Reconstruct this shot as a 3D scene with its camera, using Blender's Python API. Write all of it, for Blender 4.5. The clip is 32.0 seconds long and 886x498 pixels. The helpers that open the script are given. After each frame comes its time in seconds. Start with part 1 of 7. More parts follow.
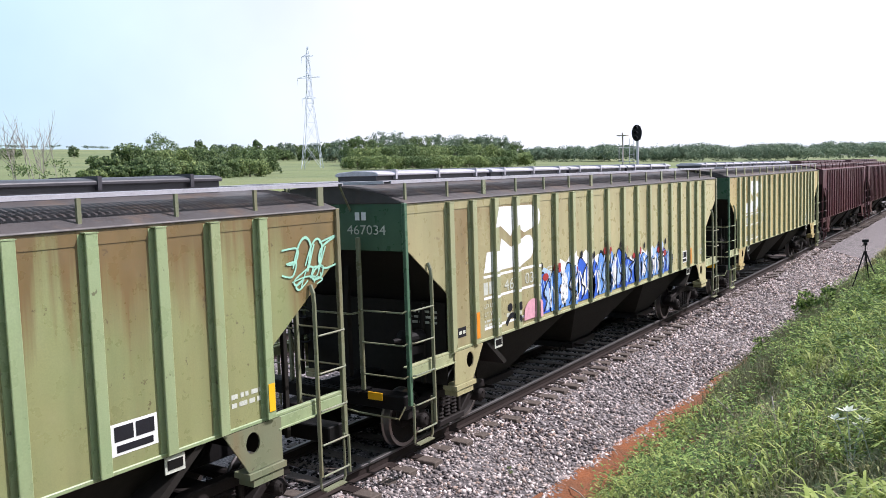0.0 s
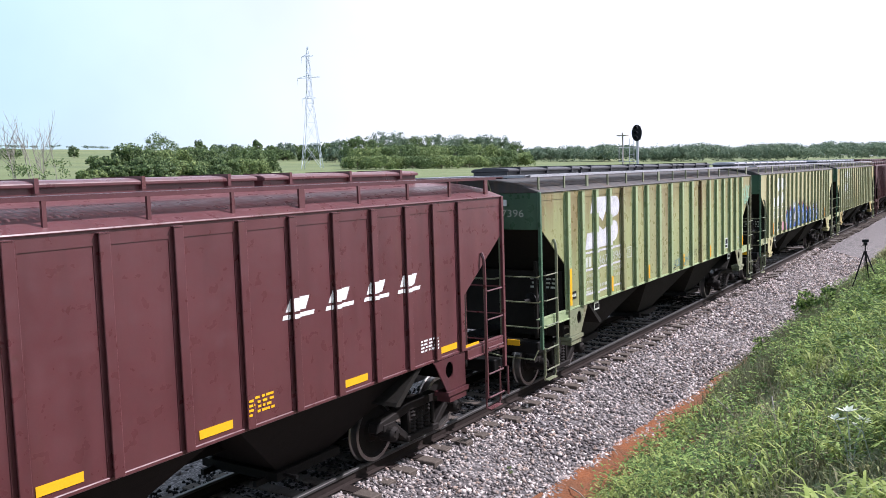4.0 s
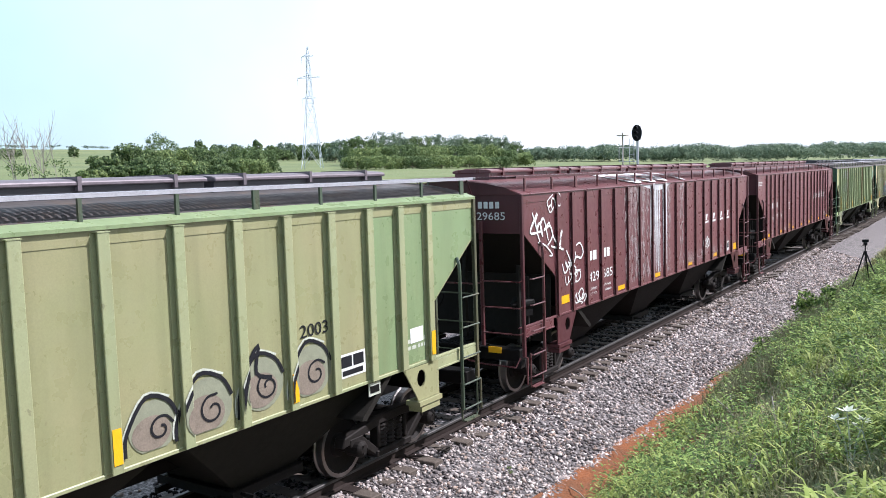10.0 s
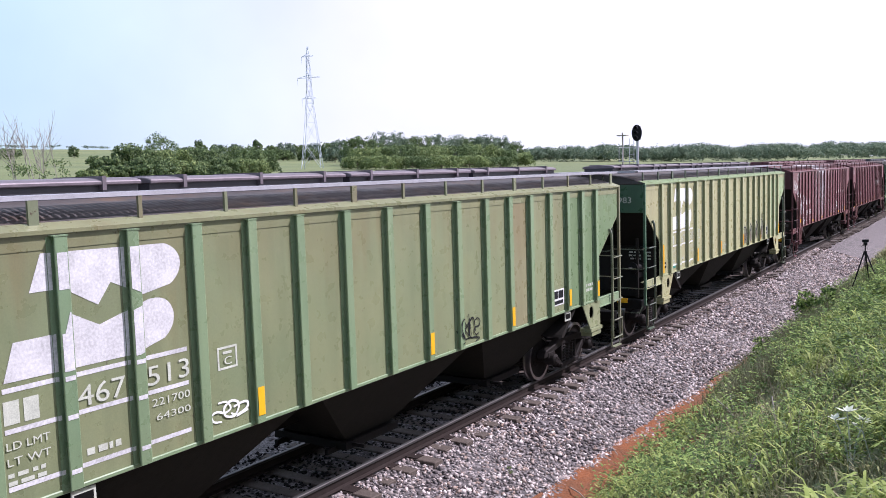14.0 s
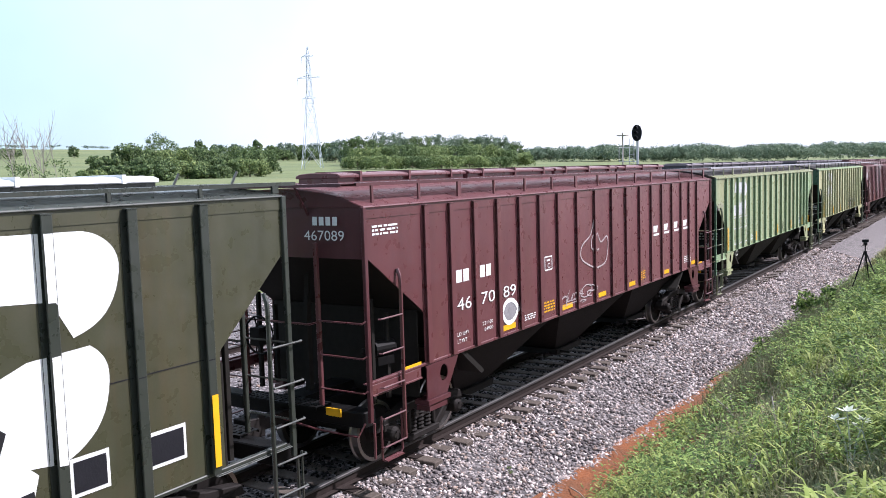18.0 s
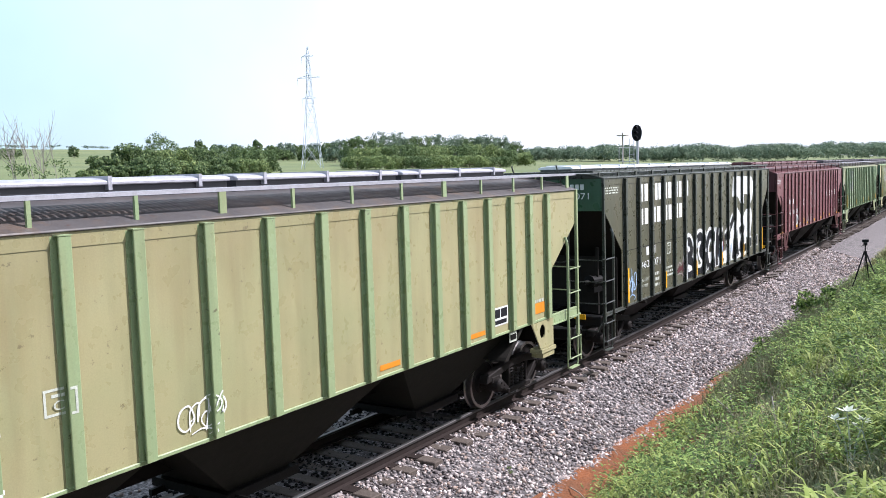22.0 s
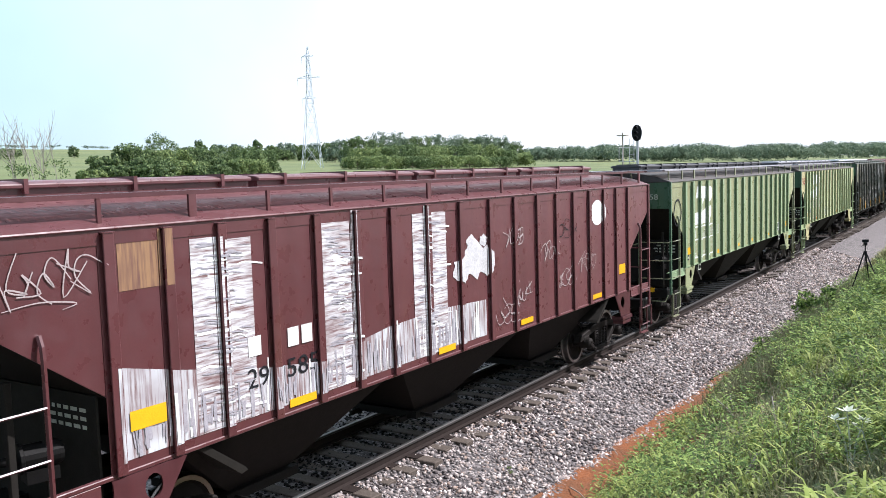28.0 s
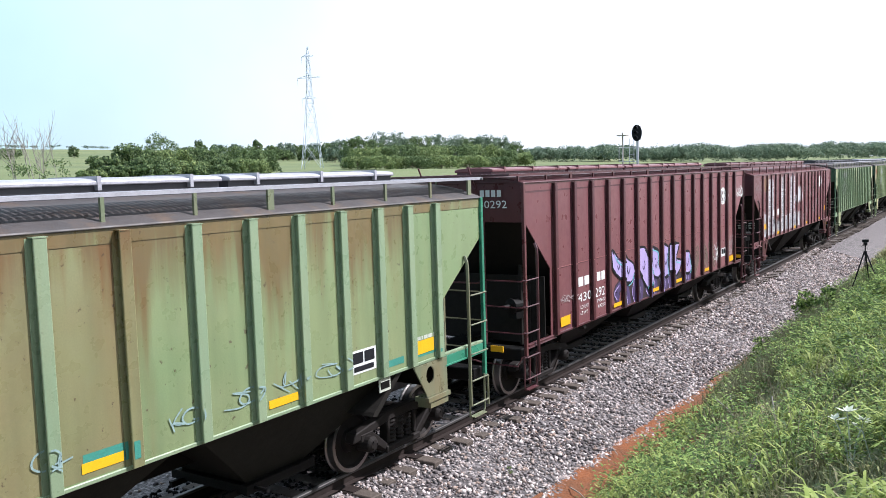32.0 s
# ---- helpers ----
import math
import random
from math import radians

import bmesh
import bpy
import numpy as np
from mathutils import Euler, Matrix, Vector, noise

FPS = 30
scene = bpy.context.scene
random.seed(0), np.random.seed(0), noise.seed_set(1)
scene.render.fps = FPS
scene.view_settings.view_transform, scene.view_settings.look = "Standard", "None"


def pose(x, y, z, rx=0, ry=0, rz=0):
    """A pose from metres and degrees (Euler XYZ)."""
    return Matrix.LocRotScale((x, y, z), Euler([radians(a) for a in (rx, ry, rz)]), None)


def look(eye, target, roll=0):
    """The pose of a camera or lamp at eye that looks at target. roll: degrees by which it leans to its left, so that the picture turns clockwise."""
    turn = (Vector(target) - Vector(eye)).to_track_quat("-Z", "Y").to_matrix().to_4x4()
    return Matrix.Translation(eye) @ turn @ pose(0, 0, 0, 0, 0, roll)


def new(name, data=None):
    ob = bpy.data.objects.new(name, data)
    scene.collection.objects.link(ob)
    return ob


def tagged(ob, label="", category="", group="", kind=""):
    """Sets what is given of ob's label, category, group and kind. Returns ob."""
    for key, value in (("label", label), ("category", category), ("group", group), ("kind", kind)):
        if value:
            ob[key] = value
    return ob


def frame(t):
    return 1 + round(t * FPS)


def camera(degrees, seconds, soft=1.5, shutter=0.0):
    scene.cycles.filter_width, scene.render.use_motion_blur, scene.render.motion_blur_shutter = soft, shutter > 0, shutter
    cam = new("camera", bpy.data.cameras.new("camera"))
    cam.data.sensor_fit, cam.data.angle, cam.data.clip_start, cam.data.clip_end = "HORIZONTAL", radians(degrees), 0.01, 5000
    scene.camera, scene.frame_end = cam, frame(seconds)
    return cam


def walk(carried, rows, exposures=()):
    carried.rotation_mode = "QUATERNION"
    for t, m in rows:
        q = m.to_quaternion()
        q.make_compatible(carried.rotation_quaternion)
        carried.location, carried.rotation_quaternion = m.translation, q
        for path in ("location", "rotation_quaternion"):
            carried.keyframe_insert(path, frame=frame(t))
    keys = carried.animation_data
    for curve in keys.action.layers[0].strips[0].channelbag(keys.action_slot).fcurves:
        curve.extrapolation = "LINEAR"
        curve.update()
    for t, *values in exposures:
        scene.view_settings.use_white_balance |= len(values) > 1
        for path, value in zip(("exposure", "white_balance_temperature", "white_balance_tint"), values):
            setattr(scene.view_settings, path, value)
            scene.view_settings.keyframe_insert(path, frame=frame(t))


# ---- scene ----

DURATION = 32.0
EYE = (0.0, -8.66, 4.336)
YAW, PITCH, ROLL = radians(32.892), radians(5.093), -1.749
AIM = (EYE[0] + math.cos(YAW) * math.cos(PITCH), EYE[1] + math.sin(YAW) * math.cos(PITCH), EYE[2] - math.sin(PITCH))
cam = camera(54.81, DURATION, soft=0.75)
# the clip's camera sets its brightness and white balance by the colour of the passing cars
BALANCE = [(0.0, 0.47, 6190, 20), (3.0, 0.43, 6020, 21), (5.6, 0.64, 6070, 15), (7.0, 0.64, 6100, 11), (8.0, 0.64, 6150, 7), (9.0, 0.62, 6190, 4), (10.0, 0.62, 6030, 16), (11.0, 0.60, 5990, 22), (12.0, 0.42, 5950, 25),
           (14.4, 0.40, 6000, 28), (16.6, 0.60, 5990, 24), (18.0, 0.62, 6000, 21), (19.0, 0.62, 6130, 15), (20.0, 0.62, 6270, 11), (21.0, 0.62, 6130, 13), (22.0, 0.60, 6030, 18), (23.0, 0.40, 5970, 22), (24.0, 0.34, 5920, 24),
           (25.4, 0.34, 5940, 26), (27.5, 0.60, 6130, 17), (28.0, 0.60, 6180, 15), (29.0, 0.60, 6210, 11), (30.0, 0.60, 6290, 8), (31.0, 0.58, 6370, 4), (DURATION, 0.58, 6030, 15)]
walk(cam, [(0.0, look(EYE, AIM, ROLL)), (DURATION, look(EYE, AIM, ROLL))], exposures=BALANCE)

# ---- light ----
SUN_TO = Vector((0.40, -0.52, 0.755)).normalized()
world = bpy.data.worlds.new("sky")
scene.world = world
world.use_nodes = True
wn = world.node_tree
sky = wn.nodes.new("ShaderNodeTexSky")
sky.sky_type, sky.sun_disc = "NISHITA", False
sky.sun_elevation = math.asin(SUN_TO.z)
sky.sun_rotation = math.atan2(SUN_TO.x, SUN_TO.y)
sky.air_density, sky.dust_density, sky.ozone_density = 1.0, 0.9, 2.0
veil = wn.nodes.new("ShaderNodeMix")
veil.data_type = "RGBA"
mist = wn.nodes.new("ShaderNodeMix")
mist.data_type = "RGBA"
mist.inputs["A"].default_value = (12.6, 17.4, 19.5, 1)
mist.inputs["B"].default_value = (16.2, 17.2, 17.8, 1)
wn.links.new(mist.outputs["Result"], veil.inputs["B"])
tc = wn.nodes.new("ShaderNodeTexCoord")
cl = wn.nodes.new("ShaderNodeTexNoise")
cl.inputs["Scale"].default_value, cl.inputs["Detail"].default_value = 2.2, 5
ramp = wn.nodes.new("ShaderNodeMapRange")
ramp.inputs["From Min"].default_value, ramp.inputs["From Max"].default_value = 0.25, 0.72
ramp.inputs["To Min"].default_value, ramp.inputs["To Max"].default_value = 0.6, 1.0
wn.links.new(tc.outputs["Generated"], cl.inputs["Vector"])
# the haze is thicker towards the sun's side
side = wn.nodes.new("ShaderNodeVectorMath")
side.operation = "DOT_PRODUCT"
side.inputs[1].default_value = (0.50, -0.44, 0.0)
wn.links.new(tc.outputs["Generated"], side.inputs[0])
both = wn.nodes.new("ShaderNodeMath")
both.operation = "ADD"
wn.links.new(cl.outputs["Fac"], both.inputs[0])
wn.links.new(side.outputs["Value"], both.inputs[1])
wn.links.new(both.outputs[0], ramp.inputs["Value"])
wn.links.new(ramp.outputs["Result"], veil.inputs["Factor"])
turn = wn.nodes.new("ShaderNodeMapRange")
turn.inputs["From Min"].default_value, turn.inputs["From Max"].default_value = -0.12, 0.12
wn.links.new(side.outputs["Value"], turn.inputs["Value"])
wn.links.new(turn.outputs["Result"], mist.inputs["Factor"])
wn.links.new(sky.outputs["Color"], veil.inputs["A"])
bg = wn.nodes["Background"]
wn.links.new(veil.outputs["Result"], bg.inputs["Color"])
bg.inputs["Strength"].default_value = 0.048
sun = new("sun", bpy.data.lights.new("sun", "SUN"))
sun.data.energy, sun.data.angle, sun.data.color = 5.0, radians(0.6), (1.0, 0.965, 0.92)
sun.matrix_world = look(SUN_TO * 60, (0, 0, 0))


# ---- materials ----
def node(nt, kind, **values):
    n = nt.nodes.new(kind)
    for k, val in values.items():
        n.inputs[k.replace("_", " ")].default_value = val
    return n


def blend(nt, fac, a, b, mode="MIX"):
    m = nt.nodes.new("ShaderNodeMix")
    m.data_type, m.blend_type = "RGBA", mode
    for sock, val in (("Factor", fac), ("A", a), ("B", b)):
        if hasattr(val, "is_linked"):
            nt.links.new(val, m.inputs[sock])
        elif sock == "Factor":
            m.inputs[sock].default_value = val
        else:
            m.inputs[sock].default_value = (*val, 1)
    return m.outputs["Result"]


def curve(nt, val, a, b, c=0.0, d=1.0):
    m = node(nt, "ShaderNodeMapRange", From_Min=a, From_Max=b, To_Min=c, To_Max=d)
    nt.links.new(val, m.inputs["Value"])
    return m.outputs["Result"]


def coords(nt, scale=(1, 1, 1), shift=True):
    """Object coordinates, stretched, and moved apart from object to object."""
    t = nt.nodes.new("ShaderNodeTexCoord")
    m = nt.nodes.new("ShaderNodeMapping")
    m.inputs["Scale"].default_value = scale
    nt.links.new(t.outputs["Object"], m.inputs["Vector"])
    if shift:
        info = nt.nodes.new("ShaderNodeObjectInfo")
        far = nt.nodes.new("ShaderNodeMath")
        far.operation = "MULTIPLY"
        far.inputs[1].default_value = 37.0
        nt.links.new(info.outputs["Random"], far.inputs[0])
        nt.links.new(far.outputs[0], m.inputs["Location"])
    return m.outputs["Vector"]


def noise_of(nt, vec, scale, detail=4.0, rough=0.55):
    n = node(nt, "ShaderNodeTexNoise", Scale=scale, Detail=detail, Roughness=rough)
    nt.links.new(vec, n.inputs["Vector"])
    return n.outputs["Fac"]


def material(name, colour, rough=0.6, metal=0.0):
    m = bpy.data.materials.new(name)
    m.use_nodes = True
    nt = m.node_tree
    b = nt.nodes["Principled BSDF"]
    b.inputs["Base Color"].default_value = (*colour, 1)
    b.inputs["Roughness"].default_value, b.inputs["Metallic"].default_value = rough, metal
    return m, nt, b


def bump(nt, b, height, strength, distance):
    n = node(nt, "ShaderNodeBump", Strength=strength, Distance=distance)
    nt.links.new(height, n.inputs["Height"])
    nt.links.new(n.outputs["Normal"], b.inputs["Normal"])


def paint(name, colour, faded, rust=0.3, streak=0.4, dirt=0.35, rough=0.31, runs=0.0, slant_sheen=1.0):
    """Weathered car paint: faded patches, rust runs from the top, a sheen added for slanted views."""
    colour, faded = [c * 0.74 for c in colour], [c * 0.76 for c in faded]
    m, nt, b = material(name, colour, rough)
    v = coords(nt)
    vs = coords(nt, (1.0, 1.0, 0.09))
    col = blend(nt, curve(nt, noise_of(nt, v, 0.9), 0.3, 0.7), colour, faded)
    grime = [c * 0.42 for c in colour]
    col = blend(nt, curve(nt, noise_of(nt, vs, 3.2, 6), 0.46, 0.70, 0, dirt), col, grime)
    col = blend(nt, curve(nt, noise_of(nt, vs, 1.7, 7, 0.65), 0.60 - 0.14 * streak, 0.70, 0, rust), col, (0.185, 0.100, 0.042))
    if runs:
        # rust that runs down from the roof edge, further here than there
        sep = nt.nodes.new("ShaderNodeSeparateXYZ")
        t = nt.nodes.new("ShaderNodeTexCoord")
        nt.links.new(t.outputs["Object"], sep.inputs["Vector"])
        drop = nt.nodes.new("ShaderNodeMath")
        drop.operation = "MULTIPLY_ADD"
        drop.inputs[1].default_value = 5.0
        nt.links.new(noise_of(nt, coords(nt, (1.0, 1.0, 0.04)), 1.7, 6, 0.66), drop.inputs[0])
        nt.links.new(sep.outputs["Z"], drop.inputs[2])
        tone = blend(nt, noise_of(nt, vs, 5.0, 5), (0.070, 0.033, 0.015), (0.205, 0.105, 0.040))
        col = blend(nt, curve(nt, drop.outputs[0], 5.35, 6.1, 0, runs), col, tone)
    col = blend(nt, curve(nt, noise_of(nt, v, 9, 6, 0.62), 0.655, 0.685, 0, min(1.0, rust * 2)), col, (0.055, 0.026, 0.016))
    col = blend(nt, curve(nt, noise_of(nt, v, 60, 2), 0.3, 0.7, 0, 0.22), col, grime)
    nt.links.new(col, b.inputs["Base Color"])
    nt.links.new(curve(nt, noise_of(nt, v, 5), 0.3, 0.7, rough - 0.10, rough + 0.16), b.inputs["Roughness"])
    b.inputs["Specular IOR Level"].default_value = 0.6
    # sheen added to brighten the sides where they are seen at a slant
    b.inputs["Sheen Weight"].default_value, b.inputs["Sheen Roughness"].default_value = slant_sheen, 0.4
    b.inputs["Sheen Tint"].default_value = (*[min(1.0, 0.1 + c * 2.2) for c in faded], 1)
    bump(nt, b, noise_of(nt, v, 2.3, 3), 0.25, 0.02)
    return m


def plain(name, colour, rough=0.6, metal=0.0, vary=0.35, scale=9.0, bumpy=0.15):
    """A surface of one colour with grain and wear at two scales."""
    m, nt, b = material(name, colour, rough, metal)
    v = coords(nt)
    col = blend(nt, curve(nt, noise_of(nt, v, scale), 0.3, 0.7, 0, vary), colour, [c * 0.4 for c in colour])
    col = blend(nt, curve(nt, noise_of(nt, v, scale * 9, 2), 0.35, 0.7, 0, vary * 0.7), col, [min(1, c * 1.5) for c in colour])
    nt.links.new(col, b.inputs["Base Color"])
    b.inputs["Specular IOR Level"].default_value = 0.5 if max(colour) > 0.03 else 0.15
    bump(nt, b, noise_of(nt, v, scale * 4), bumpy, 0.02)
    return m


def island(name, colours, rough=0.6, thin=0.0, patch=0.35, depth=0.45):
    """Leaves, blades and stones: every loose piece takes its own colour."""
    m, nt, b = material(name, colours[0], rough)
    g = nt.nodes.new("ShaderNodeNewGeometry")
    r = nt.nodes.new("ShaderNodeValToRGB")
    el = r.color_ramp.elements
    el[0].color, el[1].color = (*colours[0], 1), (*colours[-1], 1)
    for i, c in enumerate(colours[1:-1]):
        el.new((i + 1) / (len(colours) - 1)).color = (*c, 1)
    nt.links.new(g.outputs["Random Per Island"], r.inputs["Fac"])
    v = coords(nt, shift=False)
    col = blend(nt, curve(nt, noise_of(nt, v, patch), 0.35, 0.65, 0, depth), r.outputs["Color"], [c * 0.4 for c in colours[len(colours) // 2]])
    nt.links.new(col, b.inputs["Base Color"])
    b.inputs["Specular IOR Level"].default_value = 0.12
    if thin:
        tr = nt.nodes.new("ShaderNodeBsdfTranslucent")
        nt.links.new(col, tr.inputs["Color"])
        mix = nt.nodes.new("ShaderNodeMixShader")
        mix.inputs["Fac"].default_value = thin
        nt.links.new(b.outputs["BSDF"], mix.inputs[1])
        nt.links.new(tr.outputs["BSDF"], mix.inputs[2])
        nt.links.new(mix.outputs["Shader"], nt.nodes["Material Output"].inputs["Surface"])
    return m


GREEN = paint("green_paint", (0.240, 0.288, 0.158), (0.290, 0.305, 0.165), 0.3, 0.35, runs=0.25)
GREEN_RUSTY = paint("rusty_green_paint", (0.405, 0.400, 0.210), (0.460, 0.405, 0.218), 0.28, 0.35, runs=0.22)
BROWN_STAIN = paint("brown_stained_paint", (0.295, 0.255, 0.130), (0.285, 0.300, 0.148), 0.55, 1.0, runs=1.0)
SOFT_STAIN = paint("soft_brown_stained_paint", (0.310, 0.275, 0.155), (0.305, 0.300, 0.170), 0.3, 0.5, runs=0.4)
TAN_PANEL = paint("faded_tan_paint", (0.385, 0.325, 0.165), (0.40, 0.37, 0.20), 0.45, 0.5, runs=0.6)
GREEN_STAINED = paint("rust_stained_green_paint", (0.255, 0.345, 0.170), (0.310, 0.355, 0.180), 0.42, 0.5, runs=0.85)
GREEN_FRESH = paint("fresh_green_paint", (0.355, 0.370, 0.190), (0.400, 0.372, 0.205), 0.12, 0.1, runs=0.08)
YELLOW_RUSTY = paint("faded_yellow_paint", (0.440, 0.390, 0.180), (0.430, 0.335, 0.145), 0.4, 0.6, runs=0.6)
POST_PALE = paint("pale_post_paint", (0.370, 0.420, 0.235), (0.420, 0.415, 0.235), 0.2, 0.25)
POST_GREEN = paint("post_green_paint", (0.225, 0.335, 0.190), (0.262, 0.345, 0.195), 0.15, 0.2)
POST_LIGHT = paint("light_post_paint", (0.275, 0.385, 0.240), (0.320, 0.395, 0.245), 0.12, 0.15)
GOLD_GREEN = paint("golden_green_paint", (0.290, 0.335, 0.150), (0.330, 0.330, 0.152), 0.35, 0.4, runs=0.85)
POST_FADED = paint("faded_post_paint", (0.325, 0.430, 0.225), (0.365, 0.430, 0.230), 0.35, 0.35)
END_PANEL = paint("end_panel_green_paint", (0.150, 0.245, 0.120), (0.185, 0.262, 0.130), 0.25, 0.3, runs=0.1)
END_LIGHT = paint("bright_end_panel_paint", (0.245, 0.345, 0.170), (0.280, 0.350, 0.180), 0.2, 0.3)
TRIM_DARK = paint("grimy_dark_trim_paint", (0.060, 0.095, 0.062), (0.085, 0.105, 0.068), 0.6, 0.6)
TRIM_GRIMY = paint("grimy_trim_paint", (0.190, 0.230, 0.135), (0.230, 0.225, 0.140), 0.6, 0.6)
END_GREEN = paint("end_green_paint", (0.06, 0.14, 0.085), (0.09, 0.17, 0.10), 0.12, 0.2)
OLIVE = paint("dark_olive_paint", (0.062, 0.064, 0.036), (0.088, 0.082, 0.048), 0.12, 0.2)
OLIVE_POST = paint("dark_post_paint", (0.035, 0.042, 0.034), (0.05, 0.055, 0.045), 0.08, 0.1)
MAROON = paint("maroon_paint", (0.124, 0.036, 0.041), (0.147, 0.048, 0.053), 0.14, 0.2, 0.4, 0.32, 0.0, 1.0)
MAROON_WARM = paint("faded_maroon_paint", (0.168, 0.053, 0.060), (0.195, 0.068, 0.074), 0.12, 0.2, 0.3, 0.34, 0.0, 1.0)
TEAL_TRIM = paint("teal_green_trim_paint", (0.035, 0.245, 0.150), (0.055, 0.275, 0.165), 0.15, 0.2)
MAROON_DARK = paint("dark_maroon_paint", (0.105, 0.030, 0.038), (0.128, 0.040, 0.046), 0.12, 0.15, 0.4, 0.38, 0.0, 0.0)
HATCH_GREY = plain("galvanised_roof_metal", (0.42, 0.41, 0.45), 0.42, 0.4, 0.5)
HATCH_BLACK = plain("black_hatch_paint", (0.035, 0.033, 0.04), 0.45)
HATCH_DULL = plain("dull_galvanised_roof_metal", (0.150, 0.125, 0.140), 0.5, 0.3, 0.5)
HATCH_WHITE = plain("white_hatch_paint", (0.72, 0.73, 0.74), 0.45, 0, 0.2)
BLACK = plain("grimy_black_steel", (0.008, 0.0075, 0.0075), 0.6, 0.1, 0.5)
TRUCK_STEEL = plain("brown_dusty_steel", (0.020, 0.017, 0.016), 0.7, 0.1, 0.5)
TREAD = plain("worn_wheel_steel", (0.30, 0.28, 0.27), 0.3, 0.9, 0.3)
# near-black steel: the shade in the end recesses put into the colour
SLOPE = plain("shade_dark_hopper_steel", (0.018, 0.016, 0.014), 0.7, 0, 0.5)
GRATING = plain("galvanised_grating", (0.40, 0.39, 0.43), 0.5, 0.3, 0.4)
# grimy bay paint, taken down to near black for the shade underneath
UNDER_GREEN = plain("grimy_shaded_green_underside", (0.016, 0.0155, 0.012), 0.8, 0, 0.6)
UNDER_RED = plain("grimy_shaded_maroon_underside", (0.014, 0.011, 0.0105), 0.8, 0, 0.6)
WHITE = plain("white_lettering_paint", (0.74, 0.75, 0.74), 0.5, 0, 0.22, 6)
FADED_WHITE = plain("faded_lettering_paint", (0.50, 0.52, 0.45), 0.6, 0, 0.5, 7)
YELLOW = plain("yellow_reflector", (0.80, 0.42, 0.012), 0.35, 0, 0.15)
ORANGE = plain("orange_reflector", (0.68, 0.24, 0.02), 0.4, 0, 0.2)
RAIL_SIDE = plain("rusty_rail_steel", (0.030, 0.022, 0.020), 0.75, 0.1, 0.5)
RAIL_TOP = plain("polished_rail_head", (0.11, 0.105, 0.105), 0.5, 0.7, 0.3)
TIE = plain("weathered_tie_wood", (0.088, 0.068, 0.056), 0.88, 0, 0.6, 5, 0.6)
SIGNAL_BLACK = plain("signal_black_paint", (0.012, 0.012, 0.014), 0.45)
SIGNAL_SILVER = plain("silver_mast_paint", (0.45, 0.46, 0.48), 0.45, 0.4)
# galvanised steel made paler and bluer: distance haze put into the colour
PYLON = plain("hazed_galvanised_lattice_steel", (0.55, 0.60, 0.68), 0.5, 0.2, 0.2)
BARK = plain("grey_brown_bark", (0.11, 0.085, 0.065), 0.9, 0, 0.5, 4, 0.6)
DEADWOOD = plain("bleached_dead_wood", (0.30, 0.27, 0.24), 0.9, 0, 0.4)
LEAF_DARK = island("oak_leaves", [(0.026, 0.050, 0.026), (0.076, 0.122, 0.054), (0.155, 0.222, 0.092), (0.262, 0.338, 0.140)], 0.55, 0.3)
LEAF_LIGHT = island("willow_leaves", [(0.042, 0.074, 0.034), (0.135, 0.200, 0.082), (0.255, 0.330, 0.128), (0.360, 0.425, 0.172)], 0.55, 0.3)
# bluer, paler leaves for distant trees: haze put into the colour
LEAF_HAZE = island("hazed_wood_leaves", [(0.058, 0.100, 0.078), (0.115, 0.172, 0.122), (0.190, 0.255, 0.172), (0.255, 0.312, 0.205)], 0.6, 0.3)
GRASS = island("bank_grass", [(0.028, 0.044, 0.019), (0.135, 0.165, 0.060), (0.345, 0.375, 0.150), (0.480, 0.450, 0.270), (0.036, 0.056, 0.023), (0.290, 0.335, 0.115), (0.190, 0.150, 0.095)], 0.6, 0.3, 1.1, 0.75)
ARCH = island("arching_grass_leaves", [(0.075, 0.115, 0.040), (0.290, 0.375, 0.100), (0.450, 0.505, 0.165), (0.185, 0.260, 0.072)], 0.5, 0.35, 0.9, 0.6)
FINE = island("fine_grey_grass", [(0.070, 0.088, 0.048), (0.200, 0.215, 0.122), (0.320, 0.320, 0.200), (0.280, 0.235, 0.170)], 0.6, 0.3, 1.3, 0.6)
STRAW = island("dry_straw_stems", [(0.300, 0.250, 0.170), (0.420, 0.370, 0.270), (0.200, 0.150, 0.100)], 0.7, 0.1)
WEED = island("broadleaf_weeds", [(0.026, 0.050, 0.022), (0.070, 0.125, 0.040), (0.225, 0.335, 0.098), (0.400, 0.500, 0.165)], 0.5, 0.3, 1.2, 0.6)
PALE_LEAF = island("pale_silvery_leaves", [(0.42, 0.46, 0.36), (0.55, 0.57, 0.47)])
PETAL = island("small_yellow_flowers", [(0.65, 0.52, 0.03), (0.7, 0.62, 0.08)])
STONE = island("ballast_stones", [(0.019, 0.016, 0.017), (0.073, 0.055, 0.058), (0.310, 0.267, 0.251), (0.679, 0.607, 0.595), (0.291, 0.202, 0.158), (0.145, 0.129, 0.135), (0.029, 0.023, 0.025)], 0.8)
# near-black copy of the stones: shade under the train put into the colour
SHADED_STONE = island("shaded_ballast_stones", [(0.005, 0.0045, 0.005), (0.011, 0.0105, 0.011), (0.021, 0.019, 0.020), (0.007, 0.0065, 0.0065)], 0.75)


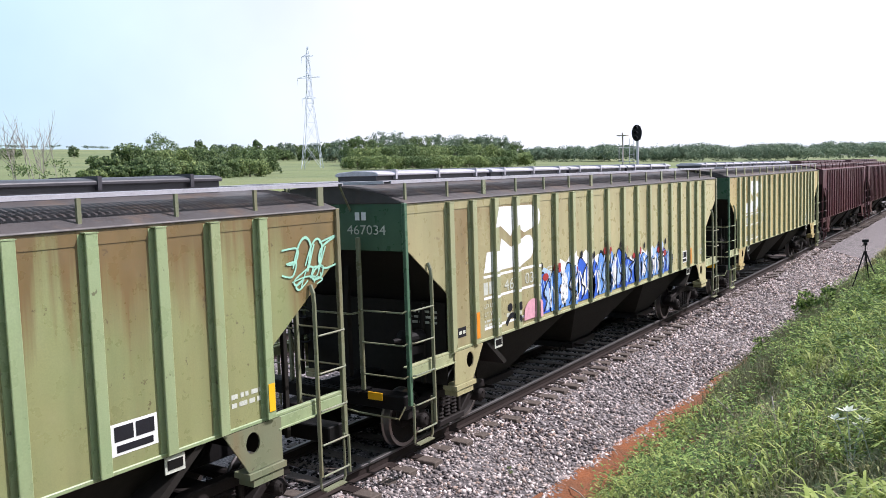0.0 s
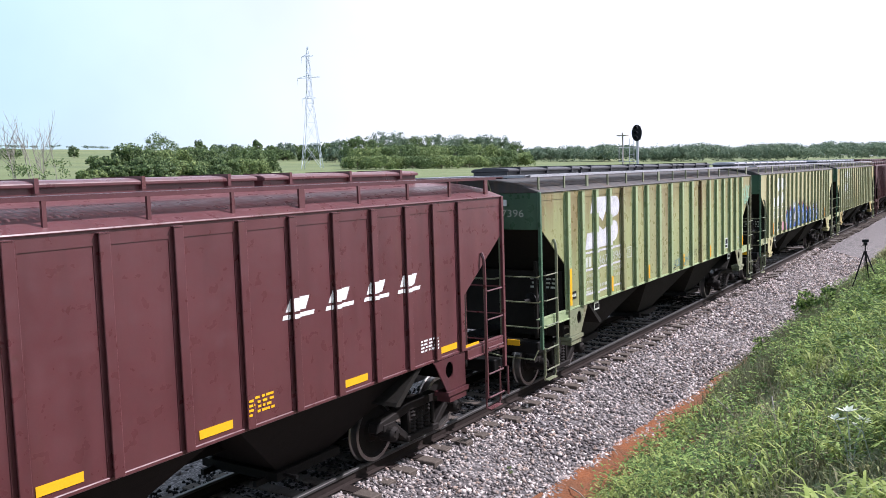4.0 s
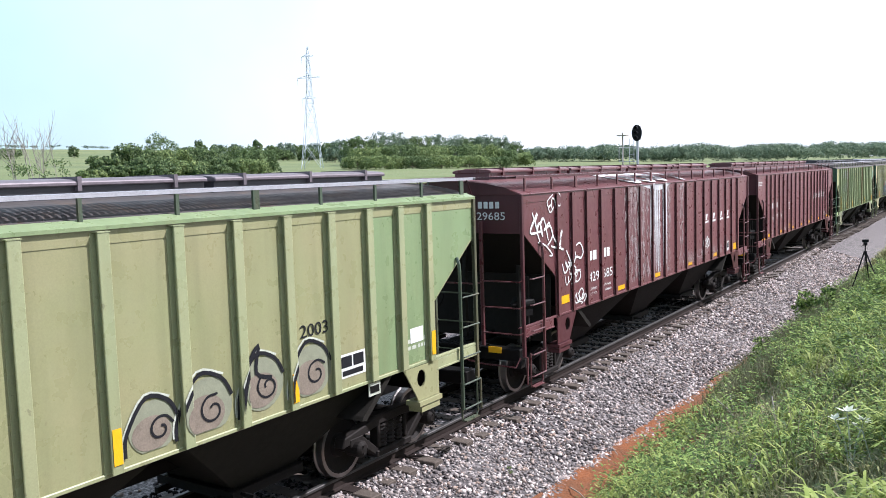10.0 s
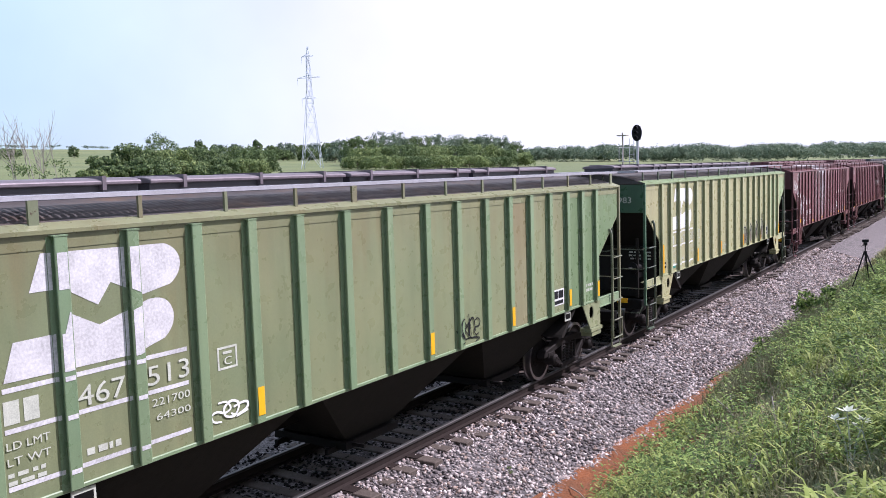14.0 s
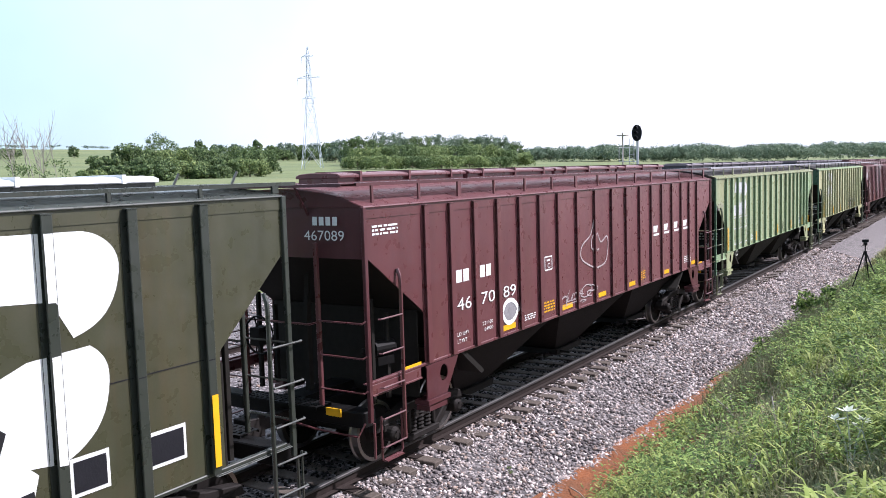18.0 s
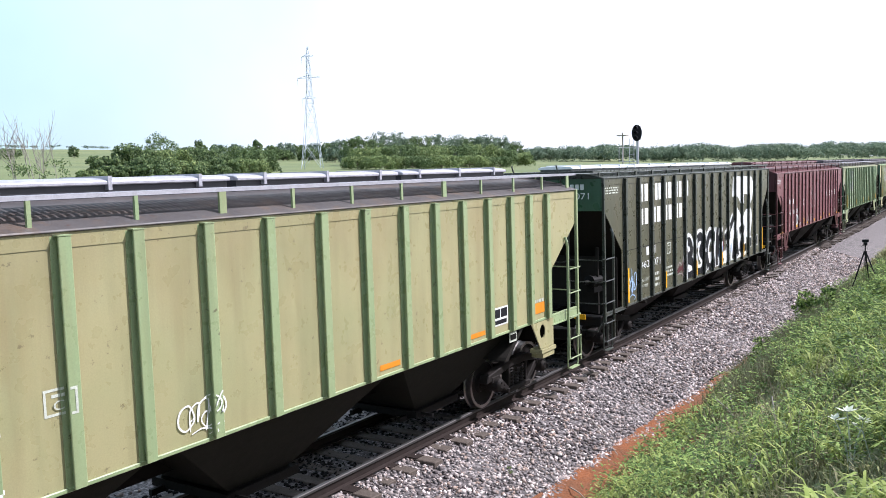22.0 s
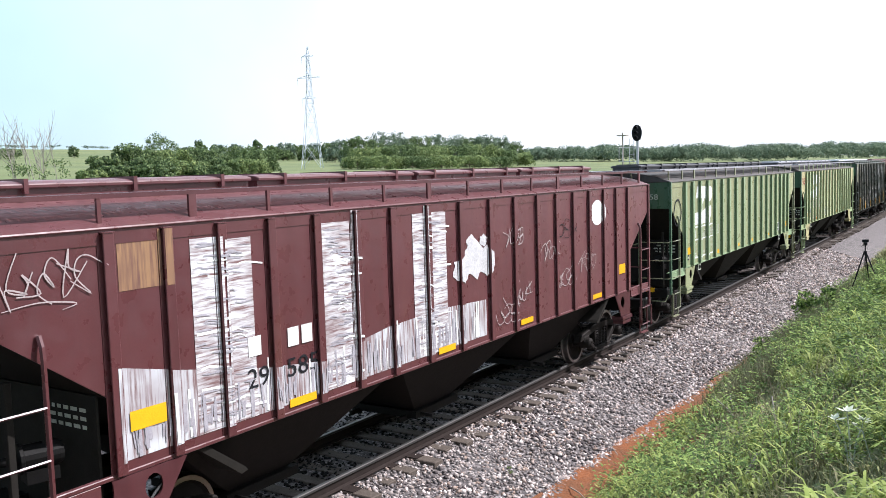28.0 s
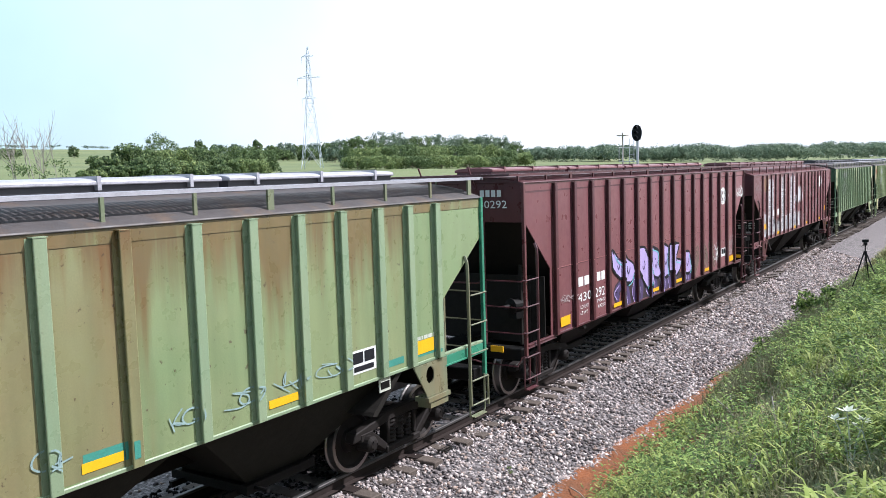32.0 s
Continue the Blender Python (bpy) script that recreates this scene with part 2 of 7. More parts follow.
def ground_material():
    m, nt, b = material("prairie_ground", (0.1, 0.13, 0.05), 0.95)
    v = coords(nt, shift=False)
    col = blend(nt, curve(nt, noise_of(nt, v, 0.045, 6), 0.35, 0.65), (0.105, 0.145, 0.050), (0.155, 0.172, 0.070))
    col = blend(nt, curve(nt, noise_of(nt, v, 0.5, 5), 0.4, 0.7, 0, 0.6), col, (0.095, 0.130, 0.045))
    col = blend(nt, curve(nt, noise_of(nt, v, 6.0, 3), 0.45, 0.7, 0, 0.4), col, (0.20, 0.17, 0.08))
    col = blend(nt, curve(nt, noise_of(nt, coords(nt, (0.012, 0.07, 0.1), False), 1.0, 5), 0.48, 0.58, 0, 0.7), col, (0.085, 0.115, 0.045))
    nt.links.new(col, b.inputs["Base Color"])
    bump(nt, b, noise_of(nt, v, 3.0, 6), 0.6, 0.15)
    return m


def soil_material():
    m, nt, b = material("red_clay_soil", (0.30, 0.095, 0.035), 0.95)
    v = coords(nt, shift=False)
    col = blend(nt, curve(nt, noise_of(nt, v, 2.0, 6), 0.35, 0.65), (0.195, 0.060, 0.017), (0.13, 0.048, 0.018))
    col = blend(nt, curve(nt, noise_of(nt, v, 20.0, 3), 0.5, 0.7, 0, 0.6), col, (0.08, 0.035, 0.016))
    nt.links.new(col, b.inputs["Base Color"])
    bump(nt, b, noise_of(nt, v, 9.0, 6), 0.8, 0.06)
    return m


def ballast_material():
    m, nt, b = material("ballast_bed", (0.3, 0.27, 0.27), 0.9)
    v = coords(nt, shift=False)
    vor = node(nt, "ShaderNodeTexVoronoi", Scale=19.0)
    nt.links.new(v, vor.inputs["Vector"])
    sep = nt.nodes.new("ShaderNodeSeparateColor")
    nt.links.new(vor.outputs["Color"], sep.inputs["Color"])
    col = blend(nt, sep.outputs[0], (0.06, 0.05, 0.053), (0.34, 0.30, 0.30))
    # darker towards cell edges: shade between the stones put into the colour
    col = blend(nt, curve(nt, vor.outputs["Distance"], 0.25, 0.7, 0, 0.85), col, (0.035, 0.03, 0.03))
    nt.links.new(col, b.inputs["Base Color"])
    bump(nt, b, vor.outputs["Distance"], -1.0, 0.05)
    return m


GROUND, SOIL, BALLAST = ground_material(), soil_material(), ballast_material()


# ---- building helpers ----
def box(bm, x0, x1, y0, y1, z0, z1):
    vs = [bm.verts.new((x, y, z)) for z in (z0, z1) for x, y in ((x0, y0), (x1, y0), (x1, y1), (x0, y1))]
    for f in ((3, 2, 1, 0), (4, 5, 6, 7), (0, 1, 5, 4), (1, 2, 6, 5), (2, 3, 7, 6), (3, 0, 4, 7)):
        bm.faces.new([vs[i] for i in f])
    return bm


def prism_y(bm, pts, y0, y1):
    """A profile in x and z, drawn out from y0 to y1."""
    a = [bm.verts.new((x, y0, z)) for x, z in pts]
    b = [bm.verts.new((x, y1, z)) for x, z in pts]
    bm.faces.new(a)
    bm.faces.new(b[::-1])
    n = len(pts)
    for i in range(n):
        bm.faces.new((a[i], b[i], b[(i + 1) % n], a[(i + 1) % n]))
    return bm


def prism_x(bm, pts, x0, x1):
    """A profile in y and z, drawn out from x0 to x1."""
    a = [bm.verts.new((x0, y, z)) for y, z in pts]
    b = [bm.verts.new((x1, y, z)) for y, z in pts]
    bm.faces.new(a)
    bm.faces.new(b[::-1])
    n = len(pts)
    for i in range(n):
        bm.faces.new((a[i], b[i], b[(i + 1) % n], a[(i + 1) % n]))
    return bm


def tube(bm, path, r, seg=6, r_end=None):
    """A round bar along a path."""
    path = [Vector(p) for p in path]
    rings = []
    for i, p in enumerate(path):
        d = (path[min(i + 1, len(path) - 1)] - path[max(i - 1, 0)]).normalized()
        u = d.orthogonal().normalized() if abs(d.z) < 0.99 else Vector((1, 0, 0))
        if abs(d.z) < 0.99:
            u = d.cross(Vector((0, 0, 1))).normalized()
        w = d.cross(u)
        rr = r if r_end is None else r + (r_end - r) * i / (len(path) - 1)
        rings.append([bm.verts.new(p + (u * math.cos(k * math.tau / seg) + w * math.sin(k * math.tau / seg)) * rr) for k in range(seg)])
    for a, b in zip(rings, rings[1:]):
        for k in range(seg):
            bm.faces.new((a[k], a[(k + 1) % seg], b[(k + 1) % seg], b[k]))
    bm.faces.new(rings[0][::-1])
    bm.faces.new(rings[-1])
    return bm


def lathe_y(bm, prof, seg=28):
    """Turned about the y axis: prof is (radius, y)."""
    rings = [[bm.verts.new((r * math.cos(k * math.tau / seg), y, r * math.sin(k * math.tau / seg))) for k in range(seg)] for r, y in prof]
    for a, b in zip(rings, rings[1:]):
        for k in range(seg):
            bm.faces.new((a[k], a[(k + 1) % seg], b[(k + 1) % seg], b[k]))
    bm.faces.new(rings[0])
    bm.faces.new(rings[-1][::-1])
    return bm


def done(bm, name, bevel=0.0, smooth=False):
    bmesh.ops.recalc_face_normals(bm, faces=bm.faces)
    if bevel:
        bmesh.ops.bevel(bm, geom=[e for e in bm.edges if len(e.link_faces) == 2 and e.calc_face_angle(0) > 0.5], offset=bevel, segments=1, affect="EDGES", clamp_overlap=True)
    me = bpy.data.meshes.new(name)
    bm.to_mesh(me)
    bm.free()
    if smooth:
        for p in me.polygons:
            p.use_smooth = True
    return me


def from_arrays(name, verts, faces, smooth=False):
    me = bpy.data.meshes.new(name)
    verts, faces = np.asarray(verts, dtype=np.float32), np.asarray(faces, dtype=np.int32)
    n = faces.shape[1]
    me.vertices.add(len(verts))
    me.vertices.foreach_set("co", verts.ravel())
    me.loops.add(faces.size)
    me.loops.foreach_set("vertex_index", faces.ravel())
    me.polygons.add(len(faces))
    me.polygons.foreach_set("loop_start", np.arange(0, faces.size, n, dtype=np.int32))
    me.update(calc_edges=True)
    return me


def put(name, me, mat, parent=None, m=None, label=""):
    """One mesh as an object of its own, with its own material, under a thing or a part."""
    ob = new(name, me)
    if not me.materials:
        me.materials.append(mat)
    if me.materials[0] is not mat:
        ob.material_slots[0].link = "OBJECT"
        ob.material_slots[0].material = mat
    ob.parent = parent
    if m is not None:
        ob.matrix_basis = m
    if label:
        ob["label"] = label
    return ob


def part(name, bm, mat, parent, label="", bevel=0.0, m=None):
    return put(name, done(bm, name, bevel), mat, parent, m, label)


STORE = {}


def stored(key, build, bevel=0.0, smooth=False):
    """Meshes that many cars share are built once."""
    if key not in STORE:
        bm = bmesh.new()
        build(bm)
        STORE[key] = done(bm, key, bevel, smooth)
    return STORE[key]


# ---- ground ----
def hill(x, y):
    """Height of the land: a cut for two tracks, the bank on which the camera stands, rising prairie beyond."""
    if y < -3.3:
        z = -0.85 + 0.71 * min(-3.5 - y, 5.6) if y < -3.5 else -0.85
        if y < -9.1:
            z = 3.13 + 0.01 * (-9.1 - y)
        return z + (0.10 * noise.noise((x * 0.5, y * 0.7, 0)) + 0.05 * noise.noise((x * 1.7, y * 1.7, 3)) if y < -3.5 else 0)
    if y < 18:
        return -0.9
    if y < 30:
        z = -0.9 + 5.0 * (y - 18) / 12
    else:
        z = 4.1 + 0.00170 * (min(y, 340) - 30) ** 1.6
    return z + 0.25 * noise.noise((x * 0.06, y * 0.06, 0)) * min(1, (y - 18) / 5)


def make_ground():
    xs = sorted(set([-1500, -800, -420] + list(range(-260, 0, 13)) + [i * 0.7 for i in range(0, 90)] + list(range(63, 400, 12)) + [450, 600, 850, 1200, 1700, 2400]))
    ys = sorted(set([-1500, -600, -250, -120, -60, -35, -22, -15] + [-10 + 0.3 * i for i in range(0, 24)] + [-3.3, -2, 0, 3, 6, 9, 12, 15, 18, 19, 20, 22, 24, 26, 28, 30, 33, 36, 43, 52, 65, 80, 100, 125, 160, 200, 250, 320, 420, 600, 900, 1400, 2200]))
    verts = [(x, y, hill(x, y)) for y in ys for x in xs]
    n = len(xs)
    faces = [(j * n + i, j * n + i + 1, (j + 1) * n + i + 1, (j + 1) * n + i) for j in range(len(ys) - 1) for i in range(n - 1)]
    me = from_arrays("ground", verts, faces)
    for p in me.polygons:
        p.use_smooth = True
    tagged(put("ground", me, GROUND), "rolling green prairie with a grassy railway cutting", "ground", kind="structure")


make_ground()

TRACK_X0, TRACK_X1 = -330.0, 420.0
TRACK2_Y = 7.2


def make_bed():
    prof = [(-3.45, -0.88), (-3.2, -0.80), (-1.75, -0.33), (-1.35, -0.27), (-0.95, -0.215), (1.4, -0.215), (2.4, -0.45), (4.6, -0.45), (5.6, -0.19), (8.9, -0.19), (10.0, -0.5), (17.6, -0.55), (18.4, -0.88)]
    xs = [TRACK_X0] + list(np.arange(-40, 130, 0.5)) + [TRACK_X1]
    verts, n = [], len(prof)
    for x in xs:
        for y, z in prof:
            verts.append((x, y, z + 0.03 * noise.noise((x, y * 2, 7)) - (0.03 if abs(y + 3.45) < 0.01 else 0)))
    faces = [(j * n + i, (j + 1) * n + i, (j + 1) * n + i + 1, j * n + i + 1) for j in range(len(xs) - 1) for i in range(n - 1)]
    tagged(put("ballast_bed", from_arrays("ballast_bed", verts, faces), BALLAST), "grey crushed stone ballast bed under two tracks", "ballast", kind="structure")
    # the bare clay between stones and grass
    verts, xs = [], list(np.arange(-10, 70, 0.25))
    for x in xs:
        w = 0.02 + 0.45 * noise.noise((x * 0.45, 2, 2)) + 0.16 * noise.noise((x * 1.9, 5, 2)) - 0.9 * max(0, min(1, (x - 18) / 6))
        inner = -2.86 - 0.035 * (max(x, 8) - 12) + 0.10 * noise.noise((x * 1.1, 9, 2)) + 0.06 * noise.noise((x * 4, 9, 5))
        for k in range(4):
            y = inner - max(0.02, 0.30 + w, inner + 3.85) * k / 3
            verts.append((x, y, max(hill(x, y), -0.80 + (y + 3.2) * 0.324 if y > -3.4 else -0.86) + 0.035 + 0.03 * noise.noise((x * 3, y * 3, 1))))
    faces = [(j * 4 + i, (j + 1) * 4 + i, (j + 1) * 4 + i + 1, j * 4 + i + 1) for j in range(len(xs) - 1) for i in range(3)]
    n = len(verts)
    for j in range(9):
        for i in range(15):
            a, r = i * math.tau / 14, j / 8
            x, y = 12.9 + 0.8 * r * math.cos(a), -4.72 + 0.46 * r * math.sin(a)
            verts.append((x, y, hill(x, y) + 0.05 - 0.07 * r * r + 0.05 * noise.noise((x * 4, y * 4, 1))))
    faces += [(n + j * 15 + i, n + j * 15 + i + 1, n + (j + 1) * 15 + i + 1, n + (j + 1) * 15 + i) for j in range(8) for i in range(14)]
    tagged(put("clay_strip", from_arrays("clay_strip", verts, faces), SOIL), "strip of bare red clay between ballast and grass", "soil", kind="structure")


make_bed()


def make_track(name, yc, label):
    track = tagged(new(name), label, "railway track", kind="structure")
    head = [(-0.036, -0.04), (-0.036, -0.006), (-0.028, 0.0), (0.028, 0.0), (0.036, -0.006), (0.036, -0.04)]
    web = [(-0.07, -0.178), (-0.07, -0.166), (-0.009, -0.15), (-0.009, -0.05), (-0.036, -0.04), (0.036, -0.04), (0.009, -0.05), (0.009, -0.15), (0.07, -0.166), (0.07, -0.178)]
    for side in (-0.753, 0.753):
        r = part("rail", prism_x(bmesh.new(), web, TRACK_X0, TRACK_X1), RAIL_SIDE, track, "rusty brown steel rail", m=pose(0, yc + side, 0))
        part("rail_head", prism_x(bmesh.new(), head, TRACK_X0, TRACK_X1), RAIL_TOP, r, "worn bright rail head")
    me = stored("tie", lambda bm: box(bm, -0.115, 0.115, -1.3, 1.3, -0.36, -0.178), 0.012)
    plate = stored("tie_plate", lambda bm: box(bm, -0.1, 0.1, -0.19, 0.19, -0.178, -0.166))
    x, rnd = -5.0, random.Random(int(yc * 10) + 5)
    top = 96 if yc == 0 else 60
    while x < top:
        t = put("tie", me, TIE, track, pose(x, yc + rnd.uniform(-0.13, 0.09), rnd.uniform(-0.03, 0.0), 0, 0, rnd.uniform(-2.2, 2.2)))
        if x < 40:
            put("tie_plate", plate, RAIL_SIDE, t, pose(0, -0.753, 0.0))
        x += 0.53 + rnd.uniform(-0.03, 0.03)


make_track("track_near", 0.0, "main railway track with rusty rails on wooden ties")
make_track("track_far", TRACK2_Y, "empty parallel railway track on wooden ties")


def scatter_stones(name, count, x0, x1, height, y0, y1, size, seed, mat=STONE, edge=False):
    """Loose angular stones lying on the ballast, joined."""
    rng = np.random.default_rng(seed)
    base = np.array([(1, 0, 0), (-1, 0, 0), (0, 1, 0), (0, -1, 0), (0, 0, 1), (0, 0, -1)], dtype=float)
    tri = np.array([(0, 2, 4), (2, 1, 4), (1, 3, 4), (3, 0, 4), (2, 0, 5), (1, 2, 5), (3, 1, 5), (0, 3, 5)])
    u = rng.random(count)
    x = x0 + (x1 - x0) * u ** 1.6
    y = rng.uniform(y0, y1, count)
    if edge:
        y = np.maximum(y, -2.93 - 0.035 * (np.maximum(x, 8) - 12) + 0.12 * np.sin(x * 2.1) * np.sin(x * 0.7) + rng.normal(0, 0.05, count))
    z = np.array([height(b) for b in y])
    s = size * rng.uniform(0.55, 1.25, count) * (1 + 0.012 * (x - x0))
    v = base[None] * s[:, None, None] * rng.uniform(0.55, 1.15, (count, 6, 3)) + rng.normal(0, 0.18, (count, 6, 3)) * s[:, None, None]
    a, b = rng.random(count) * math.tau, rng.random(count) * math.tau
    ca, sa, cb, sb = np.cos(a)[:, None], np.sin(a)[:, None], np.cos(b)[:, None], np.sin(b)[:, None]
    X, Y, Z = v[..., 0], v[..., 1], v[..., 2]
    X, Y = X * ca - Y * sa, X * sa + Y * ca
    X, Z = X * cb - Z * sb, X * sb + Z * cb
    v = np.stack([X + x[:, None], Y + y[:, None], Z * 0.8 + z[:, None]], -1).reshape(-1, 3)
    f = (tri[None] + 6 * np.arange(count)[:, None, None]).reshape(-1, 3)
    return tagged(put(name, from_arrays(name, v, f), mat), "loose angular grey and pinkish ballast stones", "ballast", kind="stuff")


def shoulder(y):
    for (y0, z0), (y1, z1) in (((-3.4, -0.85), (-1.75, -0.325)), ((-1.75, -0.325), (-1.35, -0.26)), ((-1.35, -0.26), (-0.95, -0.205))):
        if y < y1:
            return z0 + (y - y0) * (z1 - z0) / (y1 - y0)
    return -0.205


scatter_stones("ballast_stones", 36000, 2.0, 48.0, shoulder, -3.35, -0.85, 0.042, 3, STONE, True)
# stones between the rails, coloured dark for the train's shade
scatter_stones("track_bed_stones", 9000, 3.0, 30.0, lambda y: -0.21, -0.72, 1.6, 0.036, 4, SHADED_STONE)
scatter_stones("far_bed_stones", 9000, 3.0, 28.0, lambda y: -0.44 if y < 4.8 else -0.19 if y < 9.2 else -0.5, 1.8, 16.5, 0.05, 5)


# ---- the train ----
PITCH_LEN = 17.9      # from coupler to coupler
HEAD0 = 102.495 + 8.17
WHEEL_R = 0.457
TRUCK_X = 6.42
# metres that the train has gone, by the second
TRAIN = [(0, -92.50), (1, -87.01), (2, -81.47), (3, -75.83), (4, -70.28), (5, -64.67), (6, -58.92), (7, -53.08), (8, -47.10), (9, -40.93), (10, -34.67), (11, -28.59), (12, -22.44), (13, -16.36), (14, -10.20), (15, -4.35), (16, 1.53), (17, 7.78), (18, 14.14), (19, 20.28), (20, 26.99), (21, 33.50), (22, 40.10), (23, 46.36), (24, 52.95), (25, 60.33), (26, 66.78), (27, 73.29), (28, 80.43), (29, 87.21), (30, 94.03), (31, 101.07), (32, 107.97)]
# small differences between the cars' lengths
SLACK = {0: 0.02, 1: 0.05, 2: -0.05, 3: -0.33, 4: -0.64, 5: -0.82, 6: -0.01, 7: 0.0, 8: 0.25, 9: 0.2, 10: -0.14, 11: -0.02, 12: 0.16}


class Kind:
    """Sizes of one kind of hopper car."""

    def __init__(self, half, eave, sill, posts, post_w, post_d, low, knee, walkway):
        self.half, self.eave, self.sill = half, eave, sill
        self.posts, self.post_w, self.post_d = posts, post_w, post_d
        self.low, self.knee, self.walkway = low, knee, walkway
        self.shift = 0.0


RIBBED = Kind(8.17, 3.93, 1.50, [-7.0, -6.3, -5.57, -4.8, -4.0, -3.2, -2.4, -1.5, -0.57, 0.38, 1.26, 2.15, 2.97, 3.77, 4.575, 5.365, 6.08, 6.80], 0.13, 0.085, 3.27, 2.35, True)
SMOOTH = Kind(8.33, 3.92, 1.46, [x + 0.13 for x in RIBBED.posts], 0.12, 0.06, 3.25, 2.26, True)
SMOOTH.shift = -0.2      # marks are measured from a point behind the middle of these cars
TALL = Kind(8.0, 4.13, 1.10, [-6.75 + 0.9 * i for i in range(16)], 0.11, 0.08, 3.45, 2.45, False)
SHEET_Y = 1.53


def roof_z(k, y):
    return k.eave + 0.02 + (0.24 if k.walkway else 0.10) * (1 - (abs(y) / 1.56) ** 2)


def build_body(bm, k):
    """Side sheets with raking ends, end sheets, sloping end floors."""
    knee_x = 6.93
    side = [(-k.half, k.eave), (k.half, k.eave), (k.half, k.low), (knee_x, k.knee), (knee_x, k.sill + 0.03), (-knee_x, k.sill + 0.03), (-knee_x, k.knee), (-k.half, k.low)]
    for y in (-1, 1):
        prism_y(bm, side, y * (SHEET_Y - 0.02), y * SHEET_Y)
        prism_y(bm, [(-k.half, k.eave - 0.17), (k.half, k.eave - 0.17), (k.half, k.eave - 0.01), (-k.half, k.eave - 0.01)], y * (SHEET_Y + 0.001), y * (SHEET_Y + 0.008))


def build_end(bm, k):
    ends = [(-1.5, k.low - 0.05)] + [(y, roof_z(k, y) - 0.03) for y in (-1.5, -1.0, -0.5, 0, 0.5, 1.0, 1.5)] + [(1.5, k.low - 0.05)]
    prism_x(bm, ends, -0.015, 0.015)


def build_slope(bm, k, s):
    pts = [(s * (k.half - 0.04), k.low + 0.02), (s * (k.half - 0.10), k.low + 0.02), (s * 5.2, 1.05), (s * 5.16, 1.0), (s * 5.26, 0.98)]
    prism_y(bm, pts, -SHEET_Y + 0.03, SHEET_Y - 0.03)


def build_roof(bm, k):
    prof = [(y, roof_z(k, y)) for y in (-1.58, -1.2, -0.8, -0.4, 0, 0.4, 0.8, 1.2, 1.58)]
    prof = [(-1.56, k.eave - 0.005)] + prof[1:-1] + [(1.56, k.eave - 0.005), (1.56, k.eave - 0.03), (1.45, k.eave - 0.02), (-1.45, k.eave - 0.02), (-1.56, k.eave - 0.03)]
    prism_x(bm, prof, -k.half - 0.02, k.half + 0.02)


def build_hatch(bm, k, length):
    z = roof_z(k, 0) - (0.02 if k.walkway else 0.07)
    prof = [(-0.44, z + 0.145), (-0.44, z + 0.19), (-0.36, z + 0.215), (-0.15, z + 0.23), (0.15, z + 0.23), (0.36, z + 0.215), (0.44, z + 0.19), (0.44, z + 0.145)]
    prism_x(bm, prof, -length / 2, length / 2)


def build_coaming(bm, k, length):
    z = roof_z(k, 0)
    box(bm, -length / 2 + 0.02, length / 2 - 0.02, -0.39, 0.39, z - 0.06, z + (0.13 if k.walkway else 0.08))


def build_post(bm, w, d, z0, z1):
    """A rolled post: flanges on the sheet, a narrower web, a face plate that overhangs it."""
    q = w / 2 - 0.034
    prof = [(-w / 2 - 0.038, 0), (-w / 2 - 0.038, -0.01), (-q, -0.01), (-q, -d + 0.02), (-w / 2, -d + 0.016), (-w / 2, -d + 0.004), (-w / 2 + 0.006, -d)]
    prof += [(-x, y) for x, y in prof[::-1]]
    a, b = [bm.verts.new((x, y, z0)) for x, y in prof], [bm.verts.new((x, y, z1)) for x, y in prof]
    for j in range(len(prof) - 1):
        bm.faces.new((a[j], a[j + 1], b[j + 1], b[j]))
    bm.faces.new(a[::-1])
    bm.faces.new(b)
    box(bm, -w / 2 - 0.008, w / 2 + 0.008, -d - 0.006, 0, z1 + 0.003, z1 + 0.014)


def build_board(bm, length, half=0.30, pitch=0.085, thick=0.042):
    """An open grating: one sheet with crosswise slots, given thickness."""
    n = int(length / pitch)
    ys = [-half, -half + 0.035, -half * 0.33, -half * 0.33 + 0.03, half * 0.33 - 0.03, half * 0.33, half - 0.035, half]
    xs = []
    for i in range(n):
        a = -length / 2 + length * i / n
        xs += [a, a + length / n * 0.62]
    xs.append(length / 2)
    grid = [[bm.verts.new((x, y, 0)) for y in ys] for x in xs]
    faces = []
    for i in range(len(xs) - 1):
        for j in range(7):
            if j % 2 == 0 or i % 2 == 0:
                faces.append(bm.faces.new((grid[i][j], grid[i + 1][j], grid[i + 1][j + 1], grid[i][j + 1])))
    bmesh.ops.recalc_face_normals(bm, faces=faces)
    bmesh.ops.solidify(bm, geom=faces, thickness=0.012)
    for y in ys[:2], ys[-2:]:
        box(bm, -length / 2, length / 2, min(y) - 0.001 if y[0] < 0 else max(y) - 0.012, min(y) + 0.012 if y[0] < 0 else max(y) + 0.001, -thick, -0.0125)


def build_side_sill(bm, k):
    prof = [(-1.55, k.sill), (-1.55, k.sill + 0.045), (-1.50, k.sill + 0.045), (-1.50, k.sill + 0.02), (-1.42, k.sill + 0.02), (-1.42, k.sill)]
    x = k.half if k.walkway else k.half - 0.1
    prism_x(bm, prof, -x, x)


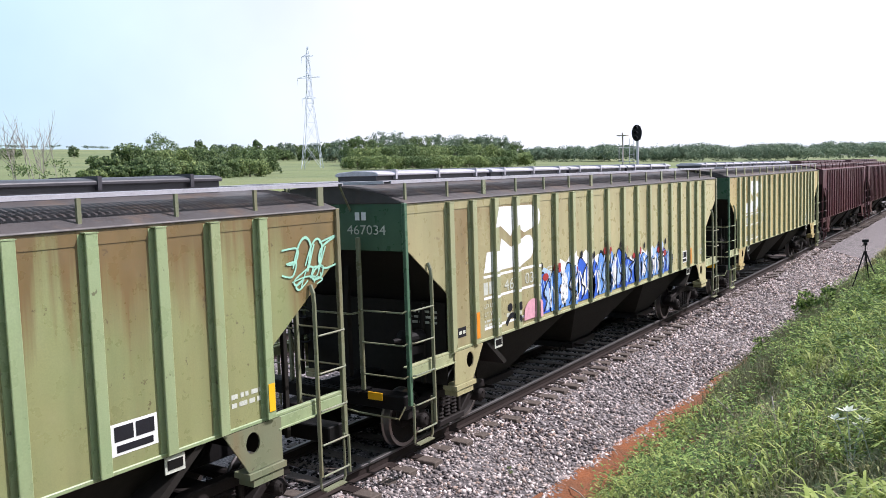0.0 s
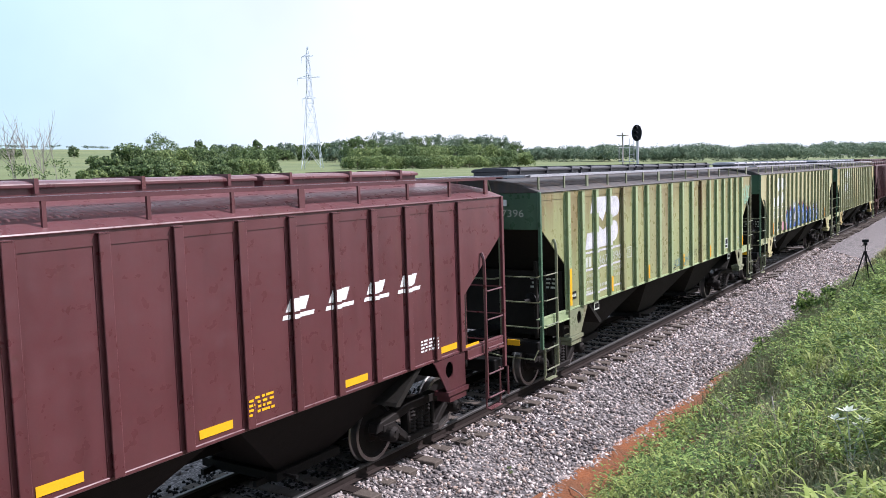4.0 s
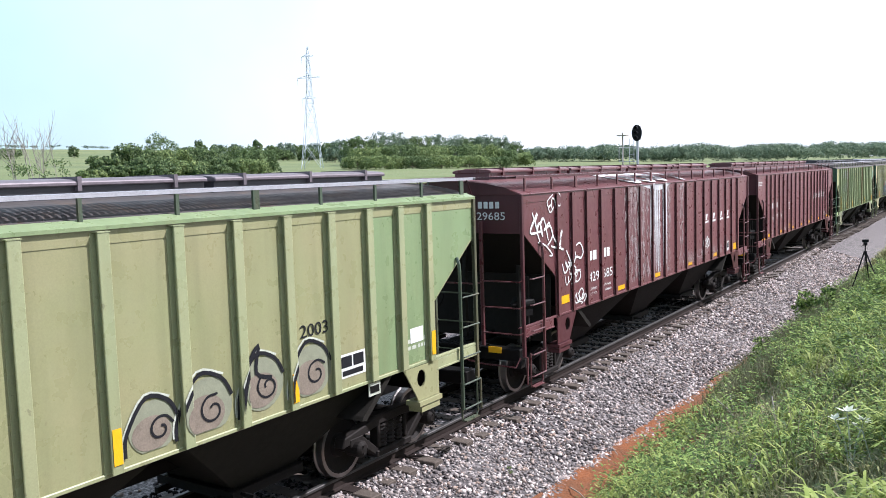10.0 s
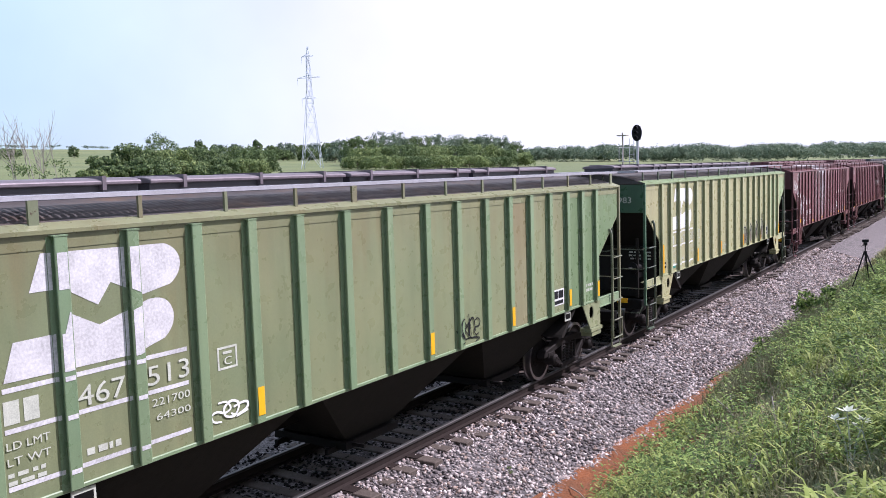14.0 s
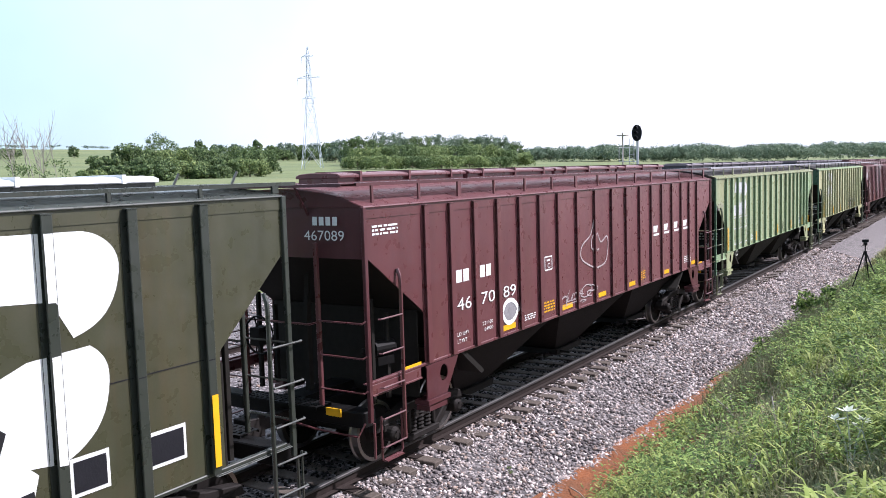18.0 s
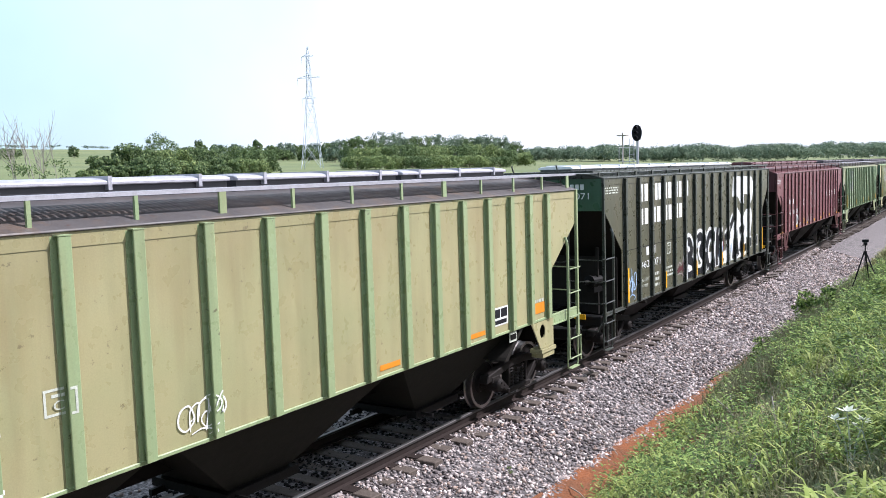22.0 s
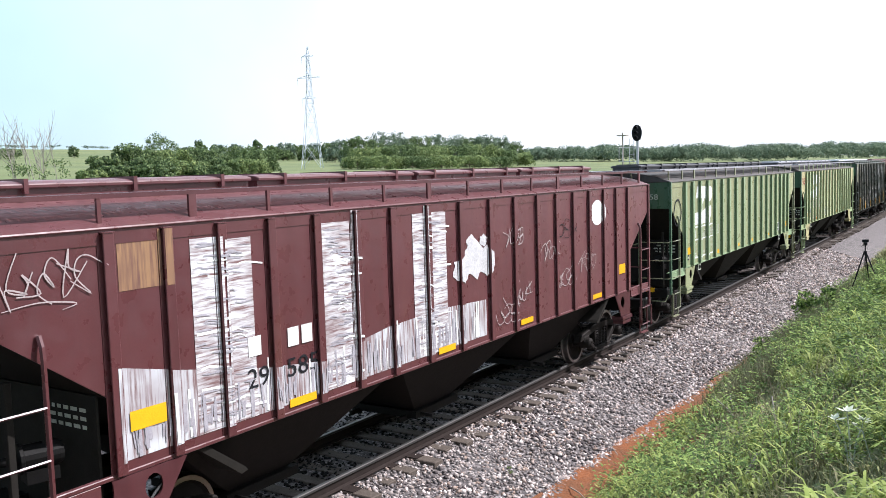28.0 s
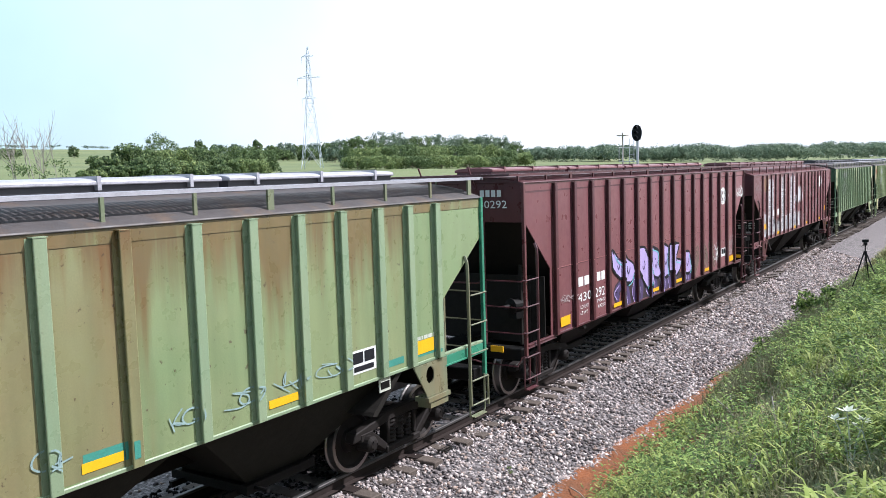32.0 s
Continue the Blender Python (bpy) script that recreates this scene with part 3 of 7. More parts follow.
def build_bay(bm, k):
    """A discharge hopper: raking sheets down to a gate."""
    top, low = k.sill + 0.08, 0.42
    a = [(-2.05, -1.46, top), (2.05, -1.46, top), (2.05, 1.46, top), (-2.05, 1.46, top)]
    c = [(-0.55, -0.62, low), (0.55, -0.62, low), (0.55, 0.62, low), (-0.55, 0.62, low)]
    va, vc = [bm.verts.new(p) for p in a], [bm.verts.new(p) for p in c]
    bm.faces.new(va)
    bm.faces.new(vc[::-1])
    for i in range(4):
        bm.faces.new((va[i], vc[i], vc[(i + 1) % 4], va[(i + 1) % 4]))


def build_gate(bm):
    box(bm, -0.65, 0.65, -0.72, 0.72, 0.30, 0.42)
    for y in (-0.5, 0.5):
        box(bm, -0.85, 0.85, y - 0.03, y + 0.03, 0.26, 0.34)
    tube(bm, [(-0.5, -0.95, 0.36), (-0.5, 0.95, 0.36)], 0.03)


def build_gusset(bm, k):
    """The jacking bracket over the truck, with its round hole."""
    top = k.sill
    outer = [(-0.45, top), (0.45, top), (0.10, top - 0.52), (-0.45, top - 0.52)]
    hole = [(0.02 + 0.11 * math.cos(i * math.tau / 12), top - 0.19 + 0.13 * math.sin(i * math.tau / 12)) for i in range(12)]
    for y in (-0.02, 0.0):
        ring = [bm.verts.new((x, y, z)) for x, z in outer]
        hv = [bm.verts.new((x, y, z)) for x, z in hole]
        edges = [bm.edges.new((ring[i], ring[(i + 1) % 4])) for i in range(4)] + [bm.edges.new((hv[i], hv[(i + 1) % 12])) for i in range(12)]
        bmesh.ops.triangle_fill(bm, use_beauty=True, edges=edges)
    box(bm, -0.47, 0.13, -0.06, 0.2, top - 0.60, top - 0.53)
    box(bm, -0.43, 0.06, -0.04, 0.2, top - 0.70, top - 0.62)


def build_side_frame(bm):
    """The cast side frame of a truck, with its window openings."""
    outer = [(-1.2, 0.52), (-1.15, 0.66), (-0.62, 0.74), (-0.42, 0.80), (0.42, 0.80), (0.62, 0.74), (1.15, 0.66), (1.2, 0.52), (0.95, 0.52), (0.72, 0.48), (0.40, 0.22), (-0.40, 0.22), (-0.72, 0.48), (-0.95, 0.52)]
    prism_y(bm, [(x, z) for x, z in outer[:8]] + [(1.0, 0.54), (0.70, 0.60), (0.30, 0.66), (-0.30, 0.66), (-0.70, 0.60), (-1.0, 0.54)], -0.09, 0.09)
    for s in (-1, 1):
        prism_y(bm, [(s * 0.74, 0.60), (s * 0.84, 0.52), (s * 0.42, 0.20), (s * 0.34, 0.28)], -0.08, 0.08)
        prism_y(bm, [(s * 0.30, 0.68), (s * 0.38, 0.68), (s * 0.38, 0.30), (s * 0.30, 0.30)], -0.08, 0.08)
        box(bm, min(s * 0.74, s * 1.04), max(s * 0.74, s * 1.04), -0.1, 0.1, 0.50, 0.62)
    box(bm, -0.44, 0.44, -0.11, 0.11, 0.18, 0.28)


def build_spring(bm):
    """One coil spring standing upright, as a rippled column."""
    rings = []
    for i in range(13):
        z, r = 0.28 + i * 0.03, 0.09 if i % 2 else 0.072
        rings.append([bm.verts.new((r * math.cos(k * math.tau / 10), r * math.sin(k * math.tau / 10), z)) for k in range(10)])
    for a, b in zip(rings, rings[1:]):
        for k in range(10):
            bm.faces.new((a[k], a[(k + 1) % 10], b[(k + 1) % 10], b[k]))


def build_wheelset(bm):
    for s in (-1, 1):
        prof = [(0.09, s * 0.63), (0.12, s * 0.65), (0.16, s * 0.66), (0.37, s * 0.675), (0.405, s * 0.665), (0.48, s * 0.675), (0.482, s * 0.695), (0.46, s * 0.71), (WHEEL_R, s * 0.82), (0.40, s * 0.82), (0.36, s * 0.775), (0.18, s * 0.745), (0.15, s * 0.80), (0.10, s * 0.80)]
        lathe_y(bm, prof, 32)
    lathe_y(bm, [(0.085, -1.02), (0.085, 1.02)], 12)


def build_bearing(bm):
    lathe_y(bm, [(0.03, -0.17), (0.07, -0.165), (0.105, -0.14), (0.12, -0.12), (0.12, 0.1)], 16)
    for i in range(3):
        a = i * math.tau / 3
        tube(bm, [(0.06 * math.cos(a), -0.185, 0.06 * math.sin(a)), (0.06 * math.cos(a), -0.15, 0.06 * math.sin(a))], 0.016, 6)


def build_coupler(bm):
    box(bm, 0.0, 0.62, -0.09, 0.09, 0.80, 0.97)
    prism_y(bm, [(0.55, 0.72), (0.78, 0.74), (0.80, 1.03), (0.55, 1.05)], -0.17, 0.10)
    box(bm, 0.74, 0.90, 0.02, 0.16, 0.74, 1.02)


def build_platform(bm):
    build_board(bm, 1.5, 0.17, 0.09, 0.04)


def build_brake_wheel(bm):
    n = 20
    ring = [(0, 0.28 * math.cos(i * math.tau / n), 0.28 * math.sin(i * math.tau / n)) for i in range(n + 1)]
    tube(bm, ring, 0.016, 6)
    for i in range(5):
        a = i * math.tau / 5
        tube(bm, [(0, 0, 0), (0, 0.28 * math.cos(a), 0.28 * math.sin(a))], 0.012, 5)
    box(bm, -0.1, 0.12, -0.09, 0.09, -0.14, 0.12)


def build_brake_cylinder(bm):
    lathe_y(bm, [(0.04, -0.26), (0.11, -0.25), (0.125, -0.21), (0.125, 0.11), (0.15, 0.12), (0.15, 0.15), (0.05, 0.18), (0.04, 0.34)], 16)
    box(bm, -0.1, 0.1, -0.2, 0.1, -0.24, -0.12)


def make_truck(car, x, low):
    """A two-axle truck; returns its wheelsets."""
    truck = put("truck", stored("truck_bolster", lambda bm: (box(bm, -0.2, 0.2, -1.05, 1.05, 0.46, 0.66), box(bm, -0.16, 0.16, -0.3, 0.3, 0.66, 0.80)), 0.02), TRUCK_STEEL, car, pose(x, 0, 0), "dusty black two-axle freight truck")
    for y in (-1.0, 1.0):
        put("side_frame", stored("side_frame", build_side_frame, 0.015), TRUCK_STEEL, truck, pose(0, y, 0))
        for x_s in (-0.2, 0.0, 0.2):
            put("spring", stored("spring", build_spring), TRUCK_STEEL, truck, pose(x_s, y, 0))
    for wx in (-0.889, 0.889):
        for y, turn in ((-1.06, 0), (1.06, 180)):
            put("bearing", stored("bearing", build_bearing), TRUCK_STEEL, truck, pose(wx, y, WHEEL_R, 0, 0, turn))
    brake = stored("brake_beam", lambda bm: (box(bm, -0.04, 0.04, -0.8, 0.8, 0.36, 0.44), box(bm, -0.09, 0.03, -0.80, -0.70, 0.30, 0.56), box(bm, -0.09, 0.03, 0.70, 0.80, 0.30, 0.56)))
    for s in (-1, 1):
        put("brake_beam", brake, BLACK, truck, pose(s * 0.36, 0, 0, 0, 0, 0 if s < 0 else 180))
    sets = []
    me = stored("wheelset", build_wheelset, 0, False)
    if len(me.materials) < 2:
        me.materials.append(TRUCK_STEEL)
        me.materials.append(TREAD)
        for p in me.polygons:
            c = p.center
            p.material_index = int(math.hypot(c.x, c.z) > 0.425)
    for wx in (-0.889, 0.889):
        sets.append((put("wheelset", me, TRUCK_STEEL, truck, pose(wx, 0, WHEEL_R), "wheelset with worn steel treads"), wx))
    return sets


CARS = []


def make_car(i, k, body, posts, ends, hatch, board, label, trim=None, roof=None, corner=None, edge=None):
    """One covered hopper car; i counts from the head of the train."""
    key = "ribbed" if k is RIBBED else "smooth" if k is SMOOTH else "tall"
    trim = trim or posts
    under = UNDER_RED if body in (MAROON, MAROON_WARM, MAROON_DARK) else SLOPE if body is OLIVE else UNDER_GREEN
    car = tagged(new("covered_hopper_car"), label, "freight car", "hopper cars of the train")
    put("body", stored(key + "_body", lambda bm: build_body(bm, k)), body, car)
    for s in (-1, 1):
        put("end_sheet", stored(key + "_end", lambda bm: build_end(bm, k)), ends, car, pose(s * (k.half - 0.015), 0, 0))
    for s in (-1, 1):
        put("slope_sheet", stored(key + "_slope%d" % s, lambda bm: build_slope(bm, k, s)), SLOPE, car, None, "sloping end sheet, coloured near-black for shade")
        put("side_sill", stored(key + "_sill", lambda bm: build_side_sill(bm, k), 0.008), posts, car, pose(0, 0, 0, 0, 0, 0 if s < 0 else 180))
    roof_ob = put("roof", stored(key + "_roof", lambda bm: build_roof(bm, k), 0.01), roof or trim, car)
    # added strip: the roof's sunlit rim as a paler colour of its own
    if edge:
        for s in (-1, 1):
            e = k.eave
            put("roof_edge", stored(key + "_roof_edge", lambda bm: prism_x(bm, [(-1.575, e - 0.032), (-1.575, e + 0.006), (-1.40, e + 0.066), (-1.40, e + 0.056), (-1.564, e), (-1.564, e - 0.032)], -k.half - 0.03, k.half + 0.03)), edge, roof_ob, pose(0, 0, 0, 0, 0, 0 if s < 0 else 180), "added edge strip, coloured as the sunlit rim of the roof")
    # side posts
    for s in (-1, 1):
        y0 = s * SHEET_Y
        lowest = k.sill + 0.03
        w, d = k.post_w, k.post_d
        me = stored(key + "_post", lambda bm: build_post(bm, w, d, lowest, k.eave - 0.06))
        for n, x in enumerate(k.posts):
            pm = BROWN_STAIN if (i, n) in ((1, 4), (1, 11), (12, 10)) else posts
            put("side_post", me, pm, car, pose(x, y0, 0, 0, 0, 0 if s < 0 else 180))
    # corner posts, ladders
    for sx in (-1, 1):
        for sy in (-1, 1):
            # rear corner posts take the ends' darker colour in place of shade
            put("corner_post", stored(key + "_corner", lambda bm: box(bm, -0.035, 0.035, -0.028, 0.028, 0.95, k.eave - 0.01), 0.006), (corner or trim) if sx > 0 or body is OLIVE else ends, car, pose(sx * (k.half + 0.01), sy * 1.545, 0))
            lx = sx * 7.62
            put("ladder_rail", stored("ladder_rail", lambda bm: tube(bm, [(0, 0, 0.55), (0, 0, 2.78), (0, 0.01, 2.9), (0, 0.05, 3.0)], 0.028, 6)), trim, car, pose(lx, sy * 1.60, 0, 0, 0, 0 if sy < 0 else 180))
            put("end_post", stored(key + "_end_post", lambda bm: box(bm, -0.03, 0.03, -0.03, 0.03, 1.1, 3.42), 0.008), trim, car, pose(sx * (k.half + 0.06), sy * 0.72, 0))
            put("grab_rail", stored("grab_rail", lambda bm: tube(bm, [(0, 0, 0.45), (0, 0, 0.95)], 0.02, 6)), trim, car, pose(sx * (k.half + 0.01), sy * 1.60, 0))
            for z in (0.56, 0.96, 1.40, 1.88, 2.36):
                put("rung", stored("rung", lambda bm: tube(bm, [(-0.27, 0, 0.0), (-0.25, -0.04, 0), (0.25, -0.04, 0), (0.27, 0, 0)], 0.014, 5)), trim, car, pose(sx * 7.89, sy * 1.59, z, 0, 0, 0 if sy < 0 else 180))
            for z in (1.40, 1.88, 2.36):
                put("end_rung", stored("end_rung", lambda bm: tube(bm, [(0, -0.41, 0.0), (-0.05, -0.38, -0.03), (-0.05, 0.38, -0.03), (0, 0.41, 0)], 0.014, 5)), trim, car, pose(sx * (k.half + 0.05), sy * 1.14, z, 0, 0, 0 if sx < 0 else 180))
            put("end_channel", stored(key + "_channel", lambda bm: (box(bm, -0.60, 0.60, -0.05, 0.0, k.sill - 0.16 if k.walkway else k.sill - 0.02, k.sill - 0.003), box(bm, -0.60, 0.60, -0.075, -0.051, k.sill - 0.16 if k.walkway else k.sill - 0.02, k.sill - 0.135 if k.walkway else k.sill - 0.012)), 0.004), corner or posts, car, pose(sx * (k.half - 0.63), sy * 1.50, 0, 0, 0, 0 if sy < 0 else 180))
            put("step", stored("stirrup_step", lambda bm: (tube(bm, [(-0.24, 0, 0.98), (-0.24, 0, 0.40), (-0.20, 0, 0.34), (0.20, 0, 0.34), (0.24, 0, 0.40), (0.24, 0, 0.98)], 0.017, 6), box(bm, -0.2, 0.2, -0.06, 0.04, 0.335, 0.352))), trim, car, pose(sx * 7.89, sy * 1.56, 0, 0, 0, 0 if sy < 0 else 180))
            if k.walkway:
                put("gusset", stored(key + "_gusset", lambda bm: build_gusset(bm, k)), ends if under is UNDER_RED else TRIM_GRIMY if body in (GOLD_GREEN, GREEN_STAINED) else body, car, Matrix.Translation((sx * 6.53, sy * 1.55, 0)) @ Matrix.Diagonal((-sx, 1 if sy < 0 else -1, 1, 1)), "bracket plate with a round hole")
        put("end_handrail", stored("end_handrail", lambda bm: tube(bm, [(0, -0.72, 2.30), (-0.05, -0.6, 2.27), (-0.05, 0.6, 2.27), (0, 0.72, 2.30)], 0.016, 5)), trim, car, pose(sx * (k.half + 0.08), 0, 0, 0, 0, 0 if sx < 0 else 180))
        put("end_platform", stored("end_platform", build_platform), BLACK, car, pose(sx * (k.half + 0.06), 0, 1.12, 0, 0, 90), "grimy steel grating platform")
        put("end_beam", stored("end_beam", lambda bm: (box(bm, -0.16, 0.12, -1.46, 1.46, 0.86, 1.08), box(bm, -1.9, 0.1, -0.3, 0.3, 0.72, 1.0)), 0.015), BLACK, car, pose(sx * (k.half - 0.05), 0, 0, 0, 0, 0 if sx > 0 else 180))
        put("coupler", stored("coupler", build_coupler, 0.012), TRUCK_STEEL, car, pose(sx * (k.half + 0.02), 0, 0, 0, 0, 0 if sx > 0 else 180), "rusty cast steel coupler")
        # added plate: fills the recess with black where there is only shade
        put("end_bulkhead", stored("end_bulkhead", lambda bm: box(bm, -0.015, 0.015, -1.45, 1.45, 0.98, 2.3)), SLOPE, car, pose(sx * 7.02, 0, 0), "added black plate standing in for shade under the sloping end")
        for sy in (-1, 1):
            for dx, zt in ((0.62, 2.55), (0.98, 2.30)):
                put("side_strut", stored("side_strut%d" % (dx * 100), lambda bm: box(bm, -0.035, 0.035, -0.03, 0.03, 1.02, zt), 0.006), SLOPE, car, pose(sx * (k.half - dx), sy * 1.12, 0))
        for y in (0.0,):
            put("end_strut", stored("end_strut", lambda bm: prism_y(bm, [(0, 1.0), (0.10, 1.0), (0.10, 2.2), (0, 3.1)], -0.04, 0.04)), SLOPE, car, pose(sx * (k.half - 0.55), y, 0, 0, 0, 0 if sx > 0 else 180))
    put("brake_wheel", stored("brake_wheel", build_brake_wheel), BLACK, car, pose(-k.half - 0.16, 0.35, 2.05), "black hand brake wheel")
    put("brake_cylinder", stored("brake_cylinder", build_brake_cylinder), BLACK, car, pose(-7.45, -1.05, 1.78, 0, 0, 75), "round brake cylinder")
    put("air_hose", stored("air_hose", lambda bm: tube(bm, [(0, 0.3, 0.9), (-0.25, 0.32, 0.72), (-0.45, 0.25, 0.52), (-0.6, 0.12, 0.5), (-0.66, 0.0, 0.6)], 0.025, 6)), BLACK, car, pose(-k.half, 0, 0))
    put("cut_lever", stored("cut_lever", lambda bm: tube(bm, [(0, -1.5, 0.95), (-0.1, -1.45, 0.78), (-0.12, -0.7, 0.80), (-0.35, -0.15, 0.98)], 0.016, 5)), trim, car, pose(-k.half - 0.08, 0, 0))
    put("yellow_marker", stored("yellow_marker", lambda bm: box(bm, -0.012, 0.012, -0.13, 0.13, 0.0, 0.11)), YELLOW, car, pose(-k.half - 0.17, -1.02, 1.02), "yellow marker plate")
    for sx in (-1, 1) if k is RIBBED else ():
        put("label_plate", stored(key + "_label_plate", lambda bm: box(bm, -0.13, 0.13, -0.012, 0.0, k.sill - 0.2, k.sill - 0.02)), FADED_WHITE, car, pose(sx * 5.45, -1.50, 0), "small pale label plate under the sill")
        put("label_field", stored(key + "_label_field", lambda bm: box(bm, -0.10, 0.10, -0.018, -0.0125, k.sill - 0.16, k.sill - 0.06)), BLACK, car, pose(sx * 5.45, -1.50, 0))
    # underneath
    put("centre_sill", stored("centre_sill", lambda bm: box(bm, -8.2, 8.2, -0.2, 0.2, 0.78, 1.12)), BLACK, car)
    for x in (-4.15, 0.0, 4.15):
        bay = put("hopper_bay", stored(key + "_bay", lambda bm: build_bay(bm, k)), under, car, pose(x, 0, 0), "grimy discharge hopper, coloured darker for shade")
        put("gate", stored("gate", build_gate), BLACK, bay)
    sets = make_truck(car, -TRUCK_X, 0) + make_truck(car, TRUCK_X, 0)
    # roof furniture
    n = 4
    length = (2 * k.half - 1.6) / n
    for j in range(n):
        hc = put("hatch_cover", stored(key + "_hatch", lambda bm: build_hatch(bm, k, length - 0.12), 0.01), hatch, car, pose(-k.half + 0.8 + length * (j + 0.5), 0, 0), "long trough hatch cover")
        put("coaming", stored(key + "_coaming", lambda bm: build_coaming(bm, k, length - 0.12)), HATCH_BLACK if hatch in (HATCH_GREY, HATCH_DULL, HATCH_BLACK) else trim, hc)
        for q in range(3):
            put("batten", stored(key + "_batten", lambda bm: box(bm, -0.025, 0.025, -0.45, 0.45, roof_z(k, 0) + 0.07, roof_z(k, 0) + (0.225 if k.walkway else 0.175))), hatch, hc, pose((length - 0.12) * (q - 1) * 0.36, 0, 0))
    zb = k.eave + (0.315 if k.walkway else 0.15)
    for s in (-1, 1):
        bd = put("running_board", stored("running_board", lambda bm: build_board(bm, 16.7)), board, car, pose(0, s * 1.155, zb), "open grating roof walkway")
        m = 15
        for j in range(m):
            x = -8.0 + 16.0 * j / (m - 1)
            wide = 0.05 if j % 4 == 2 else 0.022
            put("board_leg", stored("board_leg%d%d" % (j % 4 == 2, k.walkway), lambda bm: box(bm, -wide, wide, -0.015, 0.015, -0.315 if k.walkway else -0.13, -0.03)), trim, bd, pose(x, s * 0.285, 0))
    for sx in (-1, 1):
        put("end_board", stored("end_board", lambda bm: build_board(bm, 2.84)), board, car, pose(sx * (k.half + 0.02), 0, zb, 0, 0, 90), "crosswise grating walkway")
        for sy in (-1, 1):
            put("board_brace", stored("board_brace", lambda bm: tube(bm, [(0, 0, 0), (-0.26, 0, 0.42)], 0.018, 5)), trim, car, pose(sx * k.half, sy * 0.55, k.eave - 0.12, 0, 0, 0 if sx < 0 else 180))
    CARS.append((i, car, sets))
    return car


def train_pose(i):
    return [(t, pose(HEAD0 - i * PITCH_LEN + SLACK.get(i, 0.0) + s, 0, 0)) for t, s in TRAIN]


def motions():
    """The whole train rolls past, gaining a little speed; every wheelset turns with it."""
    ts, ss = [t for t, _ in TRAIN], [s for _, s in TRAIN]
    steps = [j * 0.1 for j in range(int(DURATION * 10) + 1)]
    gone = np.interp(steps, ts, ss)
    for i, car, sets in CARS:
        walk(car, train_pose(i))
        for ob, wx in sets:
            walk(ob, [(t, Matrix.Translation((wx, 0, WHEEL_R)) @ Matrix.Rotation((g - ss[0]) / WHEEL_R, 4, "Y")) for t, g in zip(steps, gone)])


RED_TAG = "maroon covered hopper car with smooth welded sides"
# dusty roof colour, darkened further for the walkway's shade
ROOF_DUST_SHADE = paint("dusty_shaded_roof_paint", (0.070, 0.064, 0.066), (0.095, 0.080, 0.078), 0.4, 0.6, 0.35, 0.6, 0.0, 0.0)
car_m3 = make_car(-3, SMOOTH, MAROON_DARK, MAROON_DARK, MAROON_DARK, MAROON_DARK, MAROON_DARK, RED_TAG)
car_m2 = make_car(-2, SMOOTH, MAROON_DARK, MAROON_DARK, MAROON_DARK, MAROON_DARK, MAROON_DARK, RED_TAG)
car_m1 = make_car(-1, RIBBED, YELLOW_RUSTY, POST_PALE, END_GREEN, HATCH_GREY, GRATING, "rust-streaked yellowish hopper car with white logo", roof=ROOF_DUST_SHADE)
car_0 = make_car(0, RIBBED, GREEN_RUSTY, POST_PALE, END_GREEN, HATCH_GREY, GRATING, "faded green hopper car with bright blue graffiti", roof=ROOF_DUST_SHADE, trim=TRIM_GRIMY)
car_1 = make_car(1, RIBBED, GOLD_GREEN, POST_FADED, END_GREEN, HATCH_BLACK, GRATING, "faded green hopper car with rust runs and white logo", roof=ROOF_DUST_SHADE, trim=TRIM_GRIMY)
car_2 = make_car(2, SMOOTH, MAROON, MAROON, MAROON_DARK, MAROON, MAROON_DARK, "clean maroon hopper car with white lettering")
car_3 = make_car(3, SMOOTH, MAROON, MAROON, MAROON_DARK, MAROON, MAROON_DARK, "maroon hopper car with white spill and sprayed tags")
car_4 = make_car(4, RIBBED, GREEN_FRESH, POST_PALE, END_GREEN, HATCH_DULL, GRATING, "light green hopper car with swirling graffiti and white logo", trim=TRIM_DARK, roof=ROOF_DUST_SHADE, edge=END_LIGHT)
car_5 = make_car(5, RIBBED, GREEN, POST_GREEN, END_GREEN, HATCH_DULL, GRATING, "green hopper car with patchy white logo", roof=ROOF_DUST_SHADE, trim=TRIM_GRIMY, edge=GREEN)
car_6 = make_car(6, SMOOTH, MAROON, MAROON, MAROON_DARK, MAROON, MAROON_DARK, "maroon hopper car with a chalk doodle on its side")
car_7 = make_car(7, TALL, OLIVE, OLIVE_POST, END_GREEN, HATCH_WHITE, OLIVE_POST, "dark olive hopper car with large white lettering and graffiti", roof=OLIVE_POST)
car_8 = make_car(8, RIBBED, GREEN_RUSTY, POST_FADED, END_GREEN, HATCH_GREY, GRATING, "beige-green rusty hopper car with white logo", roof=ROOF_DUST_SHADE)
car_9 = make_car(9, RIBBED, GREEN, POST_GREEN, END_GREEN, HATCH_BLACK, GRATING, "green hopper car with yellow reflectors and white logo", roof=ROOF_DUST_SHADE, trim=TRIM_GRIMY)
car_10 = make_car(10, SMOOTH, MAROON, MAROON, MAROON_DARK, MAROON, MAROON_DARK, "maroon hopper car patched with streaky white paint")
car_11 = make_car(11, TALL, MAROON_WARM, MAROON_DARK, MAROON, MAROON_WARM, MAROON_DARK, "maroon hopper car with side posts and purple graffiti")
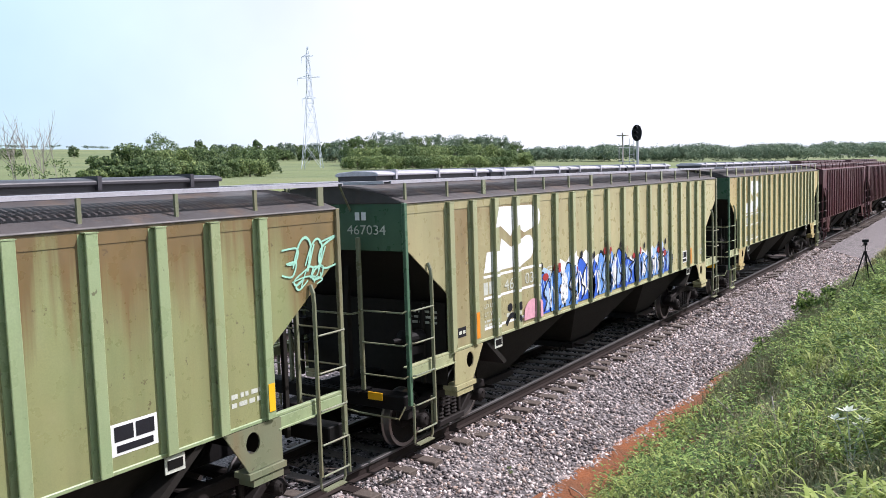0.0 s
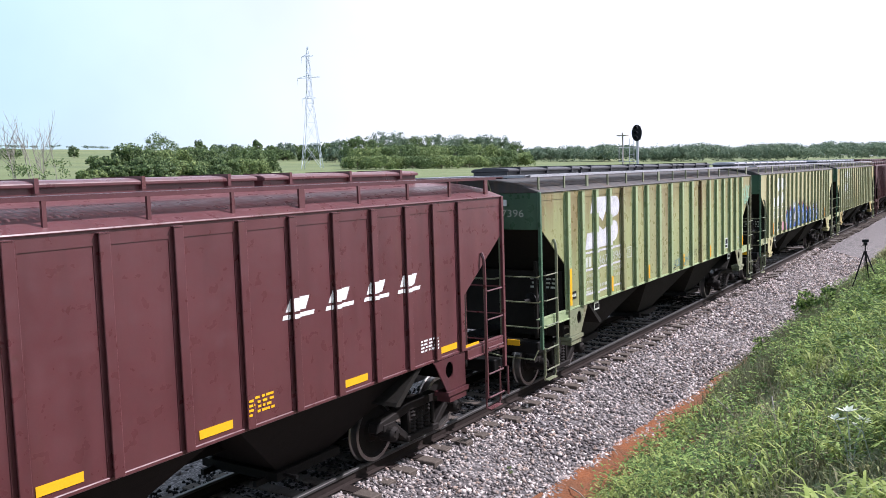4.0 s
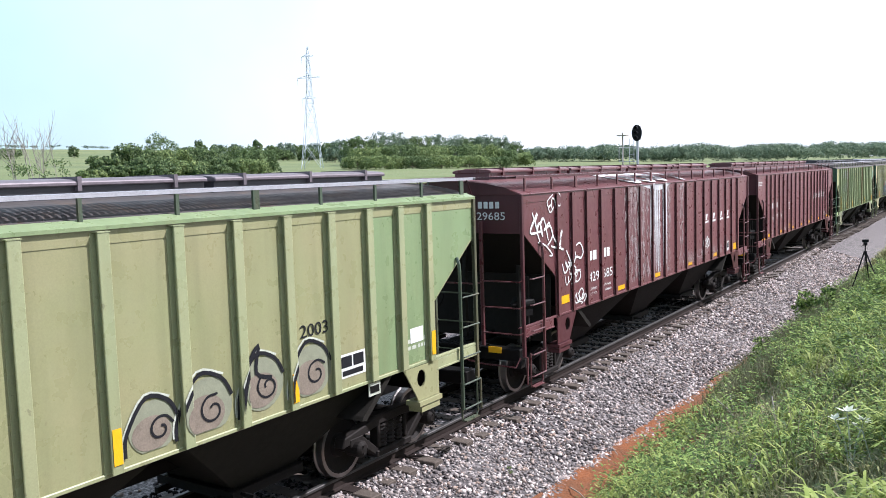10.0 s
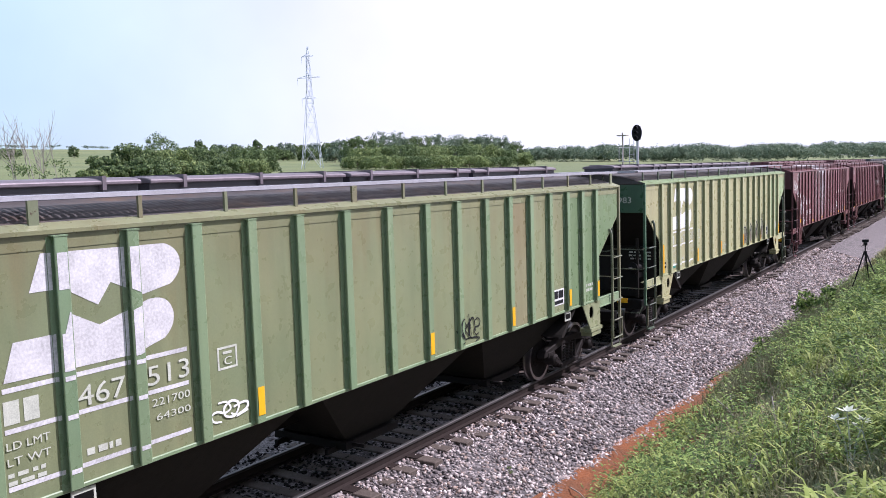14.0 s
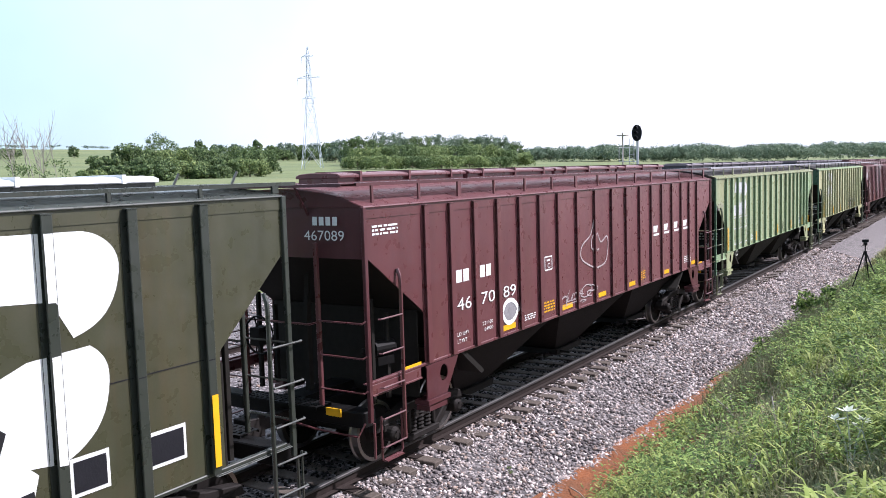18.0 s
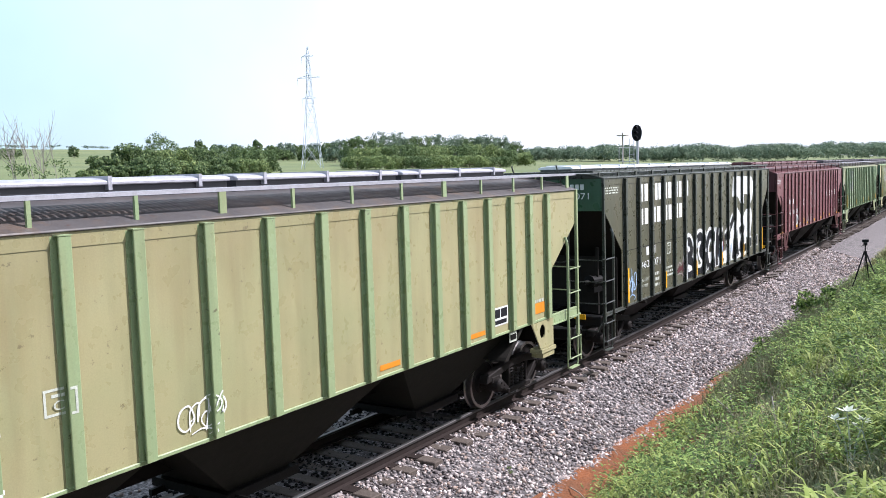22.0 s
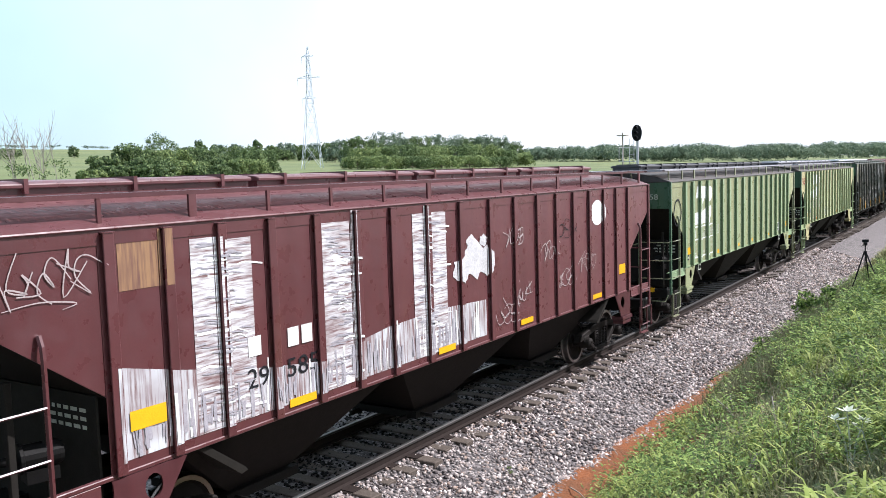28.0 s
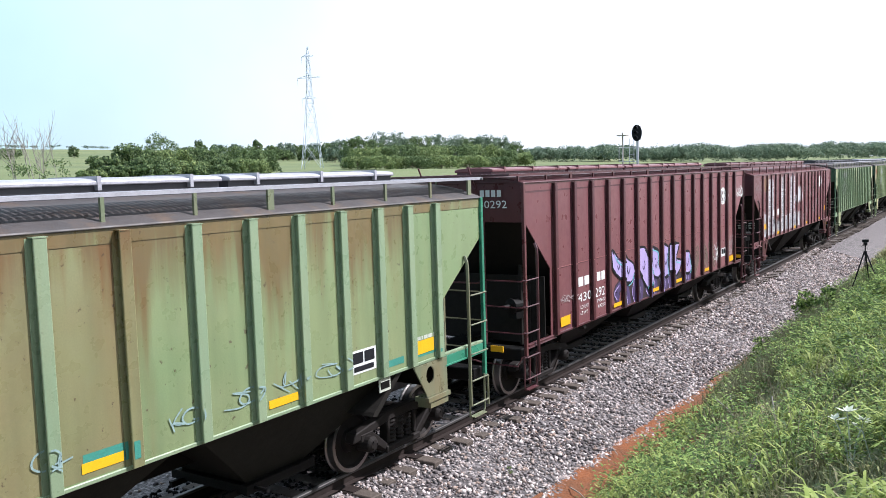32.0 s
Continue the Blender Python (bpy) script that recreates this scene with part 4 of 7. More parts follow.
car_12 = make_car(12, RIBBED, GREEN_STAINED, POST_LIGHT, END_GREEN, HATCH_GREY, GRATING, "light green hopper car with rust stains on its posts", roof=ROOF_DUST_SHADE, trim=TRIM_GRIMY, corner=TEAL_TRIM)


# ---- lettering, logos and graffiti on the near sides ----
RED_SPRAY = plain("red_spray_paint", (0.32, 0.03, 0.03), 0.5)
BLUE_SPRAY = plain("blue_spray_paint", (0.035, 0.11, 0.52), 0.45)
LIGHT_BLUE = plain("light_blue_spray_paint", (0.12, 0.28, 0.66), 0.45)
SKY_SPRAY = plain("pale_blue_spray_paint", (0.35, 0.50, 0.72), 0.5)
PINK_SPRAY = plain("pink_spray_paint", (0.62, 0.32, 0.38), 0.5)
BLACK_SPRAY = plain("black_spray_paint", (0.018, 0.018, 0.022), 0.5)
PURPLE_SPRAY = plain("purple_spray_paint", (0.42, 0.33, 0.60), 0.45)
VIOLET_SPRAY = plain("dark_violet_spray_paint", (0.075, 0.05, 0.13), 0.5)
CYAN_SPRAY = plain("cyan_spray_paint", (0.16, 0.52, 0.58), 0.5)
MINT_SPRAY = plain("mint_chalk_paint", (0.28, 0.55, 0.42), 0.6)
GREY_SPRAY = plain("grey_green_spray_paint", (0.23, 0.24, 0.17), 0.6)
CHALK = plain("white_chalk_marks", (0.38, 0.32, 0.32), 0.8, 0, 0.6, 14)
WASH = plain("streaky_white_overpaint", (0.56, 0.55, 0.57), 0.6, 0, 0.6, 4)


def thin_paint(name, under, over, scale):
    """A brushed coat so thin that the paint below shows between the strokes."""
    m, nt, b = material(name, over, 0.55)
    cover = curve(nt, noise_of(nt, coords(nt, scale), 1.0, 5, 0.6), 0.36, 0.56)
    patchy = curve(nt, noise_of(nt, coords(nt), 1.6, 3), 0.25, 0.6, 0.35, 1.0)
    keep = nt.nodes.new("ShaderNodeMath")
    keep.operation = "MULTIPLY"
    nt.links.new(cover, keep.inputs[0])
    nt.links.new(patchy, keep.inputs[1])
    nt.links.new(blend(nt, keep.outputs[0], under, over), b.inputs["Base Color"])
    return m


BRUSHED = thin_paint("brushed_white_overpaint", (0.18, 0.10, 0.10), (0.68, 0.69, 0.72), (2.5, 1.0, 26.0))
SKIRT = thin_paint("upright_brushed_overpaint", (0.18, 0.10, 0.10), (0.58, 0.60, 0.64), (22.0, 1.0, 1.6))
TAN = thin_paint("brushed_tan_primer", (0.13, 0.06, 0.05), (0.29, 0.165, 0.085), (20.0, 1.0, 1.4))
DULL_RED = plain("dull_red_spray_paint", (0.10, 0.022, 0.026), 0.6, 0, 0.5)
VIOLET_GREY = plain("dark_grey_spray_paint", (0.022, 0.022, 0.024), 0.5)
CHALK_BLUE = plain("faded_blue_chalk_paint", (0.24, 0.34, 0.34), 0.7, 0, 0.5, 14)
TEAL = plain("teal_touch_up_paint", (0.05, 0.24, 0.19), 0.5)


def clip_x(poly, a, b):
    """The piece of a polygon between two upright lines."""
    for edge, keep in ((a, 1), (b, -1)):
        out = []
        for (x0, z0), (x1, z1) in zip(poly, poly[1:] + poly[:1]):
            in0, in1 = (x0 - edge) * keep >= 0, (x1 - edge) * keep >= 0
            if in0:
                out.append((x0, z0))
            if in0 != in1:
                u = (edge - x0) / (x1 - x0)
                out.append((edge, z0 + u * (z1 - z0)))
        poly = out
        if len(poly) < 3:
            return []
    return poly


SPILL_SHIFT = -0.06


def settled(poly, k):
    """A reflector keeps clear of the posts; an upright one lies on the face of a post."""
    lo, hi = min(p[0] for p in poly), max(p[0] for p in poly)
    near = min(k.posts, key=lambda q: abs(q - (lo + hi) / 2))
    if hi - lo < 0.2:
        lo2, hi2 = near - k.post_w * 0.39, near + k.post_w * 0.39
    else:
        edge, lo2, hi2 = k.post_w * 0.5 + 0.055, lo, hi
        if lo < near + edge and hi > near - edge:
            lo2 = near + edge if (lo + hi) / 2 > near else near - edge - (hi - lo)
            hi2 = lo2 + hi - lo
    return [(lo2 if abs(px - lo) < abs(px - hi) else hi2, pz) for px, pz in poly]


def marks(car, k, polys, mat, name="lettering", label="", layer=1):
    """Paint laid on the side sheet and over the faces of its posts."""
    bands, x = [], -9.0
    w = k.post_w * 0.40
    for p in k.posts:
        e = k.post_w * 0.5
        bands += [(x, p - e - 0.038, 0.0), (p - e - 0.038, p - e, 0.01), (p - w, p + w, k.post_d), (p + e, p + e + 0.038, 0.01)]
        x = p + e + 0.038
    bands.append((x, 9.0, 0.0))
    verts, faces = [], []
    for n, poly in enumerate(polys):
        poly = [(px + (SPILL_SHIFT if car is car_3 else k.shift), pz) for px, pz in poly]
        if name == "reflector":
            poly = settled(poly, k)
        lo, hi = min(p[0] for p in poly), max(p[0] for p in poly)
        for a, b, d in bands:
            if b <= lo or a >= hi:
                continue
            piece = clip_x(list(poly), a, b)
            if len(piece) >= 3:
                y = -(SHEET_Y + d + 0.004 * layer + 0.00022 * (n % 16))
                faces.append(list(range(len(verts), len(verts) + len(piece))))
                verts += [(px, y, pz) for px, pz in piece]
    me = bpy.data.meshes.new(name)
    me.from_pydata(verts, [], faces)
    ob = put(name, me, mat, car, None, label)
    return tagged(ob, kind="stuff") if name in ("fine_print", "warning_print", "spatter", "brushwork", "panel_seam", "maker_lettering", "graffiti", "sprayed_tag", "chalk_doodle", "paint_spill", "overpaint") else ob


def rect(x0, z0, x1, z1, slant=0.0):
    return [(x0, z0), (x1, z0), (x1 + slant, z1), (x0 + slant, z1)]


def smooth_path(pts, n=6):
    """Points along a soft curve through the given ones."""
    out = []
    for i in range(len(pts) - 1):
        p0, p1, p2, p3 = pts[max(i - 1, 0)], pts[i], pts[i + 1], pts[min(i + 2, len(pts) - 1)]
        for j in range(n):
            t = j / n
            out.append(tuple(0.5 * (2 * b + (c - a) * t + (2 * a - 5 * b + 4 * c - d) * t * t + (3 * b - a - 3 * c + d) * t ** 3) for a, b, c, d in zip(p0, p1, p2, p3)))
    return out + [pts[-1]]


def stroke(pts, w, n=5, taper=0.0):
    """A brush stroke as a run of quads."""
    p = smooth_path(pts, n) if n > 1 else list(pts)
    left, right = [], []
    for i, (x, z) in enumerate(p):
        (xa, za), (xb, zb) = p[max(i - 1, 0)], p[min(i + 1, len(p) - 1)]
        d = math.hypot(xb - xa, zb - za) or 1
        u = i / max(1, len(p) - 1)
        ww = w / 2 * (1 - taper * abs(2 * u - 1))
        nx, nz = -(zb - za) / d * ww, (xb - xa) / d * ww
        left.append((x + nx, z + nz))
        right.append((x - nx, z - nz))
    return [[left[i], right[i], right[i + 1], left[i + 1]] for i in range(len(p) - 1)]


def disc(x, z, r, rz=None, n=24):
    rz = rz or r
    return [(x + r * math.cos(i * math.tau / n), z + rz * math.sin(i * math.tau / n)) for i in range(n)]


def text(car, words, x0, z0, x1, z1, mat, name="lettering", m=None):
    """Words of a known width and height, on the side or at the pose m."""
    c = bpy.data.curves.new("words", "FONT")
    c.body, c.size, c.resolution_u = words, 1.0, 3
    tmp = bpy.data.objects.new("words", c)
    me = bpy.data.meshes.new_from_object(tmp)
    bpy.data.objects.remove(tmp)
    co = np.empty(len(me.vertices) * 3, dtype=np.float32)
    me.vertices.foreach_get("co", co)
    co = co.reshape(-1, 3)
    lo, hi = co.min(0), co.max(0)
    co[:, 0] = (co[:, 0] - lo[0]) / (hi[0] - lo[0]) * (x1 - x0)
    co[:, 1] = (co[:, 1] - lo[1]) / (hi[1] - lo[1]) * (z1 - z0)
    co[:, 2] = 0
    me.vertices.foreach_set("co", co.ravel())
    me.update()
    return put(name, me, mat, car, m or pose(x0 + (SPILL_SHIFT if car is car_3 else SMOOTH.shift if car in (car_2, car_6, car_10) else 0.0), -SHEET_Y - 0.012, z0, 90, 0, 0))


def bars(x0, z0, x1, z1, rows, seed=0):
    """Writing too small to read: rows of short bars."""
    rnd = random.Random(seed)
    out, h = [], (z1 - z0) / rows
    for r in range(rows):
        x = x0
        while x < x1 - 0.02:
            w = min(rnd.uniform(0.04, 0.13), x1 - x)
            out.append(rect(x, z0 + r * h + h * 0.2, x + w, z0 + r * h + h * 0.75))
            x += w + rnd.uniform(0.015, 0.05)
    return out


def blocks(x0, z0, x1, z1, count, slant=0.0, gap=0.22):
    """A maker's lettering as plain upright blocks of its size."""
    out, w = [], (x1 - x0) / count
    for i in range(count):
        a = x0 + i * w
        b = a + w * (1 - gap)
        out.append(rect(a, z0, b, z1, slant))
    return out


LOGO_UP = [(-5.73, 3.73), (-4.45, 3.73), (-4.27, 3.67), (-4.17, 3.53), (-4.22, 3.36), (-4.39, 3.24), (-4.67, 3.22), (-4.60, 3.38), (-5.03, 3.39), (-5.18, 3.19), (-5.53, 3.39), (-5.86, 3.39)]
LOGO_LOW = [(-5.53, 3.18), (-5.18, 3.0), (-4.72, 3.16), (-4.41, 3.17), (-4.29, 3.0), (-4.33, 2.82), (-4.50, 2.69), (-4.80, 2.64), (-6.15, 2.64), (-6.04, 2.98), (-5.59, 2.99)]


def rounded(poly, edge):
    """Soften the corners of a shape to the right of an upright line."""
    for _ in range(2):
        out = []
        for (x0, z0), (x1, z1) in zip(poly, poly[1:] + poly[:1]):
            if x0 > edge and x1 > edge:
                out += [(x0 * 0.75 + x1 * 0.25, z0 * 0.75 + z1 * 0.25), (x0 * 0.25 + x1 * 0.75, z0 * 0.25 + z1 * 0.75)]
            elif x0 <= edge:
                out.append((x0, z0))
        poly = out
    return poly


LOGO_UP, LOGO_LOW = rounded(LOGO_UP, -4.63), rounded(LOGO_LOW, -4.75)


def shifted(poly, dx, dz=0.0, s=1.0, sz=1.0):
    cx, cz = poly[0]
    return [(dx + x * s, dz + z * sz) for x, z in poly]


def end_marks(car, k, number, seed):
    """Number and maker's mark on the end of the car."""
    x = -k.half - 0.035
    if number:
        text(car, number, 0, 0, 0.72, 0.14, FADED_WHITE if k is RIBBED else WHITE, "end_number", pose(x, -0.50, k.eave - 0.47, 90, 0, -90))
    me = bpy.data.meshes.new("end_mark")
    vs, fs = [], []
    for q in range(2 if k is RIBBED else 4):
        y = -0.66 - q * 0.12
        fs.append([len(vs) + j for j in range(4)])
        vs += [(x, y, k.eave - 0.26), (x, y - 0.085, k.eave - 0.26), (x, y - 0.085, k.eave - 0.14), (x, y, k.eave - 0.14)]
    me.from_pydata(vs, [], fs)
    put("end_mark", me, WHITE, car)


def green_marks(car, number, dx, reflectors, colour, sticker=True, logo=WHITE, fade=FADED_WHITE, seed=1, loads=None):
    """White logo, ruled lines, car number and reflectors of the green cars."""
    k = RIBBED
    marks(car, k, [shifted(LOGO_UP, dx), shifted(LOGO_LOW, dx)], logo, "logo", "white angular painted logo")
    for z in (2.55, 2.19, 1.68):
        marks(car, k, [rect(-6.17 + dx, z, -4.16 + dx, z + 0.045)], logo, "ruled_line")
    marks(car, k, blocks(-6.17 + dx, 2.27, -5.80 + dx, 2.48, 2), fade, "maker_lettering")
    if number:
        text(car, number[:3], -5.46 + dx, 2.26, -4.94 + dx, 2.46, fade, "car_number")
        text(car, number[3:], -4.68 + dx, 2.28, -4.15 + dx, 2.48, fade, "car_number")
        text(car, "LD LMT", -6.17 + dx, 2.05, -5.76 + dx, 2.12, fade)
        text(car, "LT WT", -6.17 + dx, 1.91, -5.76 + dx, 1.98, fade)
        end_marks(car, k, number, seed)
    if loads:
        text(car, loads[0], -4.64 + dx, 2.06, -4.16 + dx, 2.14, fade)
        text(car, loads[1], -4.60 + dx, 1.91, -4.16 + dx, 1.98, fade)
    marks(car, k, bars(-6.17 + dx, 1.72, -5.8 + dx, 1.86, 2, seed) + bars(-5.4 + dx, 1.76, -5.0 + dx, 1.88, 1, seed + 1), fade, "fine_print")
    ring = [rect(-3.75 + dx, 2.24, -3.46 + dx, 2.265), rect(-3.75 + dx, 2.47, -3.46 + dx, 2.495), rect(-3.75 + dx, 2.24, -3.725 + dx, 2.49), rect(-3.485 + dx, 2.24, -3.46 + dx, 2.49)]
    marks(car, k, ring + [rect(-3.67 + dx, 2.41, -3.54 + dx, 2.44)], fade, "plate_symbol")
    text(car, "C", -3.66 + dx, 2.29, -3.55 + dx, 2.38, fade, "plate_letter")
    for x0, z0, x1, z1 in reflectors:
        marks(car, k, [rect(x0, z0, x1, z1)], colour, "reflector", "", 2)
    if sticker:
        marks(car, k, [rect(4.69, 1.68, 5.24, 2.0)], WHITE, "test_stencil", "white-framed black test stencil")
        marks(car, k, [rect(4.73, 1.82, 4.95, 1.97), rect(4.98, 1.82, 5.20, 1.97), rect(4.75, 1.71, 5.18, 1.78)], BLACK_SPRAY, "stencil_field", "", 2)
    marks(car, k, bars(6.25, 1.75, 6.7, 1.95, 2, seed + 4), fade, "fine_print")
    marks(car, k, [rect(-6.80, 1.70, -6.55, 1.86)], BLACK_SPRAY, "route_board", "", 1)
    marks(car, k, bars(-6.77, 1.73, -6.58, 1.83, 1, seed + 6), fade, "fine_print", "", 2)


def stained(car, panels, mat, label):
    """Single side panels that have taken another colour."""
    p = RIBBED.posts
    for n in panels:
        a = -8.1 if n < 0 else p[n] + 0.104
        if n == 17:
            marks(car, RIBBED, [[(a, 1.56), (6.92, 1.56), (6.92, 2.36), (8.14, 3.28), (8.14, 3.75), (a, 3.75)]], mat, "stained_panel", label, 0.5)
        else:
            marks(car, RIBBED, [rect(a, 1.56 if n >= 0 else 3.3, p[n + 1] - 0.104, 3.75)], mat, "stained_panel", label, 0.5)


stained(car_5, (12,), SOFT_STAIN, "brown-stained side panel")
stained(car_5, (15, 16, 17), END_PANEL, "greener side panel at the end")
# greener tint that comes with the viewing angle, put into the panel colour
stained(car_4, (15, 16, 17), END_LIGHT, "brighter green side panel at the end")
stained(car_12, (16, 17), END_LIGHT, "brighter green side panel at the end")
stained(car_1, (6, 7), BROWN_STAIN, "rust-brown side panel")
stained(car_12, (9, 8, 7), BROWN_STAIN, "rust-brown side panel")
stained(car_0, (0, 1, 2, 3), TAN_PANEL, "faded tan side panel")


def tall_strip(xs, z0, z1, w=0.10):
    return [(x, z0, x + w, z1) for x in xs]


green_marks(car_m1, "", 0.2, [], YELLOW, True, seed=3)
green_marks(car_0, "467034", 0.22, tall_strip((-6.64, 5.3), 1.62, 2.05), ORANGE, True, seed=5)
green_marks(car_1, "467396", 0.08, [(-6.93, 1.62, -6.81, 2.36)] + tall_strip((-4.83, -2.43, 0.25, 2.90, 6.85), 1.62, 1.95), YELLOW, True, logo=WASH, seed=7, loads=("220900", "65100"))
green_marks(car_4, "467983", -0.03, [(-7.05, 1.62, -6.94, 2.34)] + tall_strip((-4.05, -1.58, 1.15, 3.70, 6.85), 1.62, 1.98), YELLOW, True, seed=9, loads=("220500", "64200"))
green_marks(car_5, "467513", 0.0, [(-7.05, 1.62, -6.94, 2.34)] + tall_strip((-3.25, 0.25, 2.90, 5.31, 6.85), 1.62, 1.95), YELLOW, True, logo=WASH, seed=11, loads=("221700", "64300"))
green_marks(car_8, "468357", 0.28, [(-6.60, 1.84, -6.12, 2.02), (-4.40, 1.61, -3.95, 1.70), (1.50, 1.61, 1.98, 1.69), (3.95, 1.61, 4.43, 1.69), (6.28, 1.66, 6.68, 1.86)], ORANGE, True, seed=13)
green_marks(car_9, "467758", 0.0, [(-6.88, 1.86, -6.42, 2.05), (-3.86, 1.62, -3.44, 1.73), (-1.37, 1.62, -0.90, 1.71), (0.43, 1.62, 0.90, 1.72), (3.05, 1.62, 3.52, 1.71), (6.25, 1.74, 6.70, 1.96)], YELLOW, True, seed=15, loads=("221800", "64200"))
green_marks(car_12, "", 0.0, [(0.76, 1.62, 1.22, 1.72), (3.22, 1.62, 3.72, 1.72), (6.30, 1.66, 6.78, 1.86)], YELLOW, True, seed=17)
# touch-up patches
FADED_BLUE = plain("faded_blue_patch", (0.20, 0.27, 0.30), 0.6, 0, 0.5)
for car, mat, spots in ((car_8, FADED_BLUE, (rect(-6.60, 2.02, -6.12, 2.2), rect(-4.9, 1.63, -4.4, 1.85))), (car_12, TEAL, (rect(0.70, 1.62, 1.28, 1.80), rect(6.26, 1.62, 6.80, 1.67), rect(5.45, 1.62, 5.9, 1.72)))):
    for spot in spots:
        marks(car, RIBBED, [spot], mat, "paint_patch")
marks(car_4, RIBBED, [rect(-6.17, 1.62, -5.75, 1.68)], TEAL, "paint_patch")


LOOPS = [
    [(0.9, 0.85), (0.5, 1.0), (0.15, 0.8), (0.3, 0.55), (0.75, 0.45), (0.85, 0.15), (0.4, 0.0), (0.05, 0.2)],
    [(0.1, 0.95), (0.15, 0.3), (0.4, 0.02), (0.75, 0.2), (0.85, 0.9), (0.9, 0.1)],
    [(0.85, 0.75), (0.5, 1.0), (0.1, 0.6), (0.25, 0.1), (0.7, 0.05), (0.95, 0.5), (0.6, 0.95), (0.4, 0.7)],
    [(0.15, 0.0), (0.2, 1.1), (0.25, 0.5), (0.85, 1.0), (0.3, 0.5), (0.95, -0.15)],
    [(0.1, 0.1), (0.45, 1.05), (0.8, 0.05), (0.6, 0.4), (0.2, 0.38), (1.0, 0.45)],
    [(0.9, 0.9), (0.3, 0.95), (0.15, 0.5), (0.7, 0.55), (0.2, 0.5), (0.15, 0.05), (1.05, 0.1)],
]


def scribble(rnd, x0, z0, x1, z1, letters, w):
    """A hand-sprayed tag as looping, leaning strokes, no real word."""
    out, step, high = [], (x1 - x0) / letters, z1 - z0
    for i in range(letters):
        size, up = rnd.uniform(0.8, 1.25), rnd.uniform(-0.12, 0.12)
        spin, flip = rnd.choice((70, 115, 160, 205, 250)) + rnd.uniform(-20, 20), rnd.choice((-1, 1))
        ca, sa = math.cos(math.radians(spin)), math.sin(math.radians(spin))
        turned = [(0.5 + ((px - 0.5) * ca - (pz - 0.5) * sa) * flip, 0.5 + (px - 0.5) * sa + (pz - 0.5) * ca) for px, pz in rnd.choice(LOOPS)]
        pts = [(x0 + step * (i + (px * 1.5 - 0.2 + pz * 0.25) * size), z0 + high * (pz * size * 0.95 + up)) for px, pz in turned]
        out += stroke(pts, w * rnd.uniform(0.75, 1.1), 5, 0.3)
    a, b = x0 + (x1 - x0) * rnd.uniform(0.0, 0.3), x0 + (x1 - x0) * rnd.uniform(0.7, 1.0)
    if letters > 3:
        out += stroke([(a, z0 - high * 0.12), ((a + b) / 2, z0 - high * 0.02), (b, z0 - high * 0.16), (b - (b - a) * 0.2, z0 - high * 0.28)], w * 0.8, 5, 0.5)
    return out


def tag(car, k, x0, z0, x1, z1, letters, w, mat, seed, lean=0.0):
    polys = scribble(random.Random(seed), x0, z0, x1, z1, letters, w)
    if lean:
        polys = [[(x, z + (x - x0) * lean) for x, z in p] for p in polys]
    marks(car, k, polys, mat, "sprayed_tag", "", 3)


